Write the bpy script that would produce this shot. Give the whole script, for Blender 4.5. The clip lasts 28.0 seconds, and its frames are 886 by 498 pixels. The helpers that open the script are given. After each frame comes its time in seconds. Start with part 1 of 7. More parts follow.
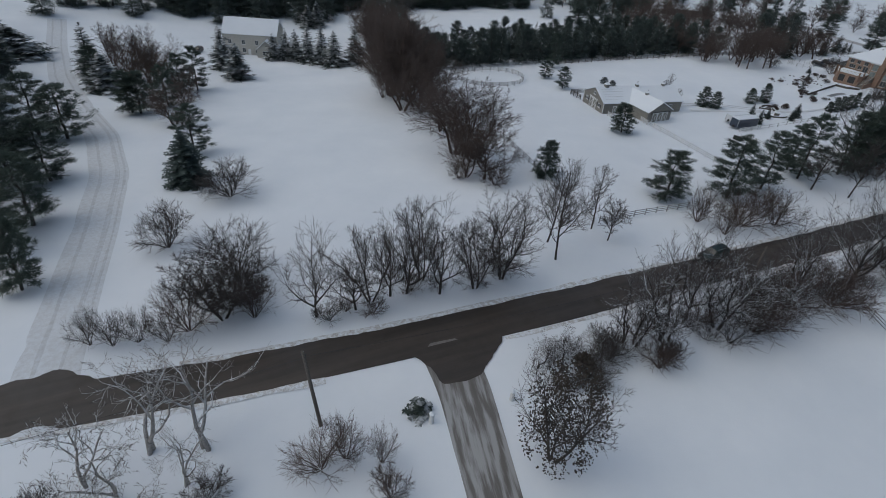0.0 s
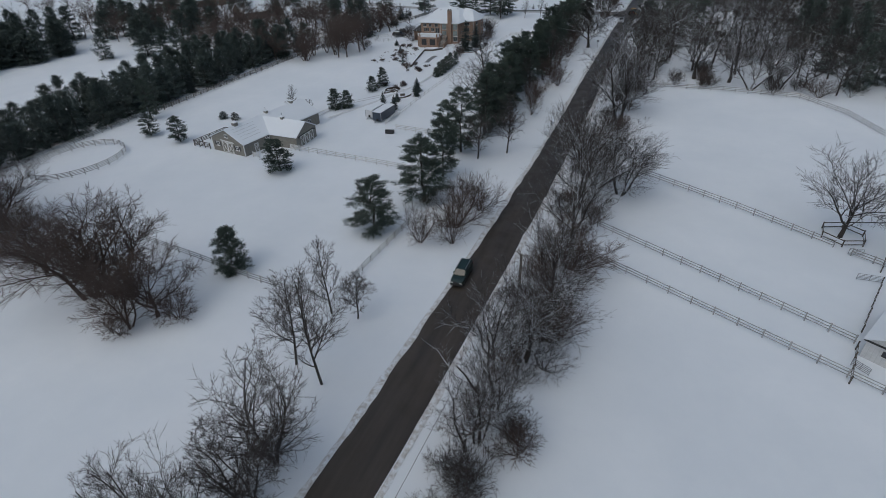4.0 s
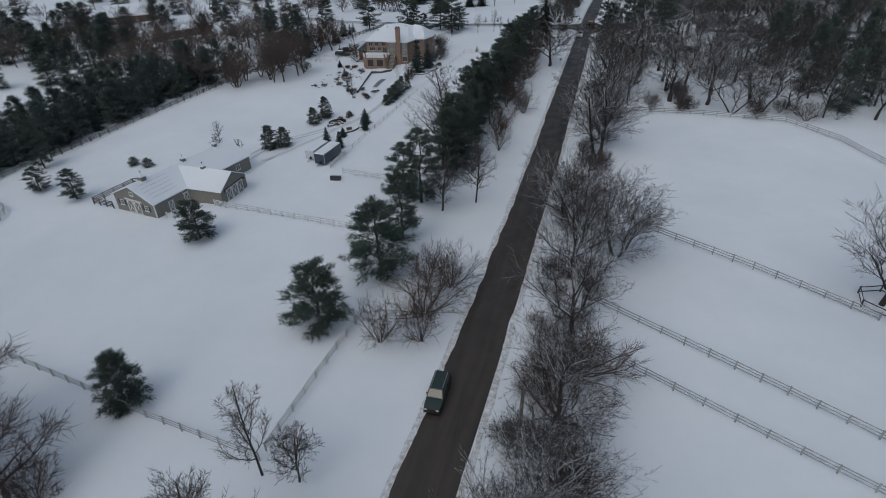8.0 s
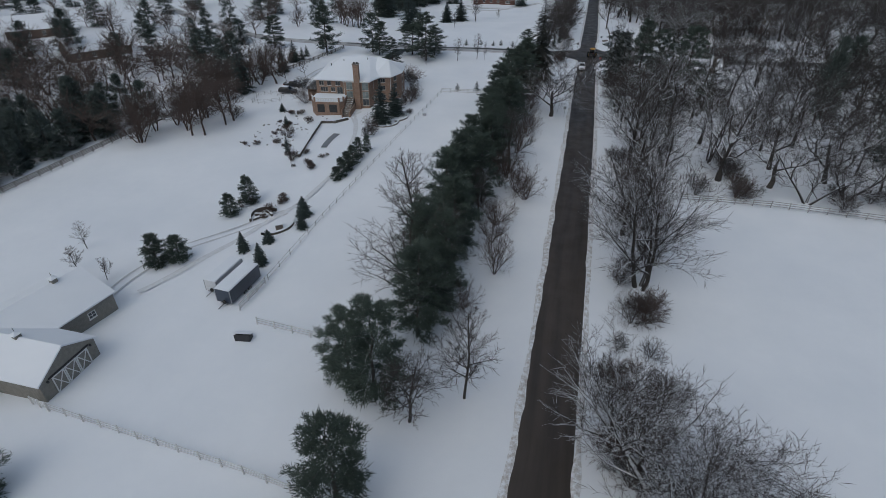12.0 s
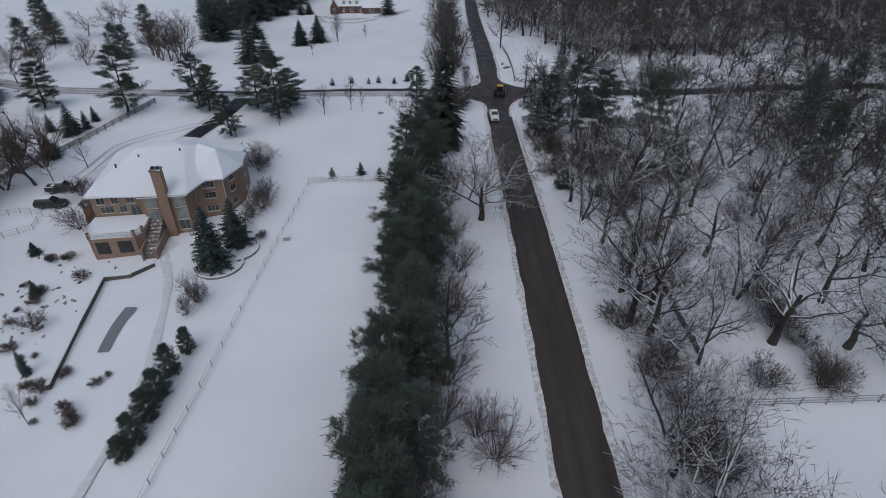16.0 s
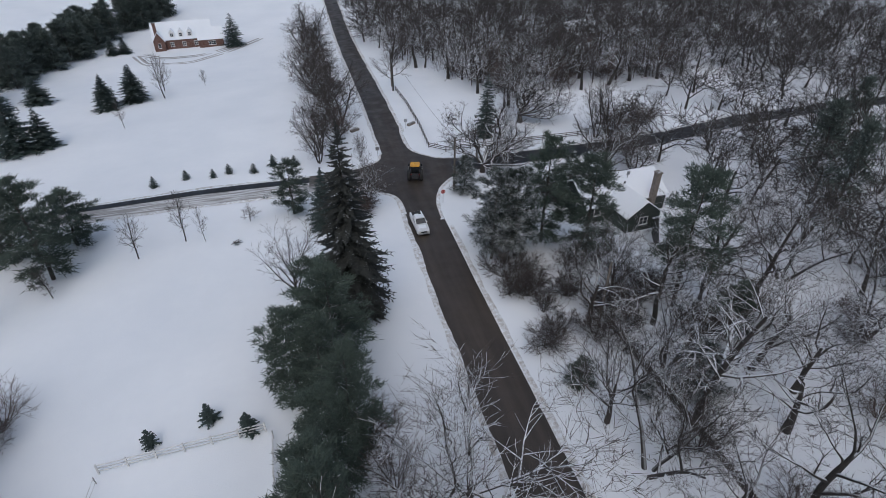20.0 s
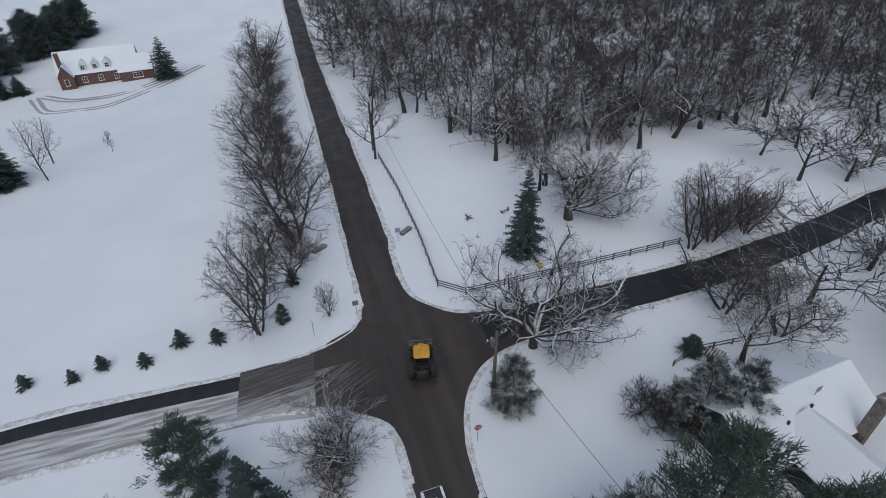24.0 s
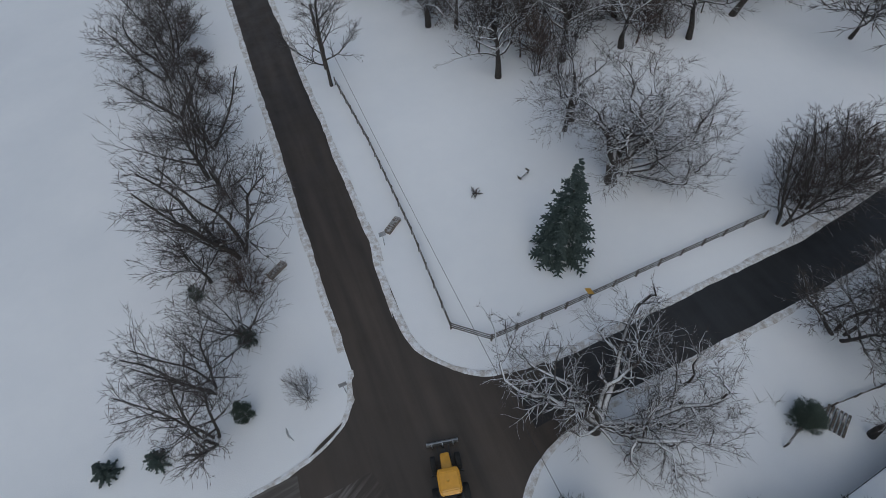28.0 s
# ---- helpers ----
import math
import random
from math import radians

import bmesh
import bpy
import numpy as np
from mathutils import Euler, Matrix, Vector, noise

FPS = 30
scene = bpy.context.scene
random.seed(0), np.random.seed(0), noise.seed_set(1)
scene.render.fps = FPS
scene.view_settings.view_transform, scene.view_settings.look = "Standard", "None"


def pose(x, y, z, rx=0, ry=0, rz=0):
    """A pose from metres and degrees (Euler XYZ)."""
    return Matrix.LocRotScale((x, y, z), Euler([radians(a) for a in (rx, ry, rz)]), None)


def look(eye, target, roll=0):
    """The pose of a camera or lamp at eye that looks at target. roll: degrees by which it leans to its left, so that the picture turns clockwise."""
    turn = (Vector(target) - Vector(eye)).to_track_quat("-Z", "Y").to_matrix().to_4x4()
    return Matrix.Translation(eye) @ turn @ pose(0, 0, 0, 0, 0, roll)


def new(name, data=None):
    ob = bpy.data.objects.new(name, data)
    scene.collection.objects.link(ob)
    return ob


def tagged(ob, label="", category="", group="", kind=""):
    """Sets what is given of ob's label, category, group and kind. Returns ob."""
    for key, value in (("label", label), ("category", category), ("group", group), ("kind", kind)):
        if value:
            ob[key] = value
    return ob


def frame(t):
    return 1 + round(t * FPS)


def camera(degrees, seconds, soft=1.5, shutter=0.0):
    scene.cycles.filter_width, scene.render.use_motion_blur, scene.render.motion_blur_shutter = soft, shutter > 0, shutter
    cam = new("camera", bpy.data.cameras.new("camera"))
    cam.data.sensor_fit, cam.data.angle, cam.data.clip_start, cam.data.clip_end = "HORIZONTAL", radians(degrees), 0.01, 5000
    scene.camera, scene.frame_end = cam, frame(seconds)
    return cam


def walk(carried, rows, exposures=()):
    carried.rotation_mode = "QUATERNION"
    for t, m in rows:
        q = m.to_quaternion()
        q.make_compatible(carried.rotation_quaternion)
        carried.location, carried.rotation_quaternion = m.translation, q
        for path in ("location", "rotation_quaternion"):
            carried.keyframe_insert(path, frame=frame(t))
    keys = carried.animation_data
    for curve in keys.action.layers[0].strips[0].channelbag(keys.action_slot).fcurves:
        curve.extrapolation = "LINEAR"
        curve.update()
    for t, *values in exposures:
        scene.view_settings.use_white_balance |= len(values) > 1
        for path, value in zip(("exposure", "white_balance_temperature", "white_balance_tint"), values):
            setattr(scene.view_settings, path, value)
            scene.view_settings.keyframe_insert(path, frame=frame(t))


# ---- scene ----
from mathutils.geometry import tessellate_polygon

cam = camera(78.37, 28.0, 0.6)


def aim(x, y, z, yaw, pitch, roll):
    """A flying camera's pose: yaw to the left of +y, pitch above level, roll."""
    return pose(x, y, z, 0, 0, yaw) @ pose(0, 0, 0, 90 + pitch) @ pose(0, 0, 0, 0, 0, roll)


PATH = [
    (0, 40.53, -32.90, 47.38, 61.64, -34.49, 4.95),
    (0.5, 36.55, -30.72, 47.42, 56.68, -34.20, 4.07),
    (1, 32.70, -28.88, 47.76, 49.52, -33.85, 2.79),
    (1.5, 29.17, -26.94, 47.91, 47.26, -33.75, 2.42),
    (2, 26.22, -25.18, 48.10, 46.68, -33.81, 2.34),
    (2.5, 23.94, -23.61, 47.94, 43.28, -33.68, 1.69),
    (3, 21.88, -22.05, 47.55, 38.23, -33.53, 0.88),
    (3.5, 20.13, -21.21, 47.60, 32.04, -33.50, 0.24),
    (4, 18.65, -20.25, 47.14, 22.41, -33.44, -1.47),
    (4.5, 17.79, -19.79, 47.00, 19.18, -33.50, -1.86),
    (6.5, 13.63, -11.19, 46.61, 18.58, -33.07, -1.33),
    (7, 12.32, -7.80, 46.52, 18.12, -33.02, -1.25),
    (7.5, 11.01, -4.05, 46.51, 17.63, -32.99, -1.20),
    (8, 9.71, 0.00, 46.50, 16.77, -32.94, -1.17),
    (8.5, 8.67, 4.57, 46.22, 16.60, -32.85, -1.11),
    (9, 7.29, 9.38, 46.06, 16.11, -32.79, -0.95),
    (9.5, 6.25, 14.67, 45.95, 16.76, -32.72, -0.87),
    (10, 4.64, 19.90, 46.22, 17.08, -32.81, -0.32),
    (10.5, 3.30, 25.69, 46.53, 15.89, -32.99, -0.43),
    (11, 1.68, 31.69, 47.21, 15.56, -33.21, -0.16),
    (11.5, -0.31, 38.48, 46.65, 15.06, -33.06, 0.10),
    (12, -2.26, 44.95, 47.44, 13.74, -33.37, 0.34),
    (12.5, -4.17, 51.61, 47.88, 13.69, -33.64, 0.84),
    (14.5, -11.73, 80.63, 48.07, 8.69, -34.35, 2.46),
    (15, -13.22, 87.74, 48.08, 7.46, -34.49, 2.54),
    (15.5, -14.11, 94.67, 48.06, 4.89, -34.55, 2.04),
    (16, -15.05, 101.48, 47.73, -0.89, -34.36, 1.25),
    (16.5, -16.24, 108.70, 47.99, -7.67, -34.47, 0.62),
    (17, -16.87, 115.48, 47.72, -11.44, -34.53, -0.08),
    (17.5, -17.40, 122.62, 47.30, -12.57, -34.50, 0.18),
    (18, -17.35, 129.51, 46.55, -12.72, -34.48, -0.06),
    (18.5, -17.21, 136.19, 46.26, -12.97, -34.47, 0.02),
    (19, -16.91, 142.84, 45.60, -13.20, -34.27, 0.28),
    (19.5, -16.53, 149.35, 45.39, -13.54, -34.29, 0.31),
    (20, -16.05, 155.94, 45.19, -14.48, -34.22, 0.45),
    (20.5, -15.24, 162.83, 44.70, -15.32, -34.15, 0.25),
    (21, -14.28, 169.22, 44.58, -15.54, -34.20, 0.24),
    (21.5, -12.98, 175.66, 44.55, -15.55, -34.34, 0.15),
    (22, -11.84, 181.99, 44.55, -15.81, -34.53, 0.00),
    (22.5, -10.84, 188.00, 44.65, -16.07, -34.71, -0.07),
    (24.5, -6.20, 209.77, 44.50, -16.08, -37.37, -1.52),
    (25, -4.96, 214.31, 44.65, -15.28, -46.08, -2.48),
    (25.5, -4.20, 218.95, 45.04, -15.38, -47.53, -2.60),
    (26, -3.58, 222.93, 45.26, -15.57, -47.84, -2.60),
    (26.5, -2.95, 227.20, 45.95, -15.51, -58.61, -3.06),
    (27, -2.28, 229.52, 45.61, -16.40, -58.51, -4.08),
    (27.5, -1.30, 232.47, 45.88, -18.74, -57.71, -4.87),
    (28, -1.27, 234.73, 45.50, -19.69, -54.85, -3.51),
]
walk(cam, [(t, aim(*row)) for t, *row in PATH], exposures=[(0, -0.07, 5970, 3.5), (13, -0.07, 5970, 4), (16, 0.05, 5990, 8), (17, 0.16, 5990, 8), (18, 0.24, 5990, 8), (19, 0.32, 5990, 8), (20, 0.37, 5990, 8), (22, 0.35, 5990, 8), (25, 0.14, 5970, 5), (26, 0.0, 5970, 4), (28, -0.09, 5970, 4)])

# ---- overcast winter light ----
world = bpy.data.worlds.new("overcast_sky")
scene.world = world
world.use_nodes = True
wn = world.node_tree.nodes
sky = wn.new("ShaderNodeTexSky")
sky.sky_type, sky.sun_disc = "NISHITA", False
sky.sun_elevation, sky.sun_rotation = radians(52), radians(200)
sky.air_density, sky.dust_density, sky.ozone_density = 1.0, 4.0, 1.0
wn["Background"].inputs["Strength"].default_value = 0.07
world.node_tree.links.new(sky.outputs[0], wn["Background"].inputs[0])
sun = new("sun", bpy.data.lights.new("sun", "SUN"))
sun.data.energy, sun.data.angle, sun.data.color = 0.6, radians(110), (1.0, 0.97, 0.93)
sun.matrix_world = look((0, 0, 0), (0.12, 0.25, -1.0))


# ---- materials ----
def material(name):
    m = bpy.data.materials.new(name)
    m.use_nodes = True
    return m, m.node_tree.nodes, m.node_tree.links, m.node_tree.nodes["Principled BSDF"]


def noise_node(nodes, links, scale, detail=4, coords="Object", rough=0.6):
    tc = nodes.new("ShaderNodeTexCoord")
    n = nodes.new("ShaderNodeTexNoise")
    n.inputs["Scale"].default_value, n.inputs["Detail"].default_value = scale, detail
    n.inputs["Roughness"].default_value = rough
    links.new(tc.outputs[coords], n.inputs["Vector"])
    return n


def ramp(nodes, links, value, stops):
    r = nodes.new("ShaderNodeValToRGB")
    while len(r.color_ramp.elements) < len(stops):
        r.color_ramp.elements.new(0.5)
    for e, (p, c) in zip(r.color_ramp.elements, stops):
        e.position, e.color = p, (*c, 1)
    links.new(value, r.inputs[0])
    return r


def bumped(nodes, links, bsdf, value, strength, distance):
    b = nodes.new("ShaderNodeBump")
    b.inputs["Strength"].default_value, b.inputs["Distance"].default_value = strength, distance
    links.new(value, b.inputs["Height"])
    links.new(b.outputs[0], bsdf.inputs["Normal"])


def mixed(nodes, links, fac, a, b):
    m = nodes.new("ShaderNodeMix")
    m.data_type = "RGBA"
    for socket, v in ((m.inputs[0], fac), (m.inputs[6], a), (m.inputs[7], b)):
        if isinstance(v, (int, float)):
            socket.default_value = v
        elif isinstance(v, tuple):
            socket.default_value = (*v, 1)
        else:
            links.new(v, socket)
    return m.outputs[2]


def mathed(nodes, links, op, a, b=0.0):
    m = nodes.new("ShaderNodeMath")
    m.operation = op
    for socket, v in zip(m.inputs, (a, b)):
        if isinstance(v, (int, float)):
            socket.default_value = v
        else:
            links.new(v, socket)
    return m.outputs[0]


def upward(nodes, links, low, high):
    """How far a surface faces the sky, from 0 at a normal's z of low to 1 at high."""
    g = nodes.new("ShaderNodeNewGeometry")
    s = nodes.new("ShaderNodeSeparateXYZ")
    links.new(g.outputs["Normal"], s.inputs[0])
    mr = nodes.new("ShaderNodeMapRange")
    mr.inputs[1].default_value, mr.inputs[2].default_value = low, high
    links.new(s.outputs[2], mr.inputs[0])
    return mr.outputs[0]


def plain(name, dark, light, scale=3.0, rough=0.8, metal=0.0, bump=0.0, fine=30.0, spread=0.0):
    """A surface between two colours in two scales of noise, varied from object to object by spread."""
    m, n, l, b = material(name)
    big, small = noise_node(n, l, scale), noise_node(n, l, fine, 2)
    v = mathed(n, l, "MULTIPLY_ADD", small.outputs[0], 0.35)
    v.node.inputs[2].default_value = 0.0
    l.new(big.outputs[0], v.node.inputs[2])
    c = ramp(n, l, v, [(0.45, dark), (0.85, light)]).outputs[0]
    if spread:
        oi = n.new("ShaderNodeObjectInfo")
        hsv = n.new("ShaderNodeHueSaturation")
        l.new(c, hsv.inputs["Color"])
        k = mathed(n, l, "MULTIPLY_ADD", oi.outputs["Random"], spread)
        k.node.inputs[2].default_value = 1 - spread / 2
        l.new(k, hsv.inputs["Value"])
        c = hsv.outputs[0]
    l.new(c, b.inputs["Base Color"])
    b.inputs["Roughness"].default_value, b.inputs["Metallic"].default_value = rough, metal
    if bump:
        bumped(n, l, b, small.outputs[0], bump, 0.02)
    return m


SNOW_C = (0.80, 0.83, 0.87)


def snow_material(name="snow", dirt=0.0, tone=1.0):
    m, n, l, b = material(name)
    big, mid, fine = noise_node(n, l, 0.05), noise_node(n, l, 0.9, 5), noise_node(n, l, 9.0, 3)
    c = ramp(n, l, big.outputs[0], [(0.3, tuple(v * tone for v in (0.74, 0.775, 0.82))), (0.7, tuple(v * tone for v in (0.83, 0.855, 0.89)))]).outputs[0]
    c = mixed(n, l, mathed(n, l, "MULTIPLY", ramp(n, l, mid.outputs[0], [(0.35, (0, 0, 0)), (0.8, (1, 1, 1))]).outputs[0], 0.12), c, (0.68, 0.72, 0.78))
    if dirt:
        d = noise_node(n, l, 1.6, 6, rough=0.75)
        c = mixed(n, l, mathed(n, l, "MULTIPLY", ramp(n, l, d.outputs[0], [(0.4, (0, 0, 0)), (0.62, (1, 1, 1))]).outputs[0], dirt), c, (0.30, 0.25, 0.20))
    l.new(c, b.inputs["Base Color"])
    b.inputs["Roughness"].default_value = 0.75
    h = mathed(n, l, "ADD", mid.outputs[0], fine.outputs[0])
    bumped(n, l, b, h, 0.35, 0.06)
    return m


def snowy(name, dark, light, low, high, cover, scale=6.0, rough=0.85, spread=0.25, patch=2.0):
    """Bark, needles, boards and the like, with snow lying on what faces the sky."""
    m, n, l, b = material(name)
    grain = noise_node(n, l, scale)
    c = ramp(n, l, grain.outputs[0], [(0.3, dark), (0.72, light)]).outputs[0]
    oi = n.new("ShaderNodeObjectInfo")
    hsv = n.new("ShaderNodeHueSaturation")
    l.new(c, hsv.inputs["Color"])
    k = mathed(n, l, "MULTIPLY_ADD", oi.outputs["Random"], spread)
    k.node.inputs[2].default_value = 1 - spread / 2
    l.new(k, hsv.inputs["Value"])
    p = noise_node(n, l, patch, 3)
    lying = mathed(n, l, "MULTIPLY", upward(n, l, low, high), ramp(n, l, p.outputs[0], [(1 - cover - 0.12, (0, 0, 0)), (1 - cover + 0.12, (1, 1, 1))]).outputs[0])
    l.new(mixed(n, l, lying, hsv.outputs[0], SNOW_C), b.inputs["Base Color"])
    b.inputs["Roughness"].default_value = rough
    return m


def asphalt_material(name, base, pale, snowy_bits, along=(0.9, 0.06, 1.0), cover=(0.5, 0.5, 0.51), turn=0.0, fade=None, south=None):
    m, n, l, b = material(name)
    tc = n.new("ShaderNodeTexCoord")
    mp = n.new("ShaderNodeMapping")
    mp.vector_type = "TEXTURE"
    mp.inputs["Scale"].default_value, mp.inputs["Rotation"].default_value = [1 / v for v in along], (0, 0, radians(turn))
    l.new(tc.outputs["Object"], mp.inputs[0])
    streak = n.new("ShaderNodeTexNoise")
    streak.inputs["Scale"].default_value, streak.inputs["Detail"].default_value = 1.0, 5
    l.new(mp.outputs[0], streak.inputs[0])
    grain, wet = noise_node(n, l, 14.0, 4), noise_node(n, l, 0.35, 4)
    c = ramp(n, l, streak.outputs[0], [(0.3, base), (0.75, pale)]).outputs[0]
    c = mixed(n, l, mathed(n, l, "MULTIPLY", grain.outputs[0], 0.5), c, tuple(v * 0.55 for v in base))
    if snowy_bits:
        s = ramp(n, l, streak.outputs[0], [(0.44, (0, 0, 0)), (0.6, (1, 1, 1))]).outputs[0]
        s = mathed(n, l, "MULTIPLY", s, snowy_bits)
        if fade:
            xyz, mr = n.new("ShaderNodeSeparateXYZ"), n.new("ShaderNodeMapRange")
            l.new(tc.outputs["Object"], xyz.inputs[0])
            l.new(xyz.outputs[0], mr.inputs[0])
            mr.inputs[1].default_value, mr.inputs[2].default_value = fade
            s = mathed(n, l, "MULTIPLY", s, mr.outputs[0])
        c = mixed(n, l, s, c, cover)
    if south:
        xyz, mr = n.new("ShaderNodeSeparateXYZ"), n.new("ShaderNodeMapRange")
        l.new(tc.outputs["Object"], xyz.inputs[0])
        l.new(mathed(n, l, "ADD", xyz.outputs[1], mathed(n, l, "MULTIPLY", streak.outputs[0], -6.0)), mr.inputs[0])
        mr.inputs[1].default_value, mr.inputs[2].default_value = south
        c = mixed(n, l, mathed(n, l, "MULTIPLY", mr.outputs[0], .85), c, (0.55, 0.55, 0.55))
    l.new(c, b.inputs["Base Color"])
    l.new(ramp(n, l, wet.outputs[0], [(0.35, (0.38, 0.38, 0.38)), (0.65, (0.62, 0.62, 0.62))]).outputs[0], b.inputs["Roughness"])
    bumped(n, l, b, grain.outputs[0], 0.3, 0.01)
    return m


SNOW = snow_material()
ROOF_SNOW = snow_material("roof_snow")
BERM = snow_material("roadside_snow", 0.7)
SLUSH_DIM = snow_material("dirty_slush", 0.75, 0.5)
ASPHALT = asphalt_material("wet_asphalt", (0.041, 0.033, 0.027), (0.088, 0.070, 0.056), 0.0)
ASPHALT_DARK = asphalt_material("dark_wet_asphalt", (0.014, 0.015, 0.017), (0.03, 0.031, 0.033), 0.0)
SLUSH = asphalt_material("slushy_lane", (0.30, 0.285, 0.27), (0.46, 0.45, 0.44), 0.85, (0.16, 2.0, 1.0), (0.64, 0.65, 0.66))
GRAVEL = asphalt_material("slushy_driveway", (0.15, 0.137, 0.123), (0.25, 0.235, 0.22), 0.6, (0.2, 1.7, 1.0), (0.48, 0.48, 0.48), -15, (1.0, 8.0))
BROKEN = asphalt_material("smeared_slush", (0.041, 0.033, 0.027), (0.088, 0.070, 0.056), 0.5, (0.22, 3.0, 1.0), (0.36, 0.345, 0.33), 30, (-3.6, -8.5))
MOUTH = asphalt_material("slush_streaked_asphalt", (0.075, 0.067, 0.06), (0.13, 0.119, 0.108), 0.12, (0.25, 3.0, 1.0), (0.34, 0.325, 0.31), 8, None, (242.3, 239.4))
MUD = snow_material("muddy_wheel_ruts", 0.75, 0.55)
TRACK = snow_material("driven_snow", 0.22, 0.88)
RUT = snow_material("dirty_wheel_ruts", 0.3, 0.78)
BARK = snowy("grey_bark", (0.03, 0.026, 0.023), (0.08, 0.07, 0.063), 0.45, 0.85, 0.42)
BARK_RED = snowy("reddish_twigs", (0.05, 0.035, 0.029), (0.112, 0.08, 0.067), 0.5, 0.9, 0.26)
BARK_SNOWY = snowy("snow_lined_bark", (0.022, 0.02, 0.018), (0.06, 0.052, 0.048), 0.4, 0.8, 0.8, patch=1.2)
TWIG = snowy("dark_twigs", (0.036, 0.03, 0.028), (0.085, 0.071, 0.066), 0.6, 0.95, 0.24, patch=.8)
TWIG_FAR = snowy("snow_laced_twigs", (0.028, 0.025, 0.023), (0.066, 0.058, 0.054), 0.5, 0.9, 0.32, patch=.5)
TWIG_RED = plain("brown_twigs", (0.066, 0.05, 0.044), (0.13, 0.1, 0.088), spread=.3)
BARK_HEAVY = snowy("bark_under_thick_snow", (0.026, 0.023, 0.021), (0.07, 0.06, 0.055), 0.38, 0.78, 0.82)
BARK_PALE = snowy("pale_peeling_bark", (0.22, 0.2, 0.18), (0.45, 0.43, 0.41), 0.3, 0.7, 0.5)
PINE = snowy("dark_green_needles", (0.034, 0.05, 0.042), (0.086, 0.115, 0.09), 0.6, 0.97, 0.24, patch=1.2)
FIR = snowy("blue_green_needles", (0.026, 0.04, 0.037), (0.064, 0.09, 0.082), 0.55, 0.95, 0.28, patch=1.5)
PINE_FAR = snowy("frosted_dark_needles", (0.045, 0.062, 0.056), (0.11, 0.138, 0.122), 0.5, 0.95, 0.3, patch=.8)
FIR_SNOWY = snowy("snow_dusted_needles", (0.022, 0.032, 0.028), (0.055, 0.073, 0.062), 0.4, 0.85, 0.44, patch=.9)
FIR_DARK = snowy("dark_spruce_needles", (0.019, 0.022, 0.02), (0.045, 0.046, 0.04), 0.5, 0.95, 0.26, patch=2.2)
DEAD_LEAF = snowy("dry_brown_leaves", (0.045, 0.037, 0.031), (0.095, 0.077, 0.062), 0.6, 0.95, 0.2)
WOOD_GREY = snowy("weathered_boards", (0.06, 0.052, 0.045), (0.14, 0.125, 0.11), 0.7, 0.95, 0.35, scale=9)
WOOD_WHITE = snowy("white_painted_boards", (0.5, 0.5, 0.5), (0.68, 0.68, 0.67), 0.7, 0.95, 0.5, scale=5)


# ---- ground ----
SWELLS = [(-190, -6.1, -8.0, -2.1, -1.7, -0.8, -0.1, -0.2), (-110, -2.9, -1.4, -0.3, -1.2, -0.7, -0.7, -3.3),
          (-45, 0.5, 1.2, -1.1, 0.7, 0.2, -0.2, -4.7), (15, 0.7, 0.6, -1.5, 1.2, -0.4, 0.8, -1.0), (75, 0.0, -0.2, 0.0, 0.8, -0.7, -0.2, 0.1)]
SWELL_Y = (-40, 30, 90, 150, 210, 270, 370)


def ground_z(x, y):
    """The lie of the land: broad swells."""
    z = 0.0
    for cx, *amps in SWELLS:
        for cy, a in zip(SWELL_Y, amps):
            z = z + a * np.exp(-((x - cx) ** 2 + (y - cy) ** 2) / (2 * 48.0 ** 2))
    return z


def gz(x, y):
    return float(ground_z(x, y))


def mesh_of(name, verts, faces, mat, smooth=False):
    me = bpy.data.meshes.new(name)
    me.from_pydata([tuple(v) for v in verts], [], faces)
    for m in (mat if isinstance(mat, (list, tuple)) else [mat]):
        me.materials.append(m)
    if smooth:
        me.polygons.foreach_set("use_smooth", [True] * len(me.polygons))
    me.update()
    return me


def part(name, data, mat, parent, label="", kind=""):
    """Links a bmesh or a mesh as one object under a thing or a part."""
    if isinstance(data, bmesh.types.BMesh):
        me = bpy.data.meshes.new(name)
        data.to_mesh(me)
        data.free()
        me.materials.append(mat)
    else:
        me = data
    ob = new(name, me)
    ob.parent = parent
    return tagged(ob, label, kind=kind)


def thing(name, m, label, category, group="", kind=""):
    ob = new(name)
    ob.empty_display_size = 0.3
    ob.matrix_basis = m
    return tagged(ob, label, category, group, kind)


def on_ground(x, y, turn=0.0, dz=0.0):
    return pose(x, y, gz(x, y) + dz, 0, 0, turn)


def lumps(n, amp):
    """A repeatable row of soft random heights."""
    a = np.random.rand(n + 8)
    return amp * np.convolve(a, np.ones(5) / 5, "same")[:n]


def stepped(lo, hi, fine, outer):
    mid = np.arange(lo, hi + 0.1, fine)
    ring = np.array([12, 30, 60, 120, 250, 500, 1000, 2200])
    return np.concatenate([lo - ring[::-1], mid, hi + ring])


gxs, gys = stepped(-270, 150, 2.0, 0), stepped(-110, 480, 2.0, 0)
X, Y = np.meshgrid(gxs, gys)
Z = ground_z(X, Y) + 0.10 * np.sin(X * 0.21 + np.cos(Y * 0.13) * 2) * np.sin(Y * 0.17 + 1.3) + 0.05 * np.sin(X * 0.7 + Y * 0.33) * np.cos(Y * 0.55 - X * 0.2)


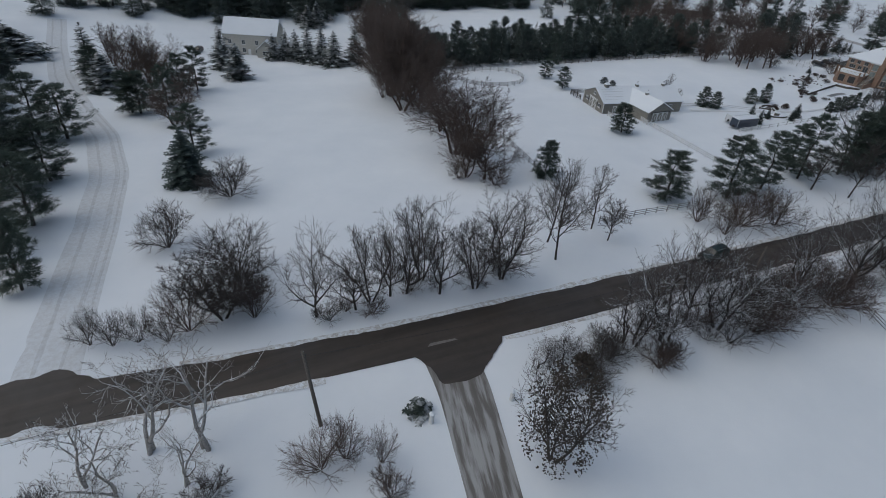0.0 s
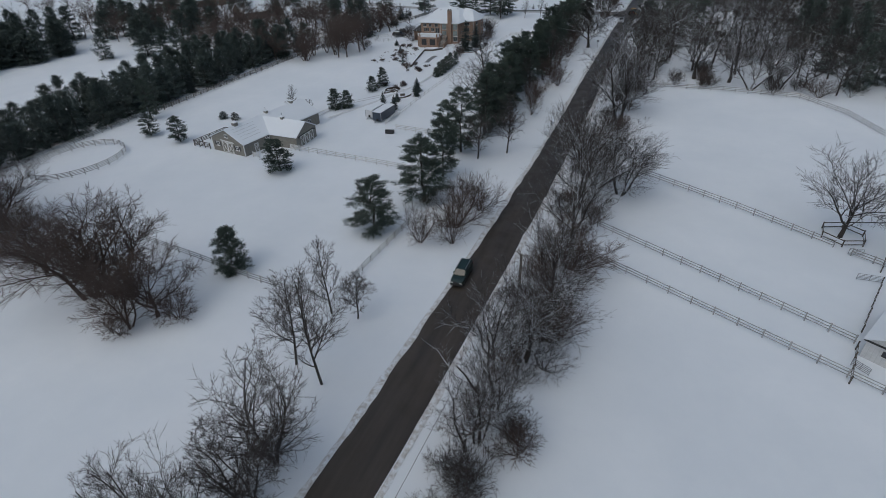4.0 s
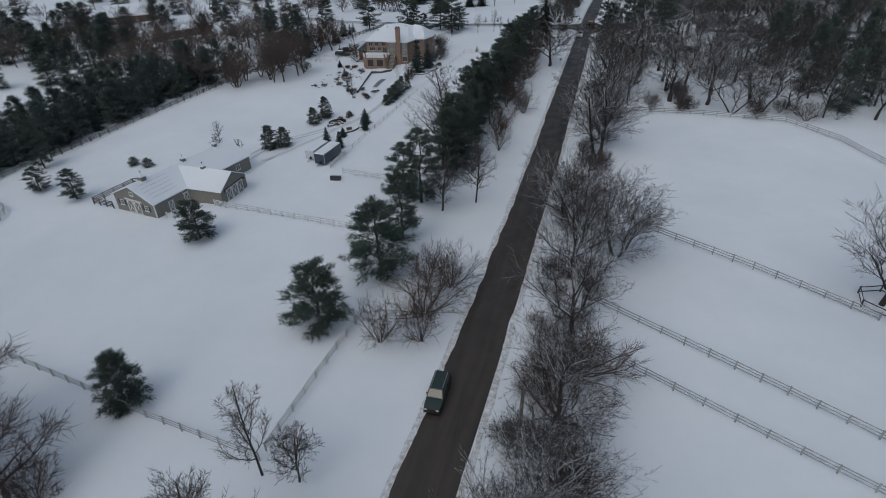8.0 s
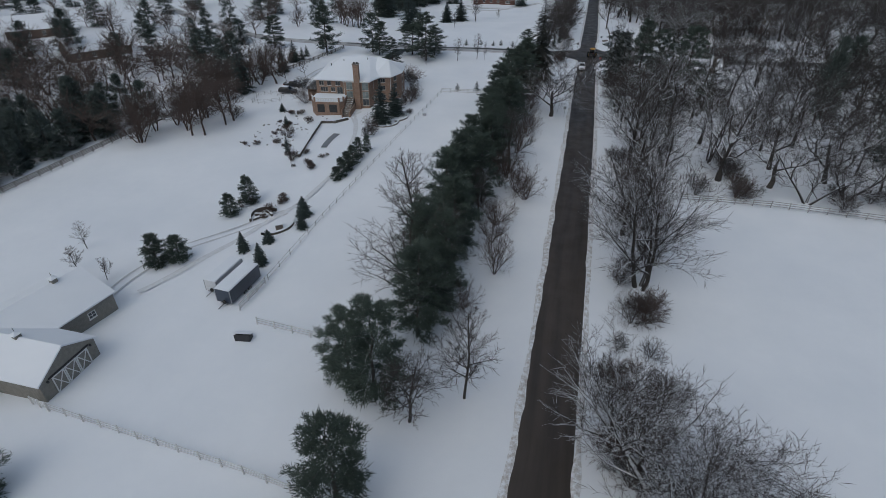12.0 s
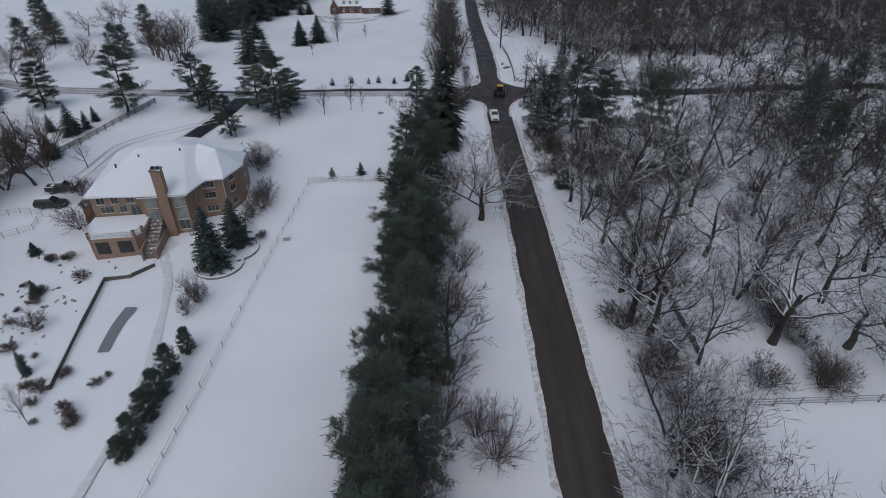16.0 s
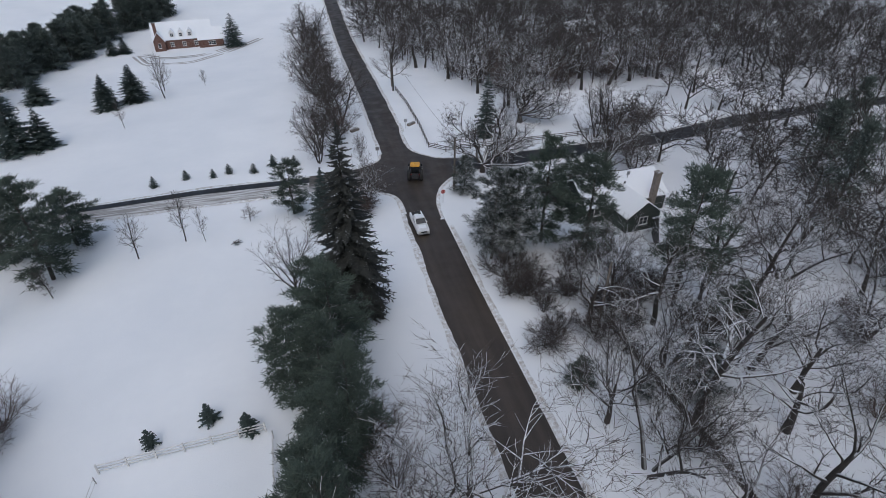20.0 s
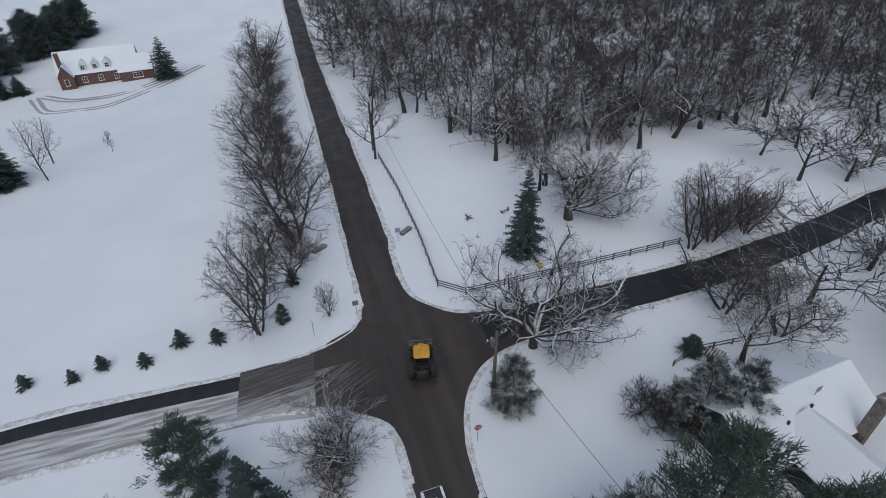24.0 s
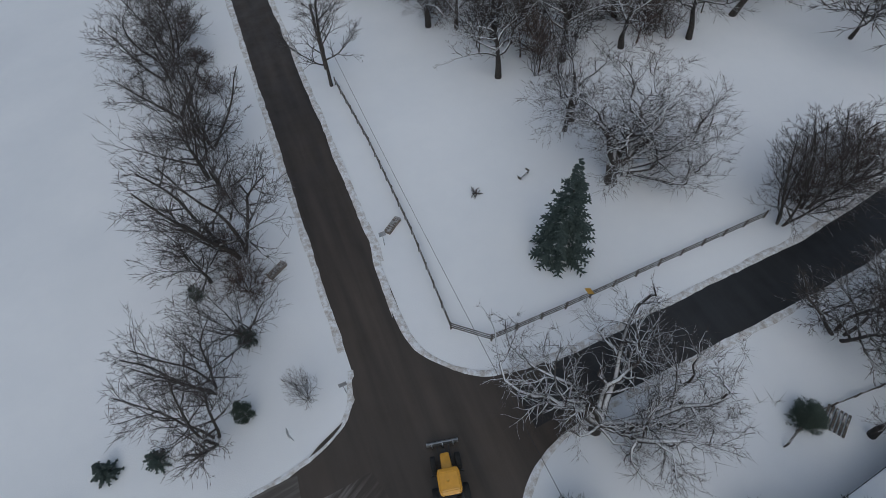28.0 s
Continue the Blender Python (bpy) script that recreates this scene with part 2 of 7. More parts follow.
def road_mid(y):
    return np.interp(y, [-240, -80, -47, -34, -15, 8, 40, 75, 100, 180, 206, 260, 325, 700], [-42, -12.5, -6.6, -4.6, -2.7, -1.5, -0.8, -0.5, -0.2, 0.0, -0.2, 0.0, 0.3, 2.0])


LANES = {
    "side_road": [(9.5, 246.85), (14, 247.0), (30, 248.0), (46, 248.9), (62, 251.5), (80, 256), (110, 259), (150, 259), (240, 256)],
    "mouth": [(-9.9, 244.9), (-14, 245.2), (-17.6, 245.4)],
    "lane": [(-16, 244.6), (-36, 245.2), (-52, 244.6), (-70, 244.2), (-90, 246), (-123, 248), (-150, 258), (-170, 270), (-200, 290)],
    "farm_track": [(-1, -9.5), (6, -10.2), (12, -11.8), (19, -13.6), (30, -17), (46, -22)],
    "driveway": [(-4, -51), (-12, -50.8), (-23, -49.5), (-41, -47.5), (-63, -46), (-86, -48), (-110, -54), (-140, -60), (-175, -64), (-210, -66)],
    "house_drive": [(-66, 243), (-67.5, 232), (-68.5, 220), (-70, 212), (-77, 205), (-80, 196), (-82, 186)],
}


def off_line(x, y, pts):
    """Distance of points from a line of points."""
    best = np.full(np.shape(x), 1e9)
    for (ax, ay), (bx, by) in zip(pts, pts[1:]):
        t = np.clip(((x - ax) * (bx - ax) + (y - ay) * (by - ay)) / ((bx - ax) ** 2 + (by - ay) ** 2), 0, 1)
        best = np.minimum(best, np.hypot(x - ax - t * (bx - ax), y - ay - t * (by - ay)))
    return best


near_road = np.exp(-((X - road_mid(Y)) / 5.5) ** 4)
for line in LANES.values():
    near_road = np.maximum(near_road, np.exp(-(off_line(X, Y, line) / 5.2) ** 4))
for fx, fy, fr in [(0, 246, 15), (4, -10, 10), (-10, -51, 9)]:
    near_road = np.maximum(near_road, np.exp(-(np.hypot(X - fx, Y - fy) / fr) ** 6))
Z = Z * (1 - near_road) + near_road * (ground_z(X, Y) - 0.035)
n_x = len(gxs)
quads = [(j * n_x + i, j * n_x + i + 1, (j + 1) * n_x + i + 1, (j + 1) * n_x + i) for j in range(len(gys) - 1) for i in range(n_x - 1)]
ground = new("ground", mesh_of("ground", np.stack([X.ravel(), Y.ravel(), Z.ravel()], 1), quads, SNOW, True))
tagged(ground, "open fields under smooth fresh snow", "ground", kind="structure")


def ribbon(name, mids, half, lift, mat, label, category, kind="structure", rough_edge=0.15, across=6, step=1.2):
    """A strip laid over the land along a line of points; half is its half width, or a pair at its ends."""
    pts = [Vector((*p, 0)) for p in mids]
    line = []
    for a, b in zip(pts, pts[1:]):
        k = max(1, int((b - a).length / step))
        line += [a.lerp(b, i / k) for i in range(k)]
    line.append(pts[-1])
    xy = np.array([p[:2] for p in line])
    for _ in range(6):
        xy[1:-1] = (xy[:-2] + 2 * xy[1:-1] + xy[2:]) / 4
    tang = np.gradient(xy, axis=0)
    tang /= np.linalg.norm(tang, axis=1)[:, None]
    nor = np.stack([tang[:, 1], -tang[:, 0]], 1)
    n = len(xy)
    w = np.linspace(*half, n) if isinstance(half, tuple) else np.full(n, half)
    wl, wr = w + lumps(n, rough_edge) - rough_edge / 2, w + lumps(n, rough_edge) - rough_edge / 2
    verts, faces = [], []
    for i in range(n):
        for k in range(across + 1):
            s = -wl[i] + (wl[i] + wr[i]) * k / across
            q = xy[i] + nor[i] * s
            verts.append((q[0], q[1], gz(q[0], q[1]) + lift - 0.05 * abs(2 * k / across - 1) ** 2))
    for i in range(n - 1):
        for k in range(across):
            a = i * (across + 1) + k
            faces.append((a, a + across + 1, a + across + 2, a + 1))
    ob = new(name, mesh_of(name, verts, faces, mat, True))
    return tagged(ob, label, category, kind=kind)


ribbon("road", [(float(road_mid(y)), y) for y in range(-150, 521, 6)], 3.0, 0.06, ASPHALT, "straight two-lane country road of wet dark asphalt, ploughed clear", "road", step=2.0)


def berm(name, pts, height, width, label, mat=None):
    """A low ridge of ploughed snow along a road's edge."""
    line = []
    for (ax, ay), (bx, by) in zip(pts, pts[1:]):
        k = max(1, int(math.hypot(bx - ax, by - ay) / 0.7))
        line += [(ax + (bx - ax) * i / k, ay + (by - ay) * i / k) for i in range(k)]
    xy = np.array(line + [pts[-1]], float)
    for _ in range(5):
        xy[1:-1] = (xy[:-2] + 2 * xy[1:-1] + xy[2:]) / 4
    t = np.gradient(xy, axis=0)
    t /= np.linalg.norm(t, axis=1)[:, None]
    nor = np.stack([t[:, 1], -t[:, 0]], 1)
    n = len(xy)
    prof = [(-0.5, -0.08), (-0.34, 0.55), (-0.12, 0.95), (0.1, 0.8), (0.32, 0.4), (0.5, -0.08)]
    hs, ws, sh = height * (0.3 + lumps(n, 1.4)), width * (0.35 + lumps(n, 1.4)), lumps(n, 0.36) - 0.1
    fine = np.random.rand(n, len(prof)) * 0.04
    verts, faces = [], []
    for i in range(n):
        for k, (s, hh) in enumerate(prof):
            q = xy[i] + nor[i] * (s * ws[i] + sh[i])
            verts.append((q[0], q[1], gz(q[0], q[1]) + 0.03 + hh * hs[i] + (fine[i, k] * height if 0 < k < 5 else 0)))
    for i in range(n - 1):
        for k in range(len(prof) - 1):
            a = i * len(prof) + k
            faces.append((a, a + len(prof), a + len(prof) + 1, a + 1))
    ob = new(name, mesh_of(name, verts, faces, mat or BERM, True))
    return tagged(ob, label, "snow bank", kind="structure")


def edge(side, lo, hi, step=6, off=3.35):
    return [(float(road_mid(y)) + side * off, y) for y in np.arange(lo, hi + 0.1, step)]


BANK = "low ridge of ploughed, dirt-flecked snow along the road"
berm("snow_bank", edge(-1, -38, 234), 0.06, 0.75, BANK)
berm("snow_bank", edge(1, -2, 230), 0.06, 0.75, BANK)
berm("snow_bank", edge(1, -120, -20), 0.06, 0.75, BANK)
berm("snow_bank", edge(-1, -140, -62), 0.06, 0.75, BANK)
berm("snow_bank", edge(-1, 258, 480), 0.06, 0.75, BANK)
berm("snow_bank", edge(1, 266, 480, off=3.1), 0.06, 0.75, BANK)

# ---- side roads and the crossing ----
ribbon("side_road", LANES["side_road"], (2.75, 2.2), 0.085, ASPHALT_DARK, "narrow dark asphalt side road leading off to the woods", "road")
ribbon("side_road", LANES["mouth"], (4.3, 3.5), 0.13, MOUTH, "grey-brown patch of asphalt under smeared slush", "road")
ribbon("lane", LANES["lane"], (2.9, 2.2), 0.045, SLUSH, "lane under streaks of slush and packed snow", "road")
ribbon("lane_strip", [(-17, 247.4), (-36, 247.8), (-52, 246.7), (-70, 246.0), (-90, 247.5)], (1.05, 0.6), 0.085, ASPHALT_DARK, "bare dark asphalt strip of a half-cleared lane", "road")
ribbon("farm_track", LANES["farm_track"], (3.2, 1.7), 0.06, GRAVEL, "rutted driveway of slush and gravel meeting the road", "road")
ribbon("driveway", LANES["driveway"], (3.3, 2.9), 0.03, TRACK, "curving private drive of packed snow with wheel ruts", "road")
ribbon("driveway", LANES["house_drive"], (2.4, 3.6), 0.06, TRACK, "house drive of packed snow", "road")
ribbon("driveway_strip", [(-66, 241), (-66.5, 232), (-68, 222), (-69.5, 215)], 2.2, 0.085, ASPHALT_DARK, "cleared dark asphalt stretch of a house drive", "road")


ribbon("slush", [(-9.95, 243.9), (-7, 244.6), (-3.6, 245.6)], (2.7, 1.6), .132, BROKEN, "slush smeared thinly across the lane's mouth", "slush", rough_edge=.3, step=.5)
ribbon("slush", [(-9.9, 241.4), (-8.2, 241.2), (-6.8, 240.6)], (.45, .2), .118, SLUSH_DIM, "ragged streak of slush left across the lane's mouth", "slush", rough_edge=.4, step=.3)


def corner(name, pts, mat, lift, label):
    """A flat paved corner where two roads meet."""
    rc = random.Random(len(pts))
    for _ in range(2):
        pts = [((1 - k) * p[0] + k * q[0], (1 - k) * p[1] + k * q[1]) for p, q in zip(pts, pts[1:] + pts[:1]) for k in (.25, .75)]
    pts = [(x + rc.uniform(-.12, .12), y + rc.uniform(-.12, .12)) for x, y in pts]
    tris = tessellate_polygon([[Vector((x, y, 0)) for x, y in pts]])
    verts = [(x, y, gz(x, y) + lift) for x, y in pts]
    flat = lambda a, b, c: (pts[b][0] - pts[a][0]) * (pts[c][1] - pts[a][1]) - (pts[b][1] - pts[a][1]) * (pts[c][0] - pts[a][0])
    me = mesh_of(name, verts, [t if flat(*t) > 0 else t[::-1] for t in tris], mat)
    return tagged(new(name, me), label, "road", kind="structure")


def arc(cx, cy, r, a0, a1, n=10):
    return [(cx + r * math.cos(radians(a0 + (a1 - a0) * i / n)), cy + r * math.sin(radians(a0 + (a1 - a0) * i / n))) for i in range(n + 1)]


NE = [(2.6, 262), (2.5, 258.8), (3.1, 255.6), (4.2, 253.6), (5.6, 252.2), (7.6, 250.9), (10.5, 250.2), (14, 249.9)]
SE = [(16, 244.2), (11.3, 243.6), (8.8, 242.6), (6.8, 241.2), (4.7, 238.6), (3.4, 235.6), (2.7, 231.5), (2.6, 228)]
NW = [(-3.1, 256)] + [(-3.4, 253.6), (-4.6, 251.6), (-7, 250.1), (-10.5, 249.2), (-17, 248.6)]
SW = [(-17, 242.3), (-8.2, 241.2), (-6.6, 239.4), (-4.2, 238.6), (-3.3, 237), (-3.1, 231)]
corner("road_corner", [(-12, 243.4), (0, 241), (6, 242.6), (14.5, 244.2), (14.5, 249.8), (6, 251), (0, 254), (-12, 248.6)], ASPHALT, 0.062, "wet brown asphalt of the crossing")
corner("road_corner", NE + [(10, 247), (0, 247)], ASPHALT, 0.068, "wet brown asphalt of the crossing")
corner("road_corner", SE[::-1] + [(12, 247), (0, 247), (0, 228)], ASPHALT, 0.071, "wet brown asphalt of the crossing")
corner("road_corner", NW + [(-17, 245), (0, 245), (0, 256)], ASPHALT, 0.074, "wet brown asphalt of the crossing")
corner("road_corner", SW + [(0, 231), (0, 246), (-17, 246)], ASPHALT, 0.077, "wet brown asphalt of the crossing")
corner("road_corner", [(-1.0, -15.0), (1.4, -12.8), (4.0, -12.3), (5.4, -12.6), (5.8, -8.2), (5.0, -7.0), (4.0, -5.8), (2.2, -3.0), (0, -1.5)], ASPHALT, 0.078, "brown wet mouth of a driveway")
corner("road_corner", [(-7, -60), (-10.8, -56.5), (-12.6, -54.2), (-11.8, -51.6), (-12.8, -49.8), (-10.6, -47.4), (-9.2, -45.4), (-6, -44), (-7, -52)], ASPHALT, 0.072, "dark wet mouth of a private drive")
BANK2 = "ploughed snow ridge round the corner of the crossing"
berm("snow_bank", [(3.0, 268)] + NE + [(28, 250.7), (44, 251.7), (60, 254.1), (80, 258.8), (110, 261.5)], 0.07, 0.75, BANK2)
berm("snow_bank", [(110, 256.2), (80, 253.0), (62, 248.8), (46, 246.0), (28, 244.9)] + SE, 0.07, 0.75, BANK2)
berm("snow_bank", NW + [(-36, 249.3), (-52, 248), (-70, 247.3), (-90, 249)], 0.06, 0.6, BANK2)
berm("snow_bank", SW[::-1] + [(-36, 242.2), (-52, 241.8), (-70, 241.6)], 0.12, 0.7, BANK2)


def ruts(line, gap, half, label, lift=.1, mat=None):
    """Two wheel ruts along a line."""
    for s in (-1, 1):
        pts = np.array(line, float)
        t = np.gradient(pts, axis=0)
        t /= np.linalg.norm(t, axis=1)[:, None]
        off = pts + np.stack([t[:, 1], -t[:, 0]], 1) * s * gap / 2
        ribbon("wheel_rut", [tuple(p) for p in off], half, lift, mat or RUT, label, "wheel tracks", rough_edge=.35, across=2)


ruts(LANES["driveway"][1:], 2.5, .36, "dirty wheel rut along the curving drive", .055)
ruts([(x, y + 2.1) for x, y in LANES["driveway"][2:7]], .9, .18, "dirty wheel rut along the curving drive", .05)
ruts([(-70, 372), (-62, 366), (-50, 367), (-43, 373), (-36, 380)], 1.8, .45, "muddy wheel rut in the snow by the brick house", .1, MUD)
ruts([(-72, 371), (-66, 358), (-52, 358), (-40, 371), (-30, 384)], 1.8, .45, "muddy wheel rut in the snow by the brick house", .1, MUD)
ruts([(-63, 88), (-64.3, 97), (-62, 106), (-55.9, 112.9), (-50, 121)], 1.6, .16, "shallow wheel rut across the paddock")
ruts([(-83.8, 196), (-83.8, 211), (-78, 216.8), (-67.5, 225)], 2.0, .3, "wheel rut round the house drive")


# ---- trees ----
def tubes(segs, rng):
    """Round wood from segments (start, end, radius at start, radius at end, sides); a tip with no radius becomes a spike."""
    verts, faces = [], []
    for p0, p1, r0, r1, sides in segs:
        d = p1 - p0
        ln = np.linalg.norm(d)
        if ln < 1e-6:
            continue
        d = d / ln
        u = np.array([d[1], -d[0], 0.0])
        if np.linalg.norm(u) < 1e-3:
            u = np.array([1.0, 0, 0])
        u /= np.linalg.norm(u)
        v = np.cross(u, d)
        if v[2] < 0:
            u, v = -u, -v
        base = len(verts)
        ang = [math.pi / 2 + math.pi / sides + 2 * math.pi * k / sides for k in range(sides)]
        off = [u * math.cos(a) + v * math.sin(a) for a in ang]
        verts += [p0 + r0 * o for o in off]
        if r1 <= 0:
            verts.append(p1)
            faces += [(base + k, base + (k + 1) % sides, base + sides) for k in range(sides)]
        else:
            verts += [p1 + r1 * o for o in off]
            faces += [(base + k, base + (k + 1) % sides, base + sides + (k + 1) % sides, base + sides + k) for k in range(sides)]
    return verts, faces


def unit(v):
    return v / max(np.linalg.norm(v), 1e-9)


def units(v):
    return v / np.maximum(np.linalg.norm(v, axis=-1, keepdims=True), 1e-9)


# How leafless kinds grow, sizes in units of the height. Levels: stems, limbs, branches, branchlets.
# low, mid: foot and widest height of the crown; reach: length of limbs; part: length of what branches off, by level
SPECIES = {
    # a roadside tree: a short trunk that forks low into long arching limbs, with a full rounded crown of fine twigs
    "elm": dict(stems=1, first=.36, lean=(0, .14), radius=.019, bits=(5, 8, 5, 2), sides=(7, 5, 3, 3), wild=(.05, .11, .15, .2), rise=(.0, .06, .07, .05), kids=(11, 9, 6), bare=(.3, .16, .12),
                angle=((30, 68), (28, 58), (25, 60)), reach=.62, part=(.42, .42), low=.08, mid=.5, twigs=4, fine=.17),
    "twin": dict(stems=3, first=.62, lean=(.12, .38), radius=.013, bits=(6, 7, 4, 2), sides=(6, 4, 3, 3), wild=(.1, .13, .16, .2), rise=(.03, .06, .06, .04), kids=(7, 8, 6), bare=(.18, .12, .1),
                 angle=((28, 64), (28, 58), (25, 60)), reach=.45, part=(.42, .45), low=.06, mid=.5, twigs=4, fine=.16),
    # an old tree of the wood: long crooked limbs, open crown
    "old": dict(stems=1, first=.48, lean=(.02, .3), radius=.026, bits=(4, 9, 5, 3), sides=(8, 6, 3, 3), wild=(.07, .2, .24, .26), rise=(.02, .07, .03, .02), kids=(7, 9, 6), bare=(.42, .22, .12),
                angle=((38, 82), (30, 66), (28, 66)), reach=.66, part=(.36, .42), low=.18, mid=.55, twigs=4, fine=.13),
    "oak": dict(stems=1, first=.8, lean=(0, .12), radius=.018, bits=(7, 6, 4, 2), sides=(7, 4, 3, 3), wild=(.06, .16, .2, .24), rise=(.04, .07, .03, .02), kids=(15, 8, 6), bare=(.3, .18, .1),
                angle=((35, 78), (30, 62), (28, 62)), reach=.45, part=(.42, .45), low=.16, mid=.5, twigs=4, fine=.15),
    "gnarl": dict(stems=1, first=.16, lean=(0, .1), radius=.04, bits=(3, 12, 6, 3), sides=(9, 7, 5, 3), wild=(.08, .3, .32, .3), rise=(.0, .03, .03, .02), kids=(7, 15, 9), bare=(.5, .16, .12),
                  angle=((35, 80), (35, 72), (30, 70)), reach=.9, part=(.3, .4), low=.1, mid=.5, twigs=5, fine=.1),
    "vase": dict(stems=4, first=.85, lean=(.05, .42), radius=.011, bits=(8, 6, 4, 2), sides=(5, 4, 3, 3), wild=(.1, .15, .18, .22), rise=(.03, .08, .05, .03), kids=(10, 7, 5), bare=(.14, .1, .1),
                 angle=((28, 66), (26, 60), (25, 60)), reach=.36, part=(.45, .45), low=.03, mid=.5, twigs=4, fine=.15),
    "slim": dict(stems=1, first=.93, lean=(0, .08), radius=.012, bits=(9, 6, 4, 2), sides=(6, 3, 3, 3), wild=(.05, .11, .16, .2), rise=(.03, .09, .06, .03), kids=(17, 7, 5), bare=(.2, .12, .1),
                 angle=((32, 64), (26, 55), (25, 55)), reach=.36, part=(.42, .45), low=.14, mid=.45, twigs=4, fine=.15),
    "bush": dict(stems=11, first=.75, lean=(.05, 1.15), radius=.009, bits=(5, 4, 2), sides=(4, 3, 3), wild=(.12, .16, .2), rise=(.05, .06, .03), kids=(6, 5), bare=(.15, .1),
                 angle=((24, 60), (25, 60)), reach=.42, part=(.5,), low=-.1, mid=.42, twigs=6, fine=.2),
    "far": dict(stems=1, first=.42, lean=(0, .2), radius=.017, bits=(3, 5, 3), sides=(4, 3, 3), wild=(.06, .19, .24), rise=(.02, .07, .04), kids=(9, 7), bare=(.38, .15),
                angle=((35, 76), (30, 64)), reach=.68, part=(.42,), low=.16, mid=.55, twigs=6, fine=.3),
    "brush": dict(stems=6, first=.75, lean=(.05, 1.1), radius=.009, bits=(3, 2), sides=(3, 3), wild=(.14, .2), rise=(.05, .05), kids=(5,), bare=(.12,),
                  angle=((24, 60),), reach=.45, part=(), low=-.1, mid=.42, twigs=6, fine=.5),
    "snag": dict(stems=2, first=.7, lean=(.05, .3), radius=.017, bits=(6, 7, 5, 2), sides=(7, 5, 3, 3), wild=(.16, .26, .28, .28), rise=(.03, .05, .03, .02), kids=(5, 5, 4), bare=(.3, .25, .15),
                 angle=((30, 72), (35, 72), (30, 70)), reach=.5, part=(.4, .42), low=.12, mid=.55, twigs=3, fine=.13),
}
SPREAD = {"elm": .45, "oak": .42, "old": .48, "gnarl": .62, "vase": .36, "slim": .3, "twin": .4, "bush": .55, "snag": .42, "far": .42, "brush": .6}


def run_out(rng, p, d, length, r0, tip, bits, wild, rise):
    """Many wandering lines at once, with their thickness along the way."""
    pts, n = [p], len(p)
    for _ in range(bits):
        d = units(d + rng.normal(0, wild, (n, 3)) + np.array([0, 0, rise]))
        pts.append(pts[-1] + d * (length / bits)[:, None])
    f = np.linspace(0, 1, bits + 1)[None, :] ** .8
    return np.stack(pts, 1), r0[:, None] * (1 - f) + tip * f


def room(p, d, sp, spread):
    """How far each point is from the crown's outline in its direction."""
    up = (d[:, 2] > 0) | (p[:, 2] > sp["mid"])
    s = np.stack([np.full(len(p), spread), np.full(len(p), spread), np.where(up, 1 - sp["mid"], sp["mid"] - sp["low"])], 1)
    q, e = (p - np.array([0, 0, sp["mid"]])) / s, d / s
    a, b, c = (e * e).sum(1), (q * e).sum(1), (q * q).sum(1) - 1
    return np.where(c < 0, (-b + np.sqrt(np.maximum(b * b - a * c, 0))) / a, .03)


def shoots(rng, P, R, count, bare, angle):
    """Where and in which direction new wood leaves the lines."""
    N, n = len(P), P.shape[1] - 1
    reach = np.linalg.norm(np.diff(P, axis=1), axis=2).sum(1)
    cnt = np.maximum(1, np.round(count * (.4 + .6 * reach / reach.mean()) * rng.uniform(.8, 1.2, N))).astype(int)
    of = np.repeat(np.arange(N), cnt)
    j = np.arange(len(of)) - np.repeat(np.cumsum(cnt) - cnt, cnt)
    t = np.clip(bare + (1 - bare) * (j + rng.random(len(of))) / cnt[of], 0, .995)
    i = (t * n).astype(int)
    g = (t * n - i)[:, None]
    p = P[of, i] * (1 - g) + P[of, i + 1] * g
    tan = units(P[of, i + 1] - P[of, i])
    r = R[of, i] * (1 - g[:, 0]) + R[of, i + 1] * g[:, 0]
    az = j * 2.4 + rng.uniform(0, 6.28, N)[of] + rng.normal(0, .4, len(of))
    u = units(np.cross(tan, np.array([.31, .17, .94]) + 0 * tan) + 1e-6)
    side = u * np.cos(az)[:, None] + np.cross(tan, u) * np.sin(az)[:, None]
    a = np.radians(rng.uniform(*angle, len(of))) * (1.08 - .4 * t)
    return p, units(tan * np.cos(a)[:, None] + side * np.sin(a)[:, None]), r, t, reach[of]


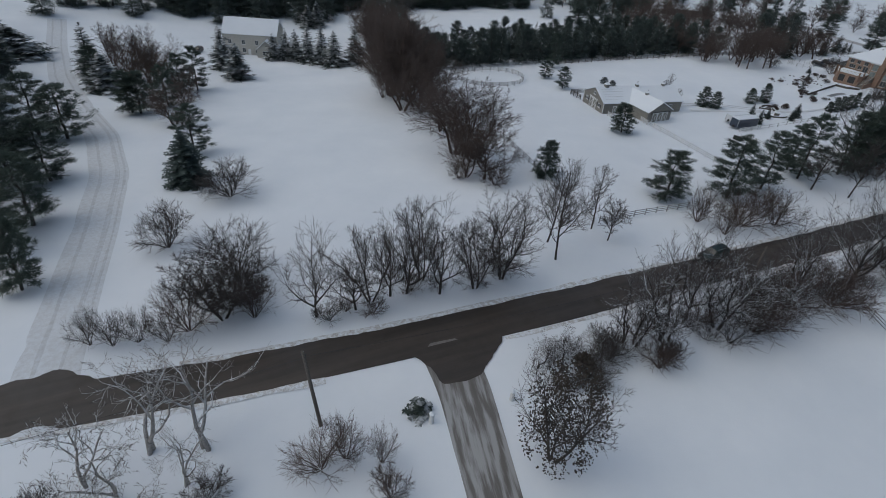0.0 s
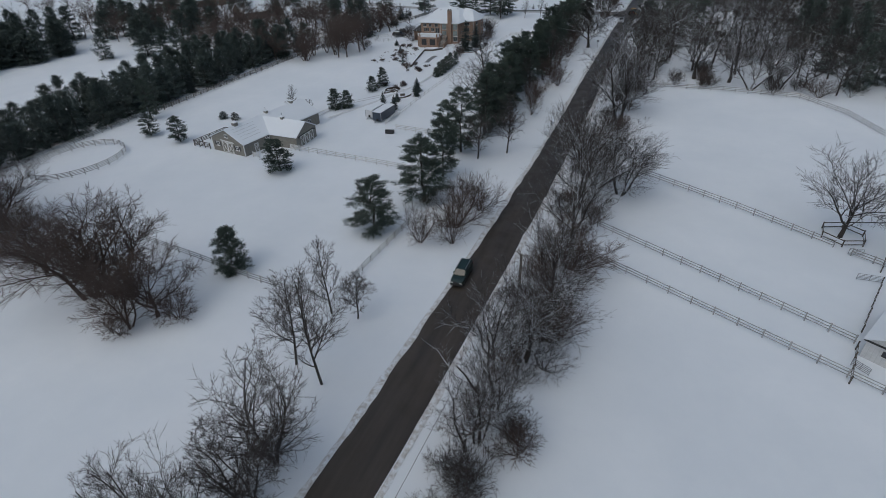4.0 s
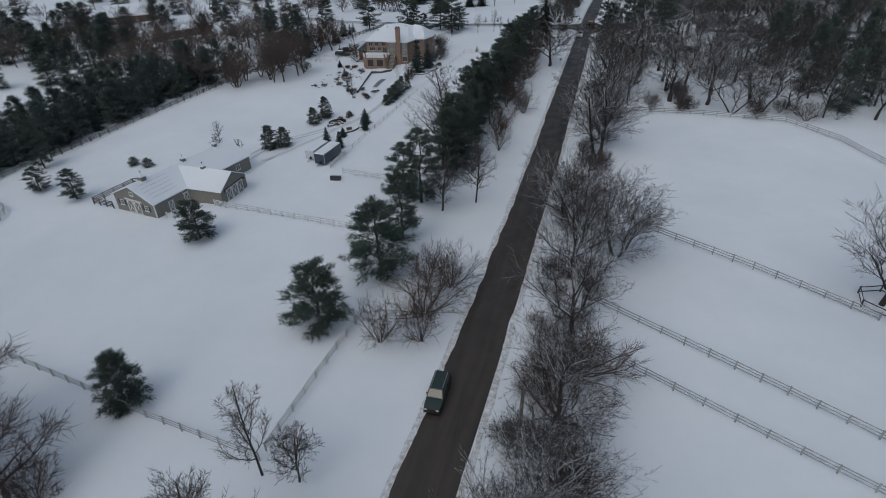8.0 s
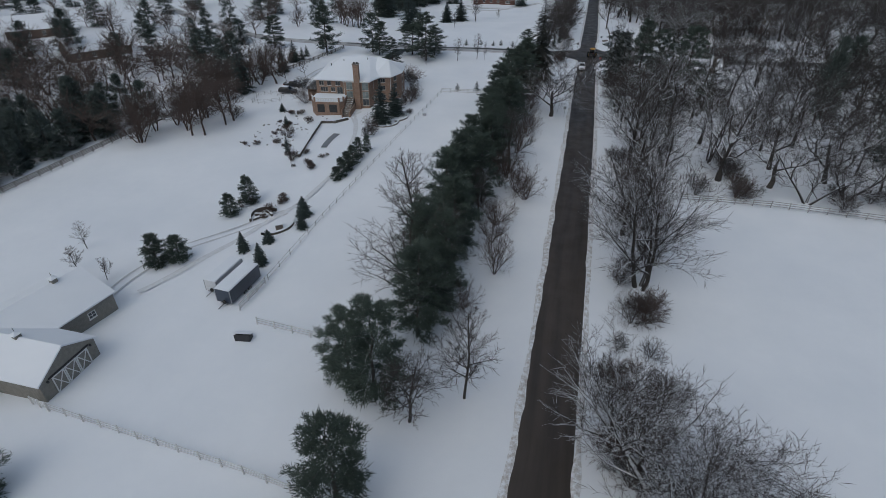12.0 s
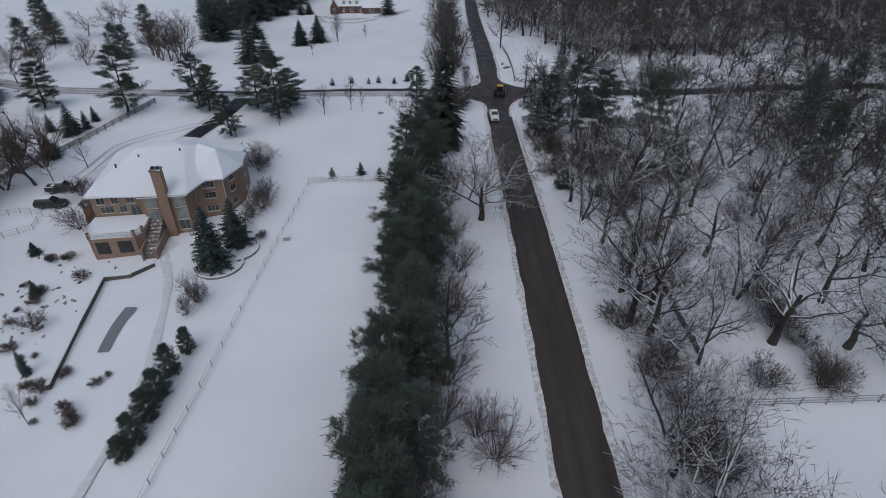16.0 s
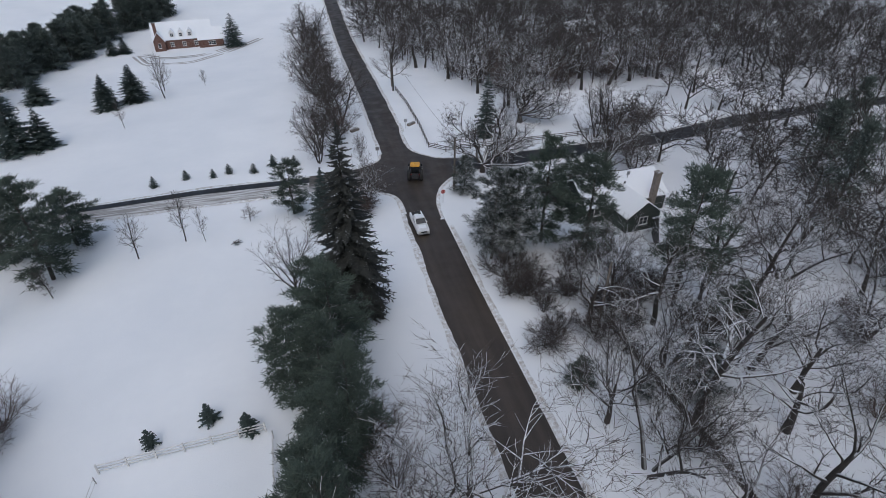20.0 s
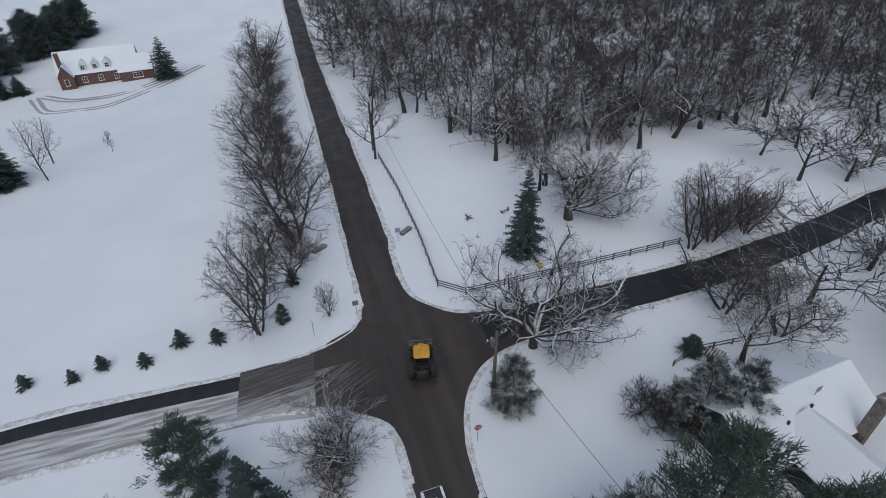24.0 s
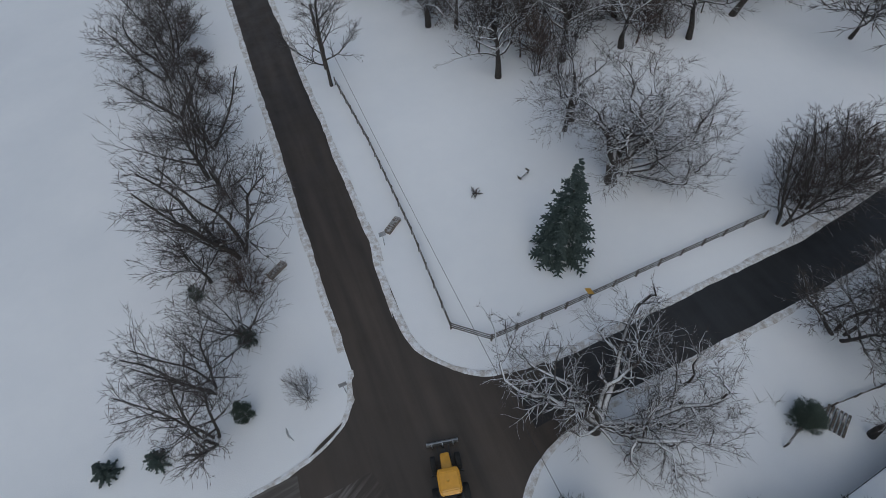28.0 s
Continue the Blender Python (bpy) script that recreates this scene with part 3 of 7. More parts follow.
def bare_wood(kind, seed, thin, limbs=None):
    """All the wood of a leafless tree one unit high: lines by level, and its twigs."""
    sp, spread = SPECIES[kind], SPREAD[kind]
    rng = np.random.default_rng(seed)
    S = sp["stems"]
    a = 2 * math.pi * (np.arange(S) + rng.uniform(0, .7, S)) / S + rng.uniform(0, 6.28)
    lean = rng.uniform(*sp["lean"], S)
    out = np.stack([np.cos(a), np.sin(a), 0 * a], 1)
    k = rng.uniform(.75, 1.05, S) if S > 1 else np.ones(1)
    lines = [run_out(rng, out * (.02 if S > 1 else 0) - np.array([0, 0, .012]), units(out * lean[:, None] + np.array([0, 0, 1.0])), sp["first"] * k, sp["radius"] * k, sp["radius"] * (.55 if kind == "gnarl" else .3), sp["bits"][0], sp["wild"][0], sp["rise"][0])]
    for lv in range(1, len(sp["bits"])):
        P, R = lines[-1]
        p, d, r, t, reach = shoots(rng, P, R, sp["kids"][lv - 1] * (thin if lv > 1 else 1), sp["bare"][lv - 1], sp["angle"][lv - 1])
        full = sp["reach"] if lv == 1 else sp["part"][lv - 2] * reach
        ln = np.minimum(full * rng.uniform(.65, 1.2, len(p)) * (1.12 - .35 * t), room(p, d, sp, spread) * rng.uniform(.8, 1.04, len(p)))
        if lv == 1 and limbs:
            # limbs of a known tree, given by where they end
            ends = np.array(limbs, float)
            p = np.array([0, 0, sp["first"] * .75]) + rng.normal(0, .006, (len(ends), 3))
            d, r = units(ends - p), np.full(len(ends), sp["radius"] * .62)
            ln = np.linalg.norm(ends - p, axis=1) * 1.25
        thick = np.maximum(np.minimum(r * .72, sp["radius"] * (.66, .34, .14)[lv - 1]) * np.clip(ln / (np.mean(ln) + 1e-6), .5, 1.15), .0007)
        if lv == 1 and S == 1 and not limbs:
            thick = np.maximum(thick, r * .5)
        run, thin_out = run_out(rng, p, d, ln, thick, .0006, sp["bits"][lv], sp["wild"][lv], sp["rise"][lv])
        if lv == 1 and limbs:
            run = run + np.linspace(0, 1, run.shape[1])[None, :, None] * (ends - run[:, -1])[:, None, :]
        lines.append((run, thin_out))
    P, R = lines[-1]
    p, d, r, t, reach = shoots(rng, P, R, sp["twigs"] * thin, .05, (15, 62))
    tw = [(p, p + units(d + np.array([0, 0, .12])) * (np.maximum(reach, .03) * rng.uniform(.35, .8, len(p)))[:, None])]
    if len(lines) > 2:
        P2, R2 = lines[-2]
        p, d, r, t, reach = shoots(rng, P2, R2, sp["twigs"] * thin * 1.2, .1, (25, 75))
        tw.append((p, p + d * (reach * rng.uniform(.08, .22, len(p)))[:, None]))
    ends = P[:, -1]
    tw.append((ends, ends + units(ends - P[:, -2]) * (reach.mean() * rng.uniform(.15, .4, len(ends)))[:, None]))
    return lines, (np.concatenate([x[0] for x in tw]), np.concatenate([x[1] for x in tw]))


def skinned(P, R, sides):
    """Round wood along many lines at once: a flat face lies uppermost, where snow rests."""
    N, m = R.shape
    tan = units(np.gradient(P, axis=1))
    u = np.cross(units(P[:, -1] - P[:, 0]), np.array([0, 0, 1.0]))
    weak = np.linalg.norm(u, axis=1) < .05
    u[weak] = (1, 0, 0)
    u = units(u)[:, None, :] + 0 * tan
    u = units(u - tan * (u * tan).sum(2, keepdims=True))
    v = np.cross(u, tan)
    v = np.where(v[..., 2:] < 0, -v, v)
    ang = math.pi / 2 + math.pi / sides + 2 * math.pi * np.arange(sides) / sides
    V = P[:, :, None, :] + R[:, :, None, None] * (np.cos(ang)[None, None, :, None] * u[:, :, None, :] + np.sin(ang)[None, None, :, None] * v[:, :, None, :])
    b = (np.arange(N)[:, None, None] * m + np.arange(m - 1)[None, :, None]) * sides
    s, s2 = np.arange(sides)[None, None, :], (np.arange(sides)[None, None, :] + 1) % sides
    F = np.stack([b + s, b + s2, b + sides + s2, b + sides + s], 3).reshape(-1, 4)
    return V.reshape(-1, 3), F


def quick_mesh(name, quads, tris, mats):
    """A mesh from arrays: (points, faces) of four corners, then of three with the second material."""
    me = bpy.data.meshes.new(name)
    co = np.concatenate([quads[0], tris[0]])
    me.vertices.add(len(co))
    me.vertices.foreach_set("co", co.astype(np.float32).ravel())
    loops = np.concatenate([quads[1].ravel(), tris[1].ravel() + len(quads[0])]).astype(np.int32)
    me.loops.add(len(loops))
    me.loops.foreach_set("vertex_index", loops)
    nq, nt = len(quads[1]), len(tris[1])
    me.polygons.add(nq + nt)
    me.polygons.foreach_set("loop_start", np.concatenate([np.arange(nq) * 4, nq * 4 + np.arange(nt) * 3]).astype(np.int32))
    me.polygons.foreach_set("material_index", np.array([0] * nq + [1] * nt, np.int32))
    for m in mats:
        me.materials.append(m)
    me.update(calc_edges=True)
    return me


NONE3 = (np.zeros((0, 3)), np.zeros((0, 3), int))


def bare_parts(wood, kind, h, r, mat, twig_mat, wide, seed):
    """Trunk and crown of a leafless tree in metres, from wood in units of its height."""
    lines, (ta, tb) = wood
    sp = SPECIES[kind]
    s = np.array([r / SPREAD[kind], r / SPREAD[kind], h])
    rng = np.random.default_rng(seed)
    out = []
    for name, lvs in (("trunk", (0,)), ("crown", range(1, len(lines)))):
        V, F, n = [], [], 0
        for lv in lvs:
            v, f = skinned(lines[lv][0] * s, np.maximum(lines[lv][1] * h, .007), sp["sides"][lv])
            V.append(v)
            F.append(f + n)
            n += len(v)
        quads = (np.concatenate(V), np.concatenate(F)) if V else (np.zeros((0, 3)), np.zeros((0, 4), int))
        tris = NONE3
        if name == "crown":
            a, b = ta * s, tb * s
            w = units(np.cross(b - a, rng.normal(0, 1, a.shape))) * wide
            tris = (np.stack([a - w, a + w, b], 1).reshape(-1, 3), np.arange(len(a) * 3).reshape(-1, 3))
        out.append(quick_mesh(name, quads, tris, [mat, twig_mat]))
    return tuple(out)


def spray(verts, faces, p, d, up, length, width):
    """One flat spray of needles: a narrow leaf-shaped pair of triangles."""
    side = unit(np.cross(d, up)) * width
    b = len(verts)
    verts += [p, p + d * length * .45 + side, p + d * length, p + d * length * .45 - side]
    faces += [(b, b + 1, b + 2, b + 3)]


def fir_meshes(seed, mat, bark, h=10.0, r=2.6, whorls=22, per=10, droop=.25, gap=0.04, fat=1.2):
    """A dense spire of drooping boughs."""
    rng = np.random.default_rng(seed)
    verts, faces = [], []
    z_up = np.array([0, 0, 1.0])
    for w in range(whorls):
        f = w / (whorls - 1)
        z = h * (gap + (0.985 - gap) * f ** 0.92)
        ln = r * (1 - f) ** 0.85 * rng.uniform(.82, 1.1) + 0.12
        m = max(4, int(per * (1 - 0.45 * f)))
        for k in range(m):
            a = 2 * math.pi * (k + rng.random() * .8) / m + w * 0.7
            L = ln * rng.uniform(.7, 1.12)
            out = np.array([math.cos(a), math.sin(a), 0])
            p = np.array([0, 0, z + rng.normal(0, h * .008)])
            d = unit(out + z_up * (.25 * f - droop * (1 - f) + rng.normal(0, .08)))
            steps = max(4, int(L / (.014 * h + .16)))
            b = len(verts)
            wv = np.cross(d, z_up) * L * .17
            verts += [p, p + d * L * .5 + wv - z_up * L * droop * .12, p + d * L * .96 - z_up * L * droop * .32, p + d * L * .5 - wv - z_up * L * droop * .12]
            faces.append((b, b + 1, b + 2, b + 3))
            for s in range(steps):
                t = (s + .6) / steps
                q = p + d * L * t - z_up * L * droop * .35 * t * t + z_up * .08 * L * max(0, t - .7)
                wdt = (L * .3 + .15) * (1 - .6 * t) * fat
                for sgn in (-1, 1):
                    dd = unit(d * .55 + sgn * np.cross(d, z_up) * .9 + z_up * rng.normal(-.12, .14))
                    spray(verts, faces, q, dd, z_up + rng.normal(0, .25, 3), wdt * rng.uniform(.8, 1.25), .085 * fat * (0.6 + L * .12))
            spray(verts, faces, p + d * L * .72 - z_up * L * droop * .2, unit(d + z_up * .1), z_up, L * .36, .1 * fat)
    spray(verts, faces, np.array([0, 0, h * .95]), np.array([0, 0, 1.0]), np.array([1.0, 0, 0]), h * .06, .08)
    trunk = tubes([(np.array([0, 0, -.2]), np.array([0, 0, h * .5]), h * .016, h * .01, 7), (np.array([0, 0, h * .5]), np.array([0, 0, h * .97]), h * .01, 0.0, 6)], rng)
    return mesh_of("trunk", *trunk, bark), mesh_of("crown", verts, faces, mat)


def pine_meshes(seed, mat, bark, h=12.0, r=3.6, limbs=46, low=.14, clumps=7, size=.8, needles=34, flat=.5, top=.35, slim=.05):
    """An open pine: long level limbs that end in plumes of fine needles."""
    rng = np.random.default_rng(seed)
    wood = []
    z_up = np.array([0, 0, 1.0])
    lean = np.array([rng.normal(0, .02), rng.normal(0, .02), 1.0])
    prev = np.array([0, 0, -.2])
    for i in range(6):
        q = lean * h * (i + 1) / 6.3 + np.array([rng.normal(0, .01 * h), rng.normal(0, .01 * h), 0]) * (i < 5)
        wood.append((prev, q, h * .017 * (1 - i / 6.6), h * .017 * (1 - (i + 1) / 6.6), 7))
        prev = q
    tufts = []
    turn = 0.0
    for i in range(limbs):
        f = (i + .5) / limbs
        z = h * (low + (.97 - low) * f)
        turn += 2.4 + rng.normal(0, .35)
        shape = (1 - f) ** top * min(1, (f + .22) / .42)
        L = r * shape * rng.uniform(.62, 1.18)
        d = unit(np.array([math.cos(turn), math.sin(turn), (f - .35) * .9 + rng.normal(0, .12)]))
        p = lean * z
        wood.append((p, p + d * L, h * .0045 * (1.2 - f), h * .0012, 3))
        for k in range(clumps):
            t = 1 - .72 * (k / clumps) ** 1.1
            s = size * rng.uniform(.75, 1.25) * (1.05 - .3 * f)
            sd = unit(np.cross(d, z_up)) * rng.normal(0, .22) * L * (1.1 - t * .5)
            q = p + d * L * t + sd + z_up * rng.normal(0, flat * .25)
            tufts.append((q, unit(d + sd * .5), s))
            if k % 2 == 0:
                wood.append((p + d * L * t * .8, q, h * .0016, 0.0, 3))
    for _ in range(3):
        tufts.append((lean * h * rng.uniform(.93, .985), z_up, size * .8))
    n = len(tufts) * needles
    Q, D, s = (np.repeat(np.array([t[k] for t in tufts]), needles, axis=0) for k in range(3))
    s = s[:, None]
    dd = units(D * .75 + z_up * .25 + rng.normal(0, .6, (n, 3)) * np.array([1, 1, .6]))
    Q = Q + rng.normal(0, .3, (n, 3)) * s * np.array([1, 1, .5])
    w = units(np.cross(dd, z_up + rng.normal(0, .5, (n, 3)))) * s * slim
    tris = (np.stack([Q - w, Q + w, Q + dd * s * rng.uniform(.4, .85, (n, 1))], 1).reshape(-1, 3), np.arange(3 * n).reshape(-1, 3))
    crown = quick_mesh("crown", (np.zeros((0, 3)), np.zeros((0, 4), int)), tris, [mat, mat])
    return mesh_of("trunk", *tubes(wood, rng), bark), crown


def plant(name, meshes, x, y, sx, sz, label, category, group, turn=None, dz=0.0):
    """One tree from shared meshes at its place, with its own turn and scale."""
    a = random.uniform(0, 360) if turn is None else turn
    ob = thing(name, on_ground(x, y, a, dz) @ Matrix.Diagonal((sx, sx, sz, 1)), label, category, group)
    part("trunk", meshes[0], None, ob)
    part("crown", meshes[1], None, ob)
    return ob


STOCK = {}


GROWN = {}


def bare(kind, h, bark, seed, thin, limbs=None):
    """Meshes of a leafless tree of about that height, shared by trees of like size."""
    hh = min((1.5, 3.0, 6.0, 10.0, 14.0, 18.0), key=lambda v: abs(v - h))
    rr = hh * SPREAD[kind]
    key = (kind, hh, bark.name, seed, thin)
    if key not in STOCK:
        if (kind, seed, thin) not in GROWN:
            GROWN[kind, seed, thin] = bare_wood(kind, seed * 17 + len(kind), thin, limbs)
        twigs = TWIG_RED if bark is BARK_RED else TWIG_FAR if kind in ("far", "brush") else TWIG
        wide = .042 if kind == "far" else .035 if kind == "brush" else .009 + .0004 * hh
        STOCK[key] = bare_parts(GROWN[kind, seed, thin], kind, hh, rr, bark, twigs, wide, seed)
    return STOCK[key], hh, rr


def bare_tree(kind, x, y, h, r, label, group, bark=None, seed=None, name="bare_tree", category="tree", thin=1.0, variants=2):
    s = random.randrange(variants) if seed is None else seed
    meshes, hh, rr = bare(kind, h, bark or BARK, s, thin)
    return plant(name, meshes, x, y, (1.15 if kind == "bush" else 1.3) * r / rr, 1.1 * h / hh, label, category, group)


def arrays(me):
    """A mesh's points, corners and faces as arrays."""
    co, lv = np.empty(len(me.vertices) * 3, np.float32), np.empty(len(me.loops), np.int32)
    ls, mi = np.empty(len(me.polygons), np.int32), np.empty(len(me.polygons), np.int32)
    me.vertices.foreach_get("co", co)
    me.loops.foreach_get("vertex_index", lv)
    me.polygons.foreach_get("loop_start", ls)
    me.polygons.foreach_get("material_index", mi)
    return co.reshape(-1, 3), lv, ls, mi


def massed(name, spots, label, category):
    """Far trees that nobody could count, joined: spots of (meshes, x, y, width scale, height scale)."""
    cache, mats, C, V, S, M = {}, [], [], [], [], []
    nv = nl = 0
    for meshes, x, y, sx, sz in spots:
        a = random.uniform(0, 2 * math.pi)
        for me in meshes:
            if me.name not in cache:
                for m in me.materials:
                    if m not in mats:
                        mats.append(m)
                co, lv, ls, mi = arrays(me)
                cache[me.name] = co, lv, ls, np.array([mats.index(m) for m in me.materials], np.int32)[mi]
            co, lv, ls, mi = cache[me.name]
            q = np.stack([(co[:, 0] * math.cos(a) - co[:, 1] * math.sin(a)) * sx + x, (co[:, 0] * math.sin(a) + co[:, 1] * math.cos(a)) * sx + y, co[:, 2] * sz + gz(x, y)], 1)
            C.append(q)
            V.append(lv + nv)
            S.append(ls + nl)
            M.append(mi)
            nv, nl = nv + len(co), nl + len(lv)
    me = bpy.data.meshes.new(name)
    co, lv, ls, mi = (np.concatenate(k) for k in (C, V, S, M))
    me.vertices.add(len(co))
    me.loops.add(len(lv))
    me.polygons.add(len(ls))
    me.vertices.foreach_set("co", co.astype(np.float32).ravel())
    me.loops.foreach_set("vertex_index", lv)
    me.polygons.foreach_set("loop_start", ls)
    me.polygons.foreach_set("material_index", mi)
    for m in mats:
        me.materials.append(m)
    me.update(calc_edges=True)
    return tagged(new(name, me), label, category, kind="stuff")


def bare_spot(kind, x, y, h, r, bark, thin, variants=3):
    meshes, hh, rr = bare(kind, h, bark, random.randrange(variants), thin)
    return meshes, x, y, 1.2 * r / rr, 1.05 * h / hh


def leafy_tree(x, y, h, r, label):
    """A leafless-limbed tree that has kept its dry leaves."""
    ob = bare_tree("twin", x, y, h, r, label, "", BARK, 7)
    rng = np.random.default_rng(4)
    v, f = [], []
    for _ in range(6500):
        a, t = rng.uniform(0, 2 * math.pi), rng.uniform(.08, 1)
        rad = r * math.sqrt(rng.random()) * math.sin(math.pi * min(1, .12 + t * .9)) ** .6 * 1.05
        p = np.array([rad * math.cos(a), rad * math.sin(a), t * h])
        if math.sin(p[0] * 2.1 + p[2]) + math.sin(p[1] * 1.7 - p[2] * .8) < .05:
            continue
        spray(v, f, p, unit(rng.normal(0, 1, 3)), rng.normal(0, 1, 3), .3, .1)
    leaves = part("leaves", mesh_of("leaves", v, f, DEAD_LEAF), None, ob, "dry brown leaves", "")
    s = ob.matrix_basis.to_scale()
    leaves.matrix_basis = Matrix.Diagonal((1 / s[0], 1 / s[1], 1 / s[2], 1))
    return ob


PINES = [pine_meshes(s, PINE, BARK, limbs=44 + 4 * s) for s in range(4)]
PINES_SNOWY = [pine_meshes(s + 10, FIR_SNOWY, BARK, limbs=50) for s in range(2)]
PINES_FAR = [pine_meshes(s + 20, PINE_FAR, BARK, limbs=40, low=.04, clumps=6, needles=16, size=1.5, top=.55) for s in range(3)]
ROUND = [pine_meshes(30, PINE, BARK, h=7, r=2.6, limbs=80, low=.03, clumps=5, size=.62, top=.45)]
ROUND_SNOWY = [pine_meshes(31, FIR_SNOWY, BARK, h=7, r=2.6, limbs=80, low=.03, clumps=5, size=.62, top=.45)]
FIRS = [fir_meshes(s, FIR, BARK) for s in range(3)]
FIRS_SNOWY = [fir_meshes(s + 5, FIR_SNOWY, BARK) for s in range(2)]
TALL_SPRUCE = [fir_meshes(9, FIR_DARK, BARK, h=22, r=4.6, whorls=44, per=12, droop=.5, fat=.85)]
PINES_TALL = [pine_meshes(40, PINE, BARK, limbs=40, low=.42)]
LITTLE = [fir_meshes(s + 12, FIR, BARK, h=2.2, r=.85, whorls=10, per=8, gap=.05, fat=.75) for s in range(2)]
LITTLE_SNOWY = [fir_meshes(14, FIR_SNOWY, BARK, h=2.2, r=.85, whorls=10, per=9, gap=.05)]
SIZES = {"pine": (12.0, 3.6), "fir": (10.0, 2.6), "round": (7.0, 2.6), "spruce": (22.0, 4.6), "little": (2.2, .85)}


def evergreen(stock, size, x, y, h, r, label, group, name="pine_tree", category="tree"):
    h0, r0 = SIZES[size]
    return plant(name, random.choice(stock), x, y, r / r0, h / h0, label, category, group)

# places of single trees: x, y, height, crown radius
OAK = [(26.8, 150.5, 15.6, 11), (10.7, 160.3, 18.9, 8.5), (37.6, 158.5, 15, 8), (19.3, 172.5, 18.8, 7.8), (45.5, 172.8, 17.1, 7.5), (10.1, 154.2, 18, 9), (16.2, 146.9, 15, 4.5),
    (27.6, 188.5, 15, 7.4), (11.2, 172.7, 14.1, 5.6), (14, 157.6, 16.5, 7.1), (12.8, 164.7, 12.3, 3.4), (36, 173.6, 13.9, 4.8), (38.1, 168.3, 18.2, 5.1), (18.6, 168.5, 13.2, 3.6),
    (29.5, 275, 12.4, 5.6), (34.0, 234.0, 11.5, 6.4), (55.4, 233.9, 8.6, 5.1)]
ROADSIDE = [(8, 67, 19.6, 5.8), (9.2, 54.2, 18.4, 5.9), (5.4, 84.1, 15.2, 5.6), (10.3, 119.6, 14.4, 6.5), (14.4, 74.7, 13.4, 5.6), (8.9, 39.8, 13.9, 5.4), (8.1, 33.1, 10.2, 3.2), (7.8, 80.4, 15, 6.6),
    (11.4, 32.1, 9.4, 4.2), (11.2, 151.8, 15.9, 9.1), (5.9, 22.8, 14.8, 4.6), (8.7, 25.9, 12.8, 4.7), (7.3, 12.9, 11, 3.4), (8.1, 17.8, 8.3, 2.4), (10.1, 76.7, 13.4, 7.6), (9.6, 112.3, 19.5, 7.4),
    (7.4, 132.7, 9.7, 5.9), (7.6, 126.4, 15.3, 7.6), (8.6, 137.1, 12.5, 4.1)]
GROVE = [(-10.7, -22.2, 13.7, 3.9), (-10.2, -17.3, 9.4, 2.9), (-10.9, -15.1, 12.1, 3.3), (-11.1, -12.3, 12.6, 3.4), (-10.9, -10, 13.5, 3.4), (-9.3, -5.9, 13.6, 3.8), (-13, -7, 12.1, 3.1), (-8.7, -0.9, 10.1, 3.1),
    (-9.6, 3.7, 13, 4.4), (-20.6, 102.5, 18.7, 6.1), (-20.3, 213.1, 11.9, 4), (38.2, 241.7, 9.6, 5.2), (42.5, 253.7, 11.2, 3.7), (46.3, 254.5, 11.3, 4.4), (52.6, 255, 9.3, 4.4), (45, 243.1, 5.5, 3.4),
    (41.2, 236.5, 8, 4.2), (-9.8, 272.9, 15.6, 5.8), (-15.1, 274.5, 8.8, 3.2), (-11.5, 285.8, 15.4, 5.7), (-14.7, 259, 12.6, 3.3), (-15.2, 254.6, 11.9, 3.7)]
PINE_AT_A = [(-21.2, 46.8, 9.3, 4.1), (-18, 60.2, 12.4, 5), (-18.6, 71, 12.2, 4), (-69.4, -31.3, 10.1, 3.9), (-121.8, -26.6, 11.8, 3.8), (-101.9, -40.7, 9.7, 4.7), (-29.6, -54.9, 9.9, 3.2), (-46.9, -55.5, 12, 4.7),
    (-63.1, -59.8, 14.7, 5.3), (-86.4, -54.3, 11.2, 5.2), (-89.6, -59.5, 12.8, 5.3), (-63.9, -55, 11.3, 4.4), (-39.5, -58, 10.6, 3.1), (-52, 63.4, 6.8, 3.3), (-109, 83.4, 11, 2.8), (-87.4, 71.7, 6.3, 2.5), (-98.8, 73.4, 5.4, 2.4),
    (-19.6, 84.2, 14.3, 4.3), (-23.6, 86.3, 10.5, 3.6), (-59.9, 233.7, 10.2, 5), (-52.1, 234.9, 9, 4.1), (-20.4, 235.7, 9.4, 3.2)]
PINE_AT_B = [(19.8, 213.4, 15.5, 4.6)]
FIR_AT_A = [(-54.7, -33.4, 9, 2.8), (-125.3, -48.5, 8.8, 3.8), (-141.4, -52.5, 13, 3.2), (-133.9, -14.1, 9.4, 3.2), (-149.6, -16.6, 12.4, 3.1), (-161.8, 1.6, 8.1, 2.2), (-161.2, 6.0, 9.6, 2.3), (-158.5, 8.8, 9.6, 2.4),
    (-154.9, 12.2, 11.4, 2.7), (-150.2, 15.9, 11.4, 2.8), (-144.4, 18.6, 10.4, 3.0), (-143.8, 25.8, 11.4, 2.9), (-206.8, 25, 8, 2.6), (-206.4, 29, 9, 2.7), (-161.8, -73.3, 8, 5.9), (-74.4, 277.2, 12.3, 4.1), (-69.9, 278.8, 7.6, 2.7), (-64.4, 304.5, 7.5, 2.9),
    (-59.3, 310.3, 8.4, 3.3), (-83.5, 315.7, 6.5, 3), (-96.3, 312.1, 12.4, 5.6), (-79.5, 373.7, 5.6, 2.2), (-76.2, 375.8, 4.6, 2.2), (-39.2, 377.2, 10.2, 3.6), (-71.4, 231.7, 8.5, 3.9), (-47.7, 166.3, 10.1, 2.5)]
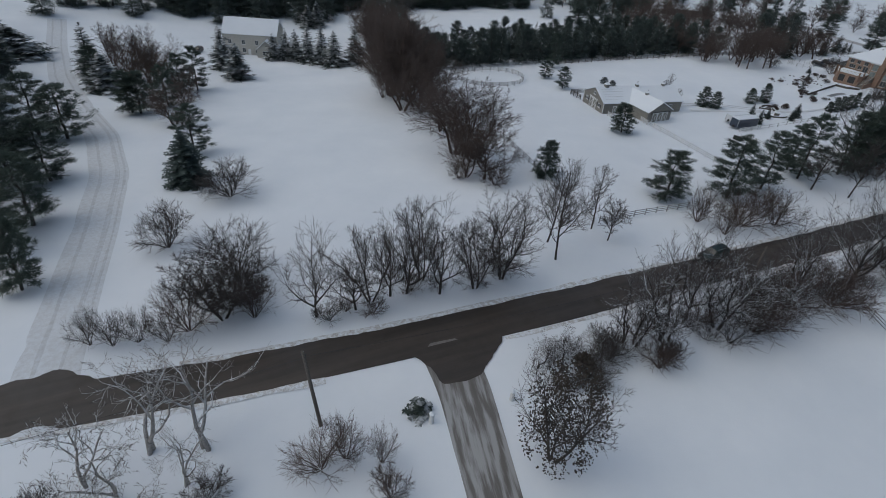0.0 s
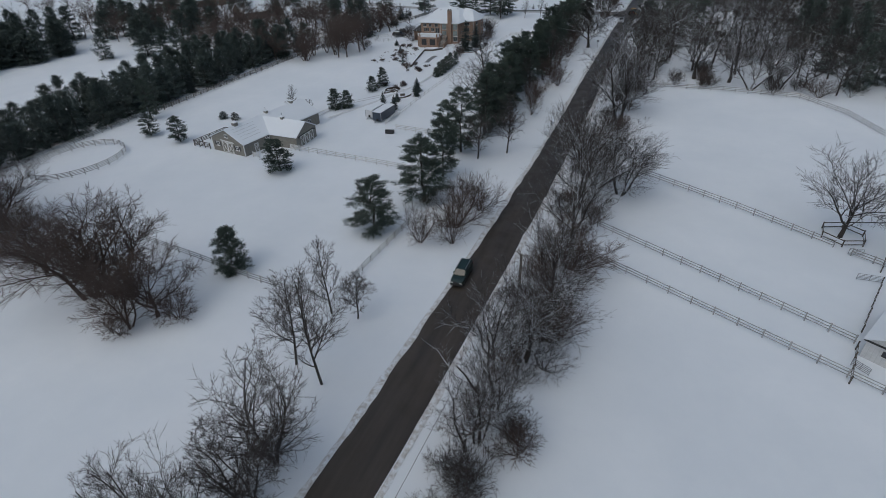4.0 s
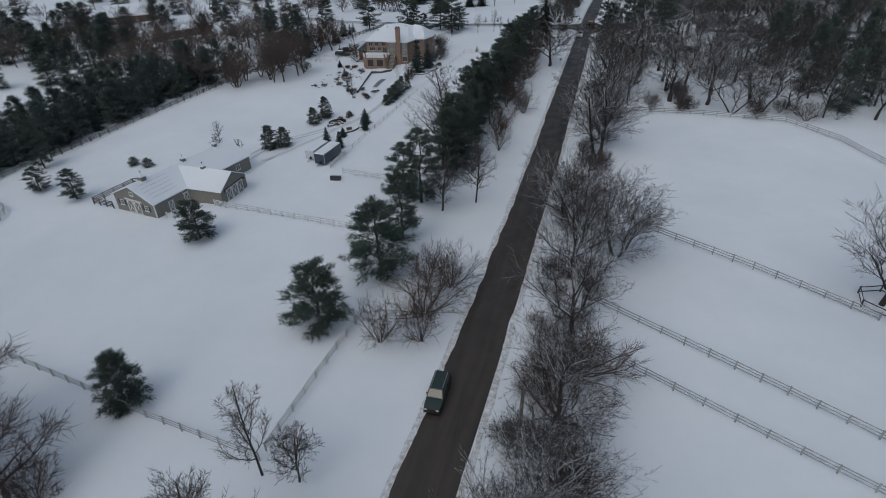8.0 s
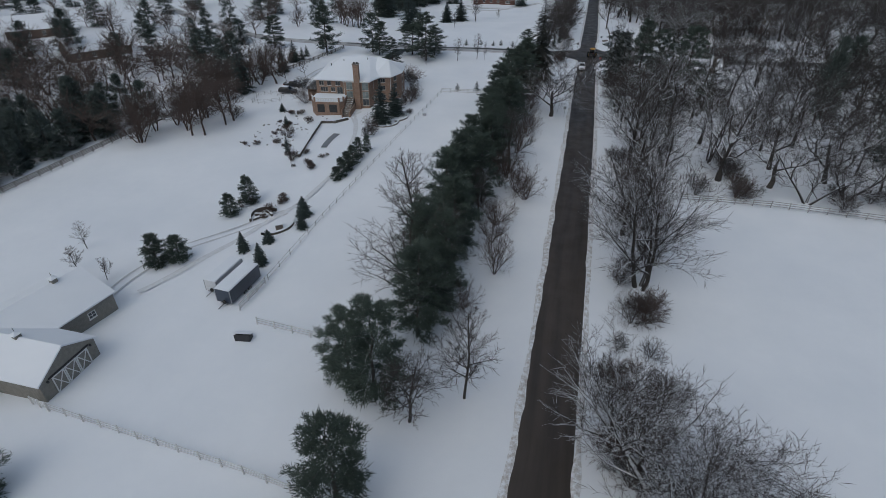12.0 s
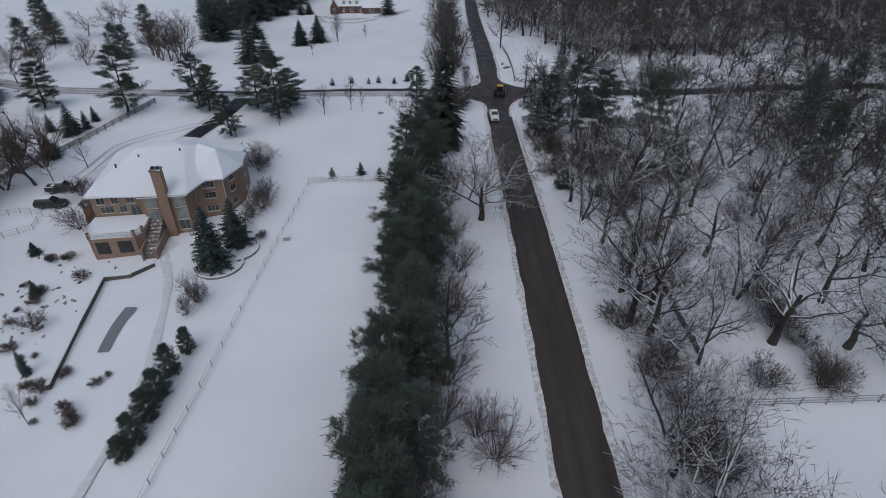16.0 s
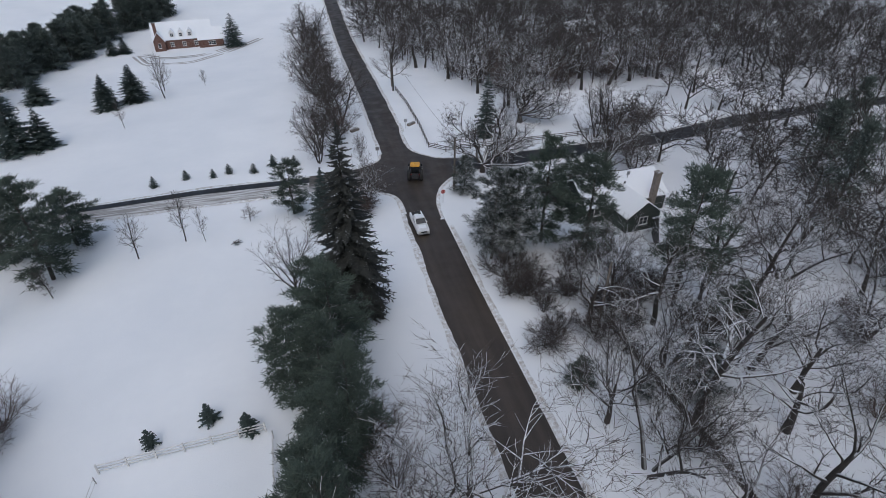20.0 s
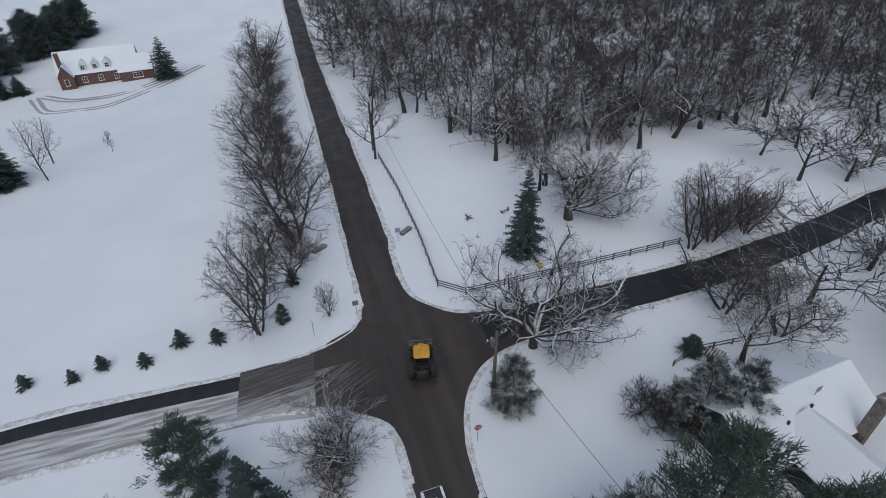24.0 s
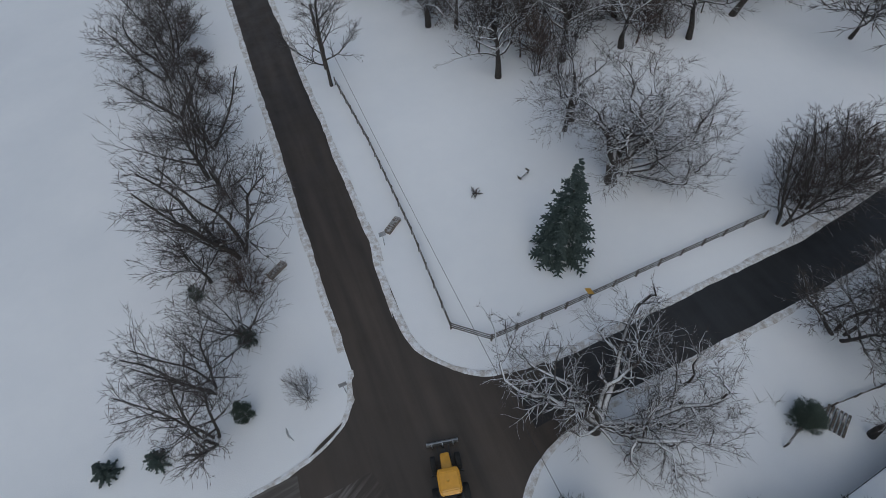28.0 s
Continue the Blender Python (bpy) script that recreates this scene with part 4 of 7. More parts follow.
FIR_AT_B = [(-46, 171.9, 8.1, 2.1), (-70, 159.9, 2.7, 1), (-62.3, 145.5, 4, 0.8), (-76.4, 170, 2.2, 1), (-46.1, 120.4, 4, 1.7), (-44.6, 116.5, 3.3, 1.1), 
    (-48, 111.3, 2.5, 1.2), (-50.7, 108.1, 3.7, 1.2), (-46.1, 105.4, 4, 1.3), (-95.7, 183.1, 14.9, 3), (-94.7, 205.3, 5.2, 1.9), (-97.2, 217.7, 6.9, 2.1), (-101.4, 204.1, 6.2, 1.9), (-91.2, 231.3, 12.2, 5.3),
    (-74.9, 234.7, 10.1, 4.8), (-52.8, 226.2, 11.7, 5), (-60.9, 215.6, 7.1, 3.1), (-113.6, 234.5, 8.7, 4.6), (-128.3, 236.4, 7, 2.4), (-65.5, 308.2, 7.3, 2.2), (-60.1, 315, 7.9, 2.3)]
SAPLING = [(-42.5, 228.5, 6.7, 2.5), (-36.5, 231.7, 7.7, 2.3), (-33.6, 230.9, 5.6, 1.2), (-27.3, 235.3, 2.7, 1.9), (-51.6, 221.8, 4.5, 2), (-59.4, 214.7, 4.8, 2.4), (-52.4, 311.4, 10.8, 3.7), (-56.9, 287.4, 5.6, 1.8),
    (-57.8, 138.5, 5.7, 1.2), (-72.9, 97.6, 4.2, 1.7), (-76.6, 103.3, 4.8, 1.7), (-66.9, 96.7, 3.6, 1.5), (-54.1, 320.7, 8.7, 3.5), (-43.6, 322.5, 4.2, 1.2), (-84.6, 200.3, 6.5, 2.7), (-88, 194.4, 6.3, 2.6), (-113.3, 221.4, 6.8, 3.1),
    (-139.7, 214.3, 7.7, 4.2), (-137.2, 220.6, 11.9, 3.9)]
CLUMP = [(-51.4, 17.4, 17, 8.9), (-48, 19.5, 14.7, 7.3), (-38.3, 17.2, 10.9, 6.1), (-64.5, 20.8, 11.1, 6.2), (-40.1, 14.2, 9.1, 4.4), (-83.1, 18.7, 18.5, 8.6), (-84.2, 22.8, 20.7, 8.8), (-97.1, 20.7, 23.2, 7.8),
    (-87.5, 29.1, 13.3, 7.6), (-89.9, 23.6, 17, 6.5), (-104, 25.5, 17, 6.5), (-109.5, 32, 17, 6.5), (-119, 29.5, 18, 6.5), (-129, 34, 18, 6.5), (-138, 36, 18, 6.5), (-146, 34, 19, 7), (-157, 39, 18, 6.5), (-168, 42, 18, 6.5), (-182, 44, 17, 6.5), (-123.6, -35.1, 15.5, 5.4), (-131.2, -42.6, 12.8, 5.5), (-90.5, -33.9, 9.1, 4.5)]
SHRUB_RED = [(-13.8, -36.6, 9.9, 3.7), (-13.3, -29.2, 8.3, 2.8), (-9.1, 53.3, 6.8, 6), (-7.1, 60, 7.5, 4.1), (-10.8, 60.2, 10.4, 2.9), (-7.8, 47.7, 12.5, 3.1),
    (-12.6, 46.3, 8, 3.1), (-13.9, 138.3, 10.7, 2.8), (-8.8, 134.4, 12.1, 3.4), (9.9, 39.6, 8.4, 5.6), (11.8, 47.2, 8.1, 5.8), (11.6, 30.3, 8.1, 4.5)]
SLIM = [(-15.3, 15.8, 11.7, 3.1), (-10.7, 14.1, 15.1, 3.4), (-16.4, 25.5, 10.5, 2.6), (-12.6, 25.8, 6.8, 2.3), (-186, 57.4, 21.9, 9.7), (-15, 82.1, 8.9, 3.8), (-9.9, 86.7, 11.8, 3.4), (-15.6, 125.6, 9, 3.7),
    (-13.4, 146, 11.1, 5.4), (-23.6, 115.5, 15, 5.3), (6.3, 296, 13.3, 5)]
BUSH = [(-46.9, -27.6, 7.6, 4.0), (-22.9, -29.8, 8.6, 4.6), (-17.4, -31.0, 6, 3.2), (-33.5, -37.8, 7.6, 3.4), (-14.4, -32.7, 13.6, 3.8)]
SHRUB = [(-15.4, -46.8, 6.3, 1.9), (-14.3, -44.5, 6.8, 2.2), (-13.9, -41.9, 6.3, 1.9), (-12.7, -38.9, 6.7, 1.9), (-7.2, 255, 6.2, 1.4), (21.2, 229.4, 4.4, 2.6), (20.0, 231.6, 4, 2.2), (23.4, 228.8, 4.4, 2.6), (6, -50, 4, 2.4), (11, -47, 3.5, 2.2), (9, -37, 3, 2), (13, -44, 3.5, 2)]
ROUND_BUSH = [(10, -27.3, 8.2, 3.1), (9.8, -24.8, 9, 2.4), (11.6, -21.8, 5.1, 1.6), (15.2, -22.4, 4, 1.8), (-47.3, 158, 6.3, 1.8), (-45.1, 182.9, 3.6, 2.5), (-49.7, 200.3, 6.6, 3.6), (-73.2, 177, 4.8, 3.3),
    (-66.2, 153.3, 2.9, 1.6)]
SNOWY_PINE = [(8.8, 219.3, 7.6, 3.6), (24.3, 228.8, 9, 2.5), (26.8, 227.4, 9.5, 2.6), (22.2, 229.6, 6.2, 1.9), (9.8, 218.6, 12, 3.2), (6.6, 215.9, 17.2, 3.5), (10, 215.7, 17.9, 3.5)]
LITTLE_FIR = [(-34.8, 194, 2.3, 1), (-29.6, 195.6, 2.6, 1.1), (-25.8, 193.4, 2.7, 1.1), (-44.4, 252.2, 2.1, .95), (-39.3, 254.2, 1.8, .9), (-34.5, 253.4, 1.7, .85), (-31.8, 254.4, 1.9, 1.0), (-27.3, 253.4, 1.9, .95),
    (-23.8, 255.4, 2.4, 1.15), (-19.9, 254.7, 2, 1.05)]
HEDGE = [(-46, 134.8, 2.6, 0.9), (-45.5, 136.5, 3.8, 1), (-45.5, 139.5, 3.7, 1.1), (-45.6, 142.3, 3.9, 1.1), (-45.6, 145.5, 4.3, 1), (-45, 149, 3.5, 0.8)]
ROUND_PINE = [(-61.9, 102.0, 5.2, 2.3), (-59.4, 103.6, 4.6, 2.0), (-58.2, 122.8, 5.5, 1.9), (-59.3, 118.2, 4.2, 1.8), (-36, 29.5, 7.4, 2.8), (8.2, 191.1, 3.4, 1.7), (29.7, 194.9, 6.5, 3.0), (-14.7, 269.4, 2.1, 0.7), (-10.9, 262.4, 2.5, 0.9), (-12.5, 255.6, 2.6, 0.9), (30, 237.1, 2.4, 1.4)]
BIRCH = [(2.1, -41.3, 14.5, 5.3), (3.9, -36.6, 14.4, 4.8), (3.6, -46.5, 7.8, 3.5), (7, -38.5, 9.3, 3), (5.6, -44, 8, 3.4), (9.5, -42, 6.5, 3), (8.6, -47, 6, 3)]
ROW = [(-86.8, 151, 12, 4.6), (-85.9, 158.4, 10.5, 5.4), (-89.9, 150.5, 11.1, 4.6), (-85.5, 161.4, 10.2, 5)]
for x, y, h, r in OAK:
    bare_tree("old", x, y, h, r * .84, "broad leafless tree with snow-lined limbs", "bare trees of the wood", BARK_SNOWY, variants=4)
for x, y, h, r, kind in [(-7.6, 179.2, 16.5, 10.6, "elm"), (49.5, 70.9, 16, 7.2, "elm"), (-8.6, 234.6, 9, 4.6, "elm"), (32.6, 203.3, 15.5, 7.5, "old")]:
    bare_tree(kind, x, y, h, r, "wide-crowned old leafless tree with snow along its limbs", "old wide trees", BARK_SNOWY, variants=3, thin=1.2)
OAK_LIMBS = [(-5, 2, 9), (-3.5, -3.5, 7), (3, -5, 5), (7.5, -3, 5), (9, 1, 6), (6, 5, 9), (1, 4, 11.5), (-3, 5, 10), (4, 1, 12), (7.5, -.5, 9), (-1, -1, 12), (3, -3, 9)]
meshes, hh, rr = bare("gnarl", 13.0, BARK_SNOWY, 1, 1.0, [(x / 14.4, y / 14.4, z / 13.5) for x, y, z in OAK_LIMBS])
plant("bare_tree", meshes, 30, 265.8, 1.4, .97, "wide-crowned old leafless tree with dark limbs", "tree", "old wide trees", 0)
GNARLED_LIMBS = [(-5.9, 9.7, 9.0), (-2.7, 4.1, 12.0), (2.5, 6.5, 12.5), (5.0, 5.2, 12.5), (6.8, .8, 11.0), (10.0, .2, 9.0), (11.0, -4.8, 7.0), (9.4, -5.9, 5.0), (3.3, -6.3, 3.5), (-3.6, .8, 4.5), (6.5, -3.5, 7.5), (-4.5, 7.0, 11.0)]
meshes, hh, rr = bare("gnarl", 13.5, BARK_HEAVY, 0, 1.0, [(x / 14.4, y / 14.4, z / 13.5) for x, y, z in GNARLED_LIMBS])
plant("bare_tree", meshes, 13.9, 243.0, 1.03, .964, "gnarled old tree with thick snow on its limbs beside the crossing", "tree", "old wide trees", 0)
for x, y, h, r in ROADSIDE:
    bare_tree(random.choice(["twin", "elm", "elm"]), x + .8, y, h, r * 1.2, "leafless roadside tree with snow on its upper twigs", "bare trees along the road", BARK_SNOWY, variants=4)
for x, y, h, r in GROVE:
    bare_tree(random.choice(["vase", "elm"]), x, y, min(h, 15), r * 1.1, "leafless many-branched tree beside the road", "bare trees along the road", variants=4, thin=1.0 if y < 100 else .75)
for x, y, h, r in SLIM:
    bare_tree("slim", x, y, h, r, "slender leafless tree standing in snow", "slender bare trees")
for x, y, h, r in CLUMP:
    bare_tree("vase" if x < -86 and h > 16 else random.choice(["elm", "twin"]), x, y, h, r * (1.15 if x < -86 else 1), "dense reddish-brown leafless tree at the field's edge", "field hedgerow trees", BARK_RED, variants=4, thin=1.2)
    bare_tree("bush", x + random.uniform(-4, 4), y + random.uniform(-4, 4), h * .4, r * .5, "brown leafless undergrowth at the field's edge", "field hedgerow shrubs", BARK_RED, name="shrub", category="shrub")
for x, y, h, r in SHRUB_RED:
    bare_tree("bush", x, y, min(h, 7), r, "reddish leafless thicket beside the road", "roadside thickets", BARK_RED, name="shrub", category="shrub")
for x, y, h, r in BUSH:
    bare_tree("bush" if x < -20 else "twin", x, y, h * .86, r * 1.2, "round-crowned leafless tree alone in the snow", "round bare trees", thin=1.4)
for x, y, h, r in SHRUB:
    bare_tree("bush", x, y, min(h, 5), r, "leafless grey shrub near the road", "roadside shrubs", name="shrub", category="shrub")
for x, y, h, r in ROUND_BUSH:
    bare_tree("bush", x, y, min(h, 5), r, "dense rounded leafless bush", "round bushes", BARK_RED, name="shrub", category="shrub")
for x, y, h, r in SAPLING:
    bare_tree("slim", x, y, h, r * .8, "young leafless tree on the snowy lawn", "young bare trees", name="sapling", thin=.6)
for x, y, h, r in [(8.5, 16.9, 15, 4.6), (7.3, 11.7, 10, 3.2), (8.4, 1.6, 5.5, 3.2), (6.9, -1.0, 4.5, 2.6)]:
    bare_tree("snag", x, y, h, r, "crooked leafless tree with snow along its limbs", "bare trees along the road", BARK_HEAVY)
for x, y, h, r in BIRCH:
    bare_tree("snag", x, y, min(h, 13), r, "crooked pale-barked tree with bare snowy limbs", "crooked trees", BARK_PALE)
for x, y, h, r in ROW:
    bare_tree("oak", x, y, h, r, "leafless fruit-like tree in a row by the board fence", "bare tree row", BARK_RED)
for x, y, h, r in PINE_AT_A + PINE_AT_B:
    evergreen(PINES, "pine", x, y, h, r * 1.1, "dark green white pine with open plumes", "pines")
for x, y, h, r in SNOWY_PINE:
    evergreen(PINES_SNOWY, "pine", x, y, min(h, 14), r * 1.15, "evergreen with snow caught in its needles", "snowy evergreens")
for x, y, h, r in FIR_AT_A + FIR_AT_B:
    lane_pine, far_fir = 205 < y < 250 and h > 7, x < -100 or y < 0 or y > 250
    if lane_pine:
        evergreen(PINES, "pine", x, y, h * 1.3, r * 1.05, "open-plumed white pine beside the lane", "pines")
    else:
        evergreen(FIRS_SNOWY if h > 6 and x < -100 else FIRS, "fir", x, y, h * (1.12 if far_fir else 1), r * (1.35 if y > 200 else 1.75 if far_fir else 1.3 if h > 6 else 1.05), "blue-green spruce dusted with snow", "spruces", name="spruce_tree")
for x, y, h, r in [(-142.3, 236.6, 12, 3.6), (-133.3, 224.1, 8, 2.6), (-148.7, 236.5, 8.5, 2.6), (-107.7, 199.1, 13, 4.2), (-109.3, 194.5, 12, 3.8), (-118.7, 197.0, 11, 3.8), (-148.6, 212.9, 11, 3.6), (-97.2, 322.5, 15, 4.2), (-95.3, 334.4, 12, 3.6), (-100.5, 312.3, 16, 3.6), (-115.3, 281.3, 10, 3.6), (-120, 284, 9.5, 3.4)]:
    evergreen(PINES_FAR, "pine", x, y, h, r, "dark evergreen standing in the snowy grounds", "evergreens beyond the house")
for x, y, h, r in [(-102.7, 218.8, 4.4, 1.5), (-95.7, 220.8, 4.3, 1.5), (-96.3, 225.5, 3.8, 1.3)]:
    evergreen(FIRS, "fir", x, y, h, r, "blue-green spruce dusted with snow", "spruces", name="spruce_tree")
for x, y, h, r in LITTLE_FIR:
    evergreen(LITTLE, "little", x, y, h, r, "knee-high to man-high young spruce in a planted row", "young spruces", name="young_spruce")
for x, y, h, r in HEDGE:
    evergreen(ROUND, "round", x, y, h * 1.05, r * 1.5, "clipped dark evergreen of the garden hedge", "garden hedge", name="hedge_shrub", category="hedge")
for x, y, h, r in ROUND_PINE:
    evergreen(ROUND, "round", x, y, h, r * 1.05, "rounded dense evergreen standing alone in snow", "round evergreens")
evergreen(TALL_SPRUCE, "spruce", -13.6, 209.0, 25, 6.0, "tall dark drooping spruce beside the road", "spruces", name="spruce_tree")
evergreen(FIRS, "fir", 19.8, 259.4, 13.5, 3.3, "tall dark spruce by the fence", "spruces", name="spruce_tree")
evergreen(LITTLE_SNOWY, "little", 7.5, -16.2, 1.7, 1.5, "round snow-capped shrub beside the driveway", "round bushes", name="shrub", category="shrub")
evergreen(ROUND_SNOWY, "round", 8.5, 236.2, 6.8, 2.7, "snow-dusted evergreen beside the utility pole", "round evergreens")
evergreen(FIRS, "fir", -15.6, 231.0, 9.8, 3.0, "dark spruce beside the crossing", "spruces", name="spruce_tree")

evergreen(PINES, "pine", 15.2, 218.3, 17, 4.6, "tall dark pine beside the cottage", "pines")
evergreen(ROUND_SNOWY, "round", 19.9, 187.3, 6.5, 3.3, "broad evergreen weighed down with snow", "round evergreens")
evergreen(ROUND_SNOWY, "round", 14.1, 188.0, 2.6, 1.4, "small snow-capped evergreen in the wood", "round evergreens")
evergreen(PINES_TALL, "pine", 25.6, 200.2, 19, 5.0, "tall pine with a bare lower trunk", "pines")
rb = random.Random(8)
for k in range(30):
    bare_tree("bush", rb.uniform(6, 27), rb.uniform(193, 212), rb.uniform(2.2, 5), rb.uniform(1.8, 3.2), "snow-laced leafless brush below the cottage", "brush by the cottage", rb.choice([BARK_SNOWY, BARK, BARK]), name="shrub", category="shrub")
for x, y, h, r, kind in [(8.6, 185.8, 15, 6.0, "elm"), (13.4, 199.5, 13, 5.5, "old"), (19.5, 204.5, 12, 5, "elm"), (29.7, 184.6, 13, 6, "old")]:
    bare_tree(kind, x, y, h, r, "leafless tree with pale snow-lined limbs", "bare trees of the wood", BARK_HEAVY, variants=4)

for k in range(42):
    x, y = (rb.uniform(14, 52), rb.uniform(152, 200)) if k >= 28 else (rb.uniform(7.5, 13), rb.uniform(100, 165)) if k < 20 else (rb.uniform(14, 58), rb.uniform(142, 150))
    h = rb.uniform(2.4, 5.5)
    bare_tree("bush", x, y, h, h * rb.uniform(.55, .8), "grey leafless brush at the edge of the wood", "underbrush", rb.choice([BARK_SNOWY, BARK, BARK_RED]), name="shrub", category="shrub")

for k in range(76):
    y = rb.uniform(-2, 100)
    h = rb.uniform(1.6, 4.6)
    bare_tree("bush", rb.uniform(5.6, 12.5), y, h, h * rb.uniform(.55, .8), "leafless brush beneath the roadside trees", "underbrush by the road", rb.choice([BARK_SNOWY, BARK_RED, BARK]), name="shrub", category="shrub", thin=.7)

for k in range(11):
    h = rb.uniform(1.8, 3.4)
    x, y = (rb.uniform(-12.5, -8.5), rb.uniform(-25, 6)) if k < 7 else (rb.uniform(-12.5, -8.5), rb.uniform(232, 237))
    bare_tree("bush", x, y, h, h * rb.uniform(.6, .8), "brown leafless brush beside the road", "underbrush by the road", rb.choice([BARK_RED, BARK]), name="shrub", category="shrub", thin=.8)
for x, y, h, r in [(-128, -50.5, 11, 4.2), (-102.3, -42.5, 10, 3.8), (-106, -34.5, 10, 3.6), (-117, -31, 11, 3.8)]:
    evergreen(PINES, "pine", x, y, h, r, "dark green white pine with open plumes", "pines")
for x, y, h, r in [(-138, -43, 14, 4.2), (-131, -38, 13, 4), (-143, -38, 13, 4), (-118, -38, 11, 3.6), (-110, -30, 9, 3), (-150, -47, 13, 4)]:
    bare_tree("vase", x, y, h, r, "tall brown leafless tree beside the curving drive", "bare trees by the drive", BARK_RED, variants=4, thin=1.1)

# the belt of pines along the road
rs = random.Random(5)
for k in range(30):
    y = 95 + k * 3.75
    evergreen(PINES, "pine", -18.5 + rs.uniform(-2.6, 2.6), y + rs.uniform(-1, 1), rs.uniform(11.5, 15), rs.uniform(3.5, 4.7), "tall white pine in a dense belt along the road", "pine belt along the road")
for k in range(11):
    bare_tree("bush", -12.5 + rs.uniform(-1.5, 2), 100 + k * 9 + rs.uniform(-3, 3), rs.uniform(4, 8), rs.uniform(2, 3.4), "leafless brown brush at the foot of the pines", "roadside thickets", BARK_RED, name="shrub", category="shrub")

# bare groups beyond the house and the lane
for x, y, h, r in [(-102.8, 278.3, 13, 4), (-99.7, 277.5, 14, 4), (-96.9, 276.7, 14, 4.2), (-96.2, 280.7, 14, 4.2), (-108, 284.2, 12, 4), (-105, 281, 13, 4), (-134.7, 236.4, 12, 3.6), (-130.3, 226.4, 9, 3.4), (-167.3, 245.3, 10, 4), (-132.6, 265.9, 11, 4), (-122.5, 271.2, 8.5, 3.4)]:
    bare_tree(rs.choice(["vase", "twin"]), x, y, h, r, "brown leafless tree in a loose group beyond the lane", "far bare groups", BARK_RED, variants=4)

# the evergreen belt behind the paddock, the far belts
for row in range(4):
    for k in range(29):
        y = 36 + k * 4.4 + rs.uniform(-1.4, 1.4)
        x = -123.5 - row * 5.4 + rs.uniform(-1.6, 1.6) + 0.11 * (y - 45)
        evergreen(PINES_FAR if rs.random() < .6 else FIRS, "pine" if rs.random() < 2 else "fir", x, y, rs.uniform(8.5, 12.5), rs.uniform(3.0, 4.0), "dark evergreen in a thick shelter belt behind the board fence", "evergreen shelter belt")
FAR_GREEN, FAR_BARE = [], []


def far_green(x, y, h, r):
    FAR_GREEN.append((rs.choice(PINES_FAR), x, y, r / 3.6, h / 12.0))


for k in range(40):
    far_green(-222 + rs.uniform(-9, 9), -70 + k * 5.6 + rs.uniform(-2, 2), rs.uniform(10, 14), rs.uniform(4, 5.5))
for k in range(78):
    y = 334 + k * 1.25
    far_green(float(np.interp(y, [334, 343, 360, 375, 392, 405, 440], [-99, -94, -91, -87, -81, -74, -62])) - rs.uniform(0, 13), y + rs.uniform(-3, 3), rs.uniform(9.5, 13), rs.uniform(3.6, 4.8))
for k in range(34):
    far_green(-50 - k * 4.2 + rs.uniform(-3, 3), -60 - k * .6 - rs.uniform(0, 14), rs.uniform(10, 15), rs.uniform(4, 5.5))

for k in range(150):
    x, y = -224 - 76 * rs.random() ** 1.3, rs.uniform(-34, 66)
    if not (-268 < x < -244 and 12 < y < 34):
        far_green(x, y, rs.uniform(10, 15), rs.uniform(4, 5.4))
for k in range(64):
    y = rs.uniform(72, 134)
    far_green(-218 + (y - 76) * .32 - rs.uniform(0, 14), y, rs.uniform(10, 13.5), rs.uniform(3.6, 4.8))
for x, y, h in [(-134, 43, 14), (-150, 46, 15), (-163, 50, 15), (-177, 52, 14), (-190, 49, 13), (-200, 56, 15)]:
    far_green(x, y, h, 4.6)
for k in range(46):
    x, y = rs.uniform(-235, -165), rs.uniform(150, 205)
    (FAR_BARE.append(bare_spot("far", x, y, rs.uniform(10, 14), rs.uniform(4.5, 6), BARK_RED, 1.0, 5)) if k % 2 else far_green(x, y, rs.uniform(10, 14), rs.uniform(4, 5)))


def wood_spot(x, y):
    """Where the wood stands: not on roads, paddocks, lawns or the house's plot."""
    lane = np.interp(x, [30, 62, 80, 110, 240], [248, 251.5, 256, 259, 256])
    if y < lane:
        return 9 < x < 170 and 144 + max(0, (40 - x) * .05) < y < lane - 5 and not (x < 47 and 203 < y)
    if x > 72 and (y < 276 or x > 104 and y < 330):
        return y > lane + 5
    lo = np.interp(x, [5, 14, 18, 22, 25.5, 27.5, 54, 72, 99, 134, 200], [366, 330, 320, 310, 298, 289, 287, 289, 295, 312, 328])
    return x > 6.5 and lo < y < lo + 125


